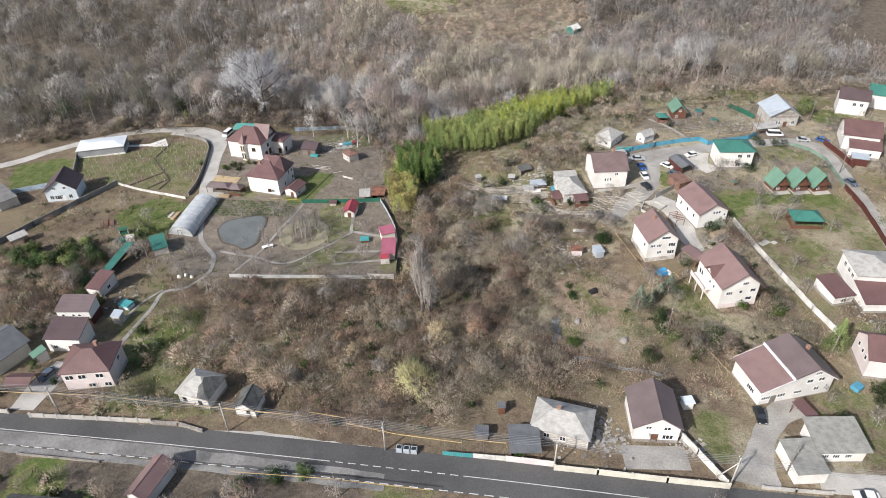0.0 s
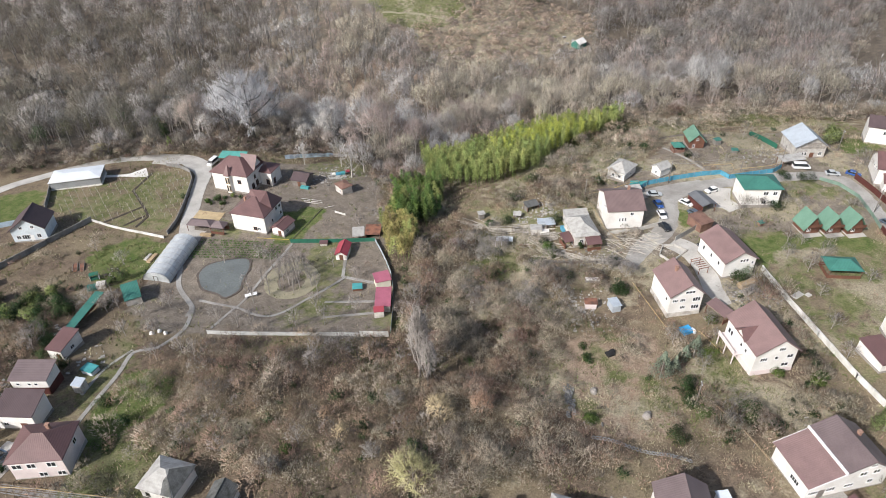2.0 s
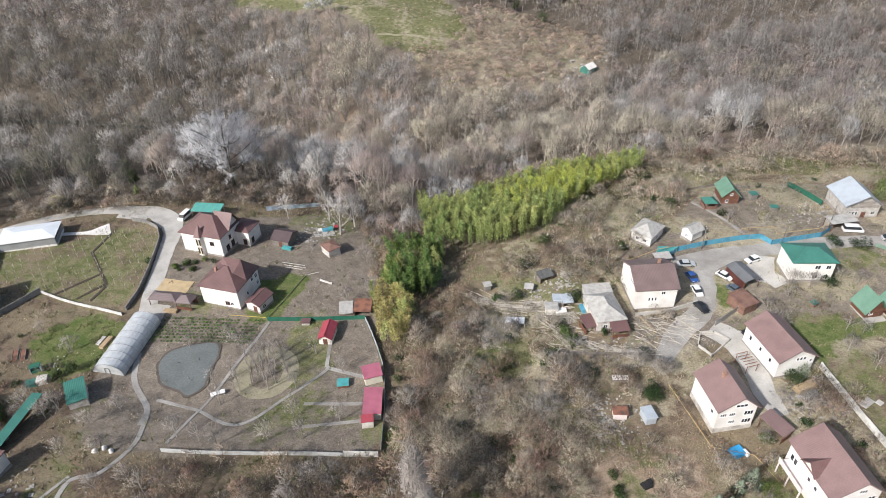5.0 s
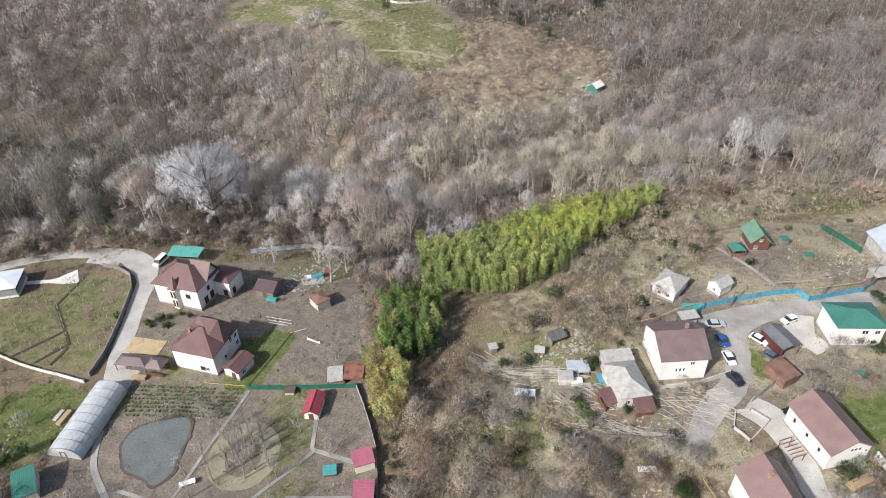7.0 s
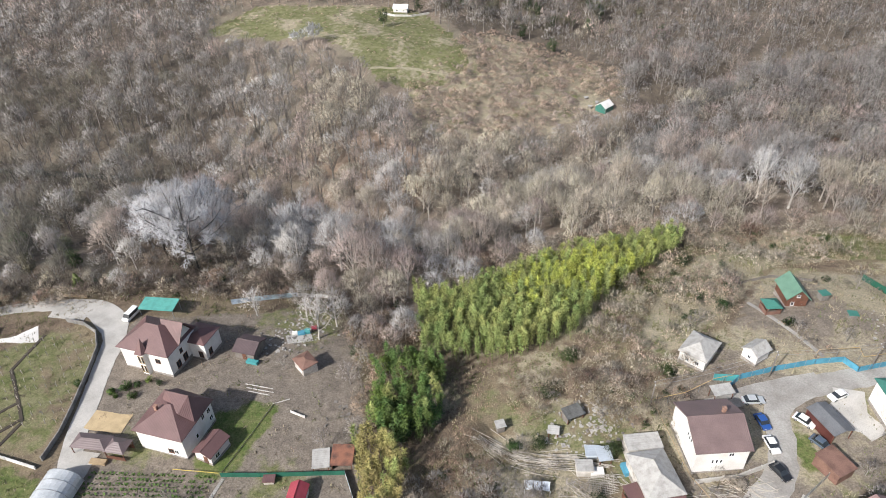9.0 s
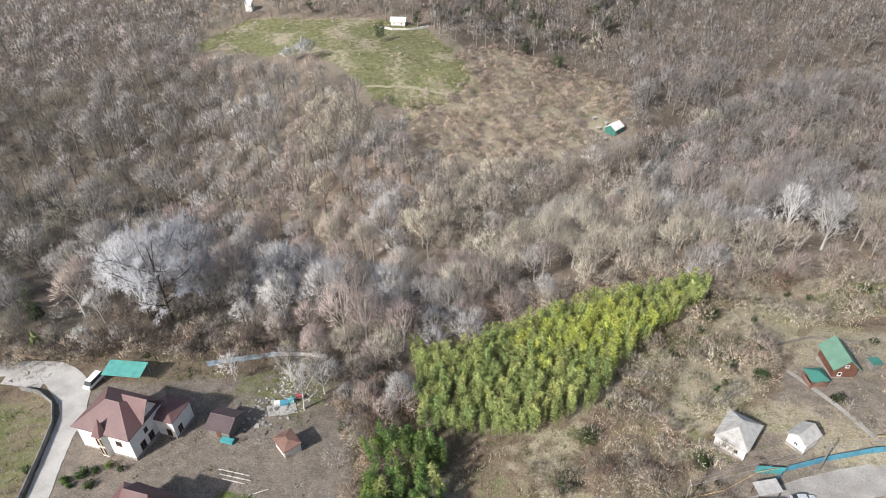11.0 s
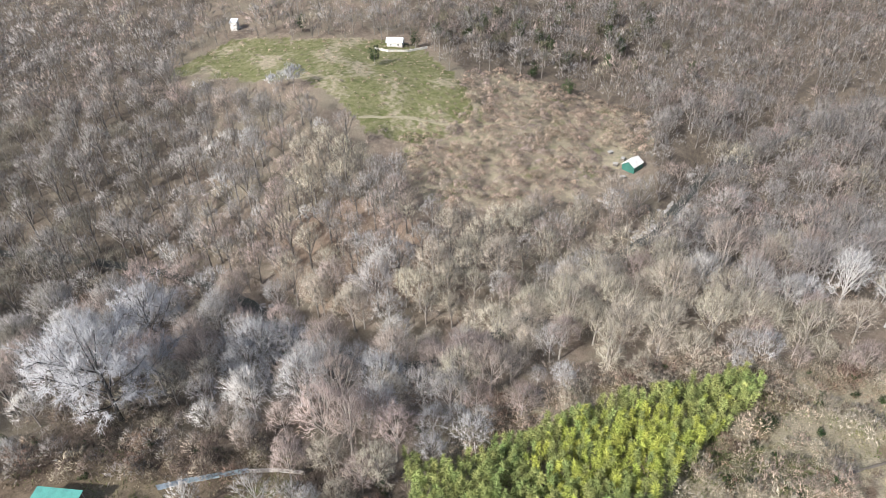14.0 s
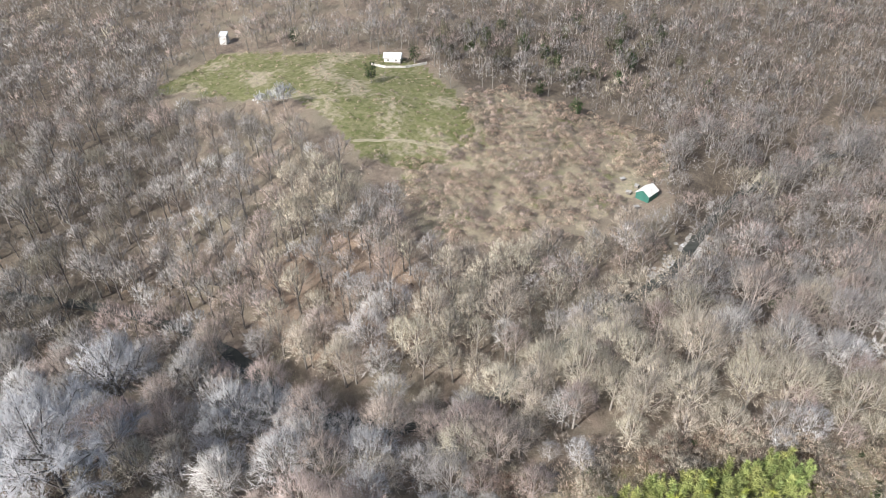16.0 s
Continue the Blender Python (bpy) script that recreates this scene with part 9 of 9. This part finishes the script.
# round coloured bushes and young trees on the slope
for x, y, h, r, mat, lab in ((-4.2, 89.8, 8.0, 4.8, M_OLIVE, "round young tree in yellow-green bud"), (-18, 101.4, 3.6, 2.0, M_STRAWBUD, "round straw-coloured bush on the slope"), (-21.6, 106, 3.6, 1.9, M_RUSTBUD, "round rusty brown bush on the slope"),
                             (9.6, 107.2, 5.8, 3.0, M_RUSTBUD, "round red-brown young tree on the slope"), (1.2, 106, 6.8, 3.2, M_STRAWBUD, "bushy tan young tree on the slope"), (18, 97, 3.4, 2, M_TANSCRUB, "tan bush on the slope"), (-30, 93, 4.5, 2.4, M_GREYSCRUB, "grey leafless thorn tree on the slope"),
                             (-34, 124, 5, 2.6, M_REDTWIG, "red-brown leafless tree on the slope"), (-26, 122, 5.5, 2.8, M_GREYSCRUB, "grey leafless tree on the slope"), (-44, 128, 5, 2.4, M_REDTWIG, "red-brown leafless tree on the slope"), (-14, 124, 5.5, 2.6, M_REDTWIG, "red-brown leafless tree on the slope"),
                             (3, 136, 6, 3, M_TANSCRUB, "tan leafless tree on the slope"), (-4, 146, 7, 3.4, M_GREYSCRUB, "grey leafless tree in the ravine"), (0, 158, 7, 3.6, M_REDTWIG, "red-brown tree in the ravine"), (8, 168, 6, 3, M_GREYSCRUB, "grey leafless tree in the ravine"), (-2, 168, 7, 3.4, M_TANSCRUB, "tan leafless tree in the ravine"),
                             (14, 118, 5, 2.6, M_REDTWIG, "red-brown leafless bush on the slope"), (-8, 110, 4.5, 2.4, M_GREYSCRUB, "grey leafless bush on the slope"), (-36, 110, 4.4, 2.4, M_REDTWIG, "red-brown leafless bush on the slope"), (20, 128, 4.4, 2.4, M_REDTWIG, "red-brown leafless bush on the slope"), (-12, 96, 4.4, 2.2, M_GREYSCRUB, "grey leafless bush on the slope"), (6, 94, 4.0, 2.2, M_REDTWIG, "red-brown leafless bush on the slope"), (46, 152, 5, 3, M_GREYSCRUB, "grey leafless tree below the lane"), (50, 150, 5, 3, M_GREYSCRUB, "grey leafless tree below the lane")):
    standing_tree(lab, x, y, h, r, int((600 if mat in (M_OLIVE, M_STRAWBUD, M_RUSTBUD) else 330) * r), mat, 0.075, 11, 6, 0.12, name="young_tree" if "tree" in lab else "bare_bush")
leafy_tree("bright green young conifer at the wood's edge", -95.2, 244.1, 6, 2.0, 1300, 0.32, M_CONIFER, "cone", "conifer", 40, "tree")
standing_tree("bushy straw-coloured young tree at the wood's edge", -118.1, 237.4, 5.5, 3.4, 1300, M_OLIVE, 0.08, 11, 6, 0.1, name="young_tree")
for k_ in range(7):
    lx, ly = -97.6 + k_ * 0.95, 240.6 - 0.12 * k_
    block("log", "sawn log with a fresh orange end at the wood's edge", "log", lx, ly, 70 + 25 * math.sin(k_ * 2.3), [("wood", (0.6, 1.1, 0.55), (0, 0, 0), M_PALEWOOD)], "sawn logs")
for x, y, h, r in ((-134, 249, 13, 3.6), (-128, 256, 15, 3.2), (-141, 244, 12, 3.4), (-119, 262, 14, 3), (-112, 252, 9, 2.8), (-150, 262, 15, 4), (-137, 272, 15, 3.6), (-160, 250, 13, 3.6), (-125, 284, 15, 3.4), (-106, 262, 11, 2.4), (-148, 240, 9, 3), (-101, 256, 8, 2.2)):
    leafy_tree("dark olive tree overgrown with ivy", x, y, h, r, 900, 0.42, M_IVY if int(h) % 2 else M_LEAF, name="ivy_tree", clumps=34, category="tree")
# hedge and clipped shrubs of the front garden
for x, y, h, r, mat in ((-71, 203.2, 1.4, 1.0, M_LEAF), (-68.6, 204.2, 1.6, 1.1, M_LEAF), (-66, 205.4, 1.4, 1.0, M_LEAF), (-63.6, 206.6, 1.5, 1.1, M_FRESH), (-61, 205.8, 1.4, 1.0, M_LEAF), (-69.8, 202.0, 1.2, 0.8, M_FRESH)):
    leafy_tree("clipped dark green garden shrub", x, y, h, r, int(420 * r), 0.24, mat, name="garden_shrub", clumps=14)
for x, y, h, r in ((99.2, 158.7, 4, 2.4), (92.9, 153.4, 5, 2.6), (101.8, 152.6, 5, 3), (106.2, 158.3, 4, 2.2), (90.4, 176.1, 5, 3), (94.5, 174.6, 4.6, 3), (106.6, 174.7, 4.4, 2.6), (76.2, 138.2, 5, 3.2), (54.3, 125.7, 5, 3.4), (64.3, 130.7, 4, 2.2)):
    standing_tree("bare orchard tree with spreading grey twigs", x, y, h, r, int(240 * r), M_GREYSCRUB, 0.045, 9, 5, 0.2, name="fruit_tree")
for x, y, h, r, mat in ((79.4, 147.7, 3.2, 2.4, M_PINE), (99.4, 175.1, 3.0, 2.4, M_LEAF), (114.5, 188.4, 3.6, 2.8, M_LEAF), (60.8, 120.4, 3.2, 2.0, M_FRESH), (46.2, 144.5, 3.4, 2.6, M_LEAF), (79.1, 110.7, 2.6, 1.8, M_FRESH), (72.9, 114.0, 2.0, 1.4, M_FRESH), (23.1, 181.4, 2.8, 2.4, M_LEAF), (33.6, 162.4, 2.8, 1.8, M_FRESH), (-93, 146, 3.2, 2.4, M_LEAF), (-96, 152, 3.4, 2.4, M_LEAF)):
    leafy_tree("rounded evergreen garden shrub", x, y, h, r, int(620 * r), 0.22, mat, name="evergreen_shrub", clumps=18)
# evergreens
leafy_tree("round bush in light green leaf beside the stone house", 134.6, 213.0, 6.0, 3.2, 3200, 0.42, M_CONIFER, name="bush", clumps=30)
leafy_tree("tall light green conifer beside the wall", 86.2, 98.4, 10, 2.8, 7500, 0.2, M_CONIFER, "cone", "conifer", 150, "tree")
for x, y, h, r in ((48.2, 115.2, 8.5, 2.8), (51.6, 116.6, 5.5, 1.8), (57.6, 121.4, 6.5, 2.2), (55.2, 120.4, 4.6, 1.6)):
    leafy_tree("blue-grey young pine on the slope", x, y, h, r, int(1500 * r), 0.22, M_PINE, "cone", "pine", 70, "tree")
for x, y, h, r, mat in ((62.0, 103.4, 4.2, 2.7, M_LEAF), (52.2, 112, 3.6, 2.2, M_LEAF), (52.2, 107, 3.6, 2.2, M_LEAF), (53.2, 104.2, 3.0, 2.0, M_FRESH), (46.4, 98.4, 3.4, 2.3, M_LEAF), (52.4, 109.5, 3.0, 1.8, M_LEAF), (57.6, 102.4, 2.6, 1.6, M_BUD), (47.2, 143.6, 3.0, 2.2, M_LEAF), (76.6, 145.4, 2.4, 2.6, M_LEAF), (31, 104.2, 1.8, 1.6, M_FRESH), (14.6, 73.4, 1.6, 1.3, M_FRESH),
                     (64.6, 131, 2.8, 1.6, M_FRESH), (36.8, 177, 3.6, 1.9, M_LEAF), (32.4, 165.6, 2.6, 1.5, M_FRESH), (41.2, 163.6, 2.4, 1.0, M_LEAF), (52.6, 196, 4, 2.2, M_LEAF), (18.4, 181.8, 2.4, 1.9, M_LEAF), (73.4, 216, 4.4, 1.8, M_LEAF), (57, 168, 1.8, 2.2, M_BUD), (-79.4, 205.6, 2.2, 0.9, M_LEAF), (-71, 203, 1.6, 0.9, M_FRESH), (-68, 205, 2.0, 1.2, M_LEAF), (-66, 202, 1.2, 1.2, M_LEAF),
                     (-67.4, 112.4, 3.0, 2.0, M_LEAF), (-82.6, 126, 2.8, 2.2, M_LEAF), (-89, 134, 3, 2, M_LEAF), (-85.6, 100.6, 3.4, 1.6, M_LEAF), (-79.8, 96.6, 1.6, 1.0, M_LEAF), (-90, 93.6, 2.2, 1.6, M_LEAF), (102, 184, 3.2, 2.6, M_LEAF), (108, 190, 3.0, 2.4, M_LEAF), (-29, 70, 2.6, 2.4, M_LEAF), (-24, 71, 2.2, 2.0, M_FRESH), (-35, 68.4, 2.4, 2.0, M_LEAF), (78, 79, 2.4, 2.0, M_LEAF), (88, 84, 2.8, 2.4, M_LEAF), (89.5, 86.5, 2.4, 2.0, M_LEAF), (81, 112, 2.2, 1.8, M_FRESH), (78, 110, 2.0, 1.4, M_LEAF), (106, 319, 5, 3.2, M_LEAF), (112, 322, 4.5, 2.8, M_LEAF), (34, 206, 2.6, 3.0, M_LEAF), (28, 196, 2.4, 2.6, M_LEAF), (-4, 98, 2.6, 1.6, M_LEAF), (-14, 104, 2.4, 1.5, M_LEAF), (-20, 112, 2.6, 1.6, M_LEAF), (8, 122, 2.2, 1.4, M_FRESH), (-28, 98, 2.0, 1.3, M_FRESH), (54, 240, 2.4, 2.2, M_LEAF), (74, 243, 3, 2.6, M_LEAF), (-83, 163, 3, 1.6, M_LEAF), (34, 122, 1.6, 1.2, M_LEAF)):
    leafy_tree("evergreen shrub with " + ("dark" if mat is M_LEAF else "fresh" if mat is M_FRESH else "olive tan") + " green leaves", x, y, h, r, int(620 * r), 0.23, mat)
for i in range(14):
    a, b = rng.random(), rng.random()
    x, y = -11 + 17 * a, 183 + 28 * b
    if inside(x, y, EVERGREEN):
        leafy_tree("tall glossy evergreen in the ravine", x, y, rng.uniform(6, 9), rng.uniform(2.4, 3.4), 1500, 0.42, M_FRESH if i % 3 else M_LEAF, name="evergreen_tree", clumps=26, category="tree")
for x, y, h, r in ((-103, 155, 3.4, 2.2), (-99, 157, 3, 1.8), (-91, 147, 3.2, 2.2), (-86, 161, 2.4, 1.6), (-97, 145, 3.6, 2.4), (-90, 134.5, 3, 2), (-93, 139, 3.4, 2.2), (-88, 129, 2.6, 1.6), (-94, 150, 3.6, 2.4), (-99, 150, 4, 2.6)):
    leafy_tree("dark evergreen hedge shrub beside the lean-to", x, y, h, r, int(620 * r), 0.24, M_LEAF, name="hedge_shrub", clumps=18)
for x, y, h, r in ((-80, 150, 6, 3.2), (-86, 170, 5, 2.8), (-72, 146, 4, 2.2), (-52, 141, 6, 2.4), (-47, 139.5, 6, 2.2), (-43, 138, 7, 2.4), (-33, 139, 6, 2.4), (-26, 139, 6, 2.2), (-20, 160, 5, 2), (-19, 144, 6, 2.4), (-29, 146, 6, 2.4), (-62, 127, 5, 2.4), (-57, 129, 5, 2.2), (-53, 126, 6, 2.6), (-66, 137, 5, 2.4), (-73, 137, 5, 2.2), (-49, 173, 5, 2), (-47, 170, 5, 2)):
    standing_tree("small bare garden tree with grey twigs", x, y, h, r, int(190 * r), M_GREYSCRUB, 0.055, 9, 5, 0.25, name="garden_tree")
for i in range(14):
    x, y = -118 + 22 * rng.random(), 144 + 13 * rng.random()
    leafy_tree("evergreen thicket in the garden", x, y, rng.uniform(3, 5.5), rng.uniform(1.8, 2.8), 900, 0.36, (M_LEAF, M_DEEPGREEN, M_BAMBOO)[i % 3], name="evergreen_shrub", clumps=22)
for x, y in ((-18, 470), (2, 498), (14, 512), (-60, 520), (60, 470), (30, 505), (100, 480), (140, 470), (75, 455)):
    leafy_tree("dark evergreen in the far wood", x, y, 10, 3.2, 500, 0.7, M_LEAF, name="evergreen_tree", clumps=20, category="tree")
for i in range(44):
    x, y = 14 + 120 * rng.random(), 474 + 60 * rng.random()
    leafy_tree("ivy-covered dark olive tree in the far wood", x, y, rng.uniform(9, 15), rng.uniform(2.2, 3.8), 380, 0.75, M_LEAF if i % 4 == 0 else M_IVY, name="ivy_tree", clumps=22, category="tree")
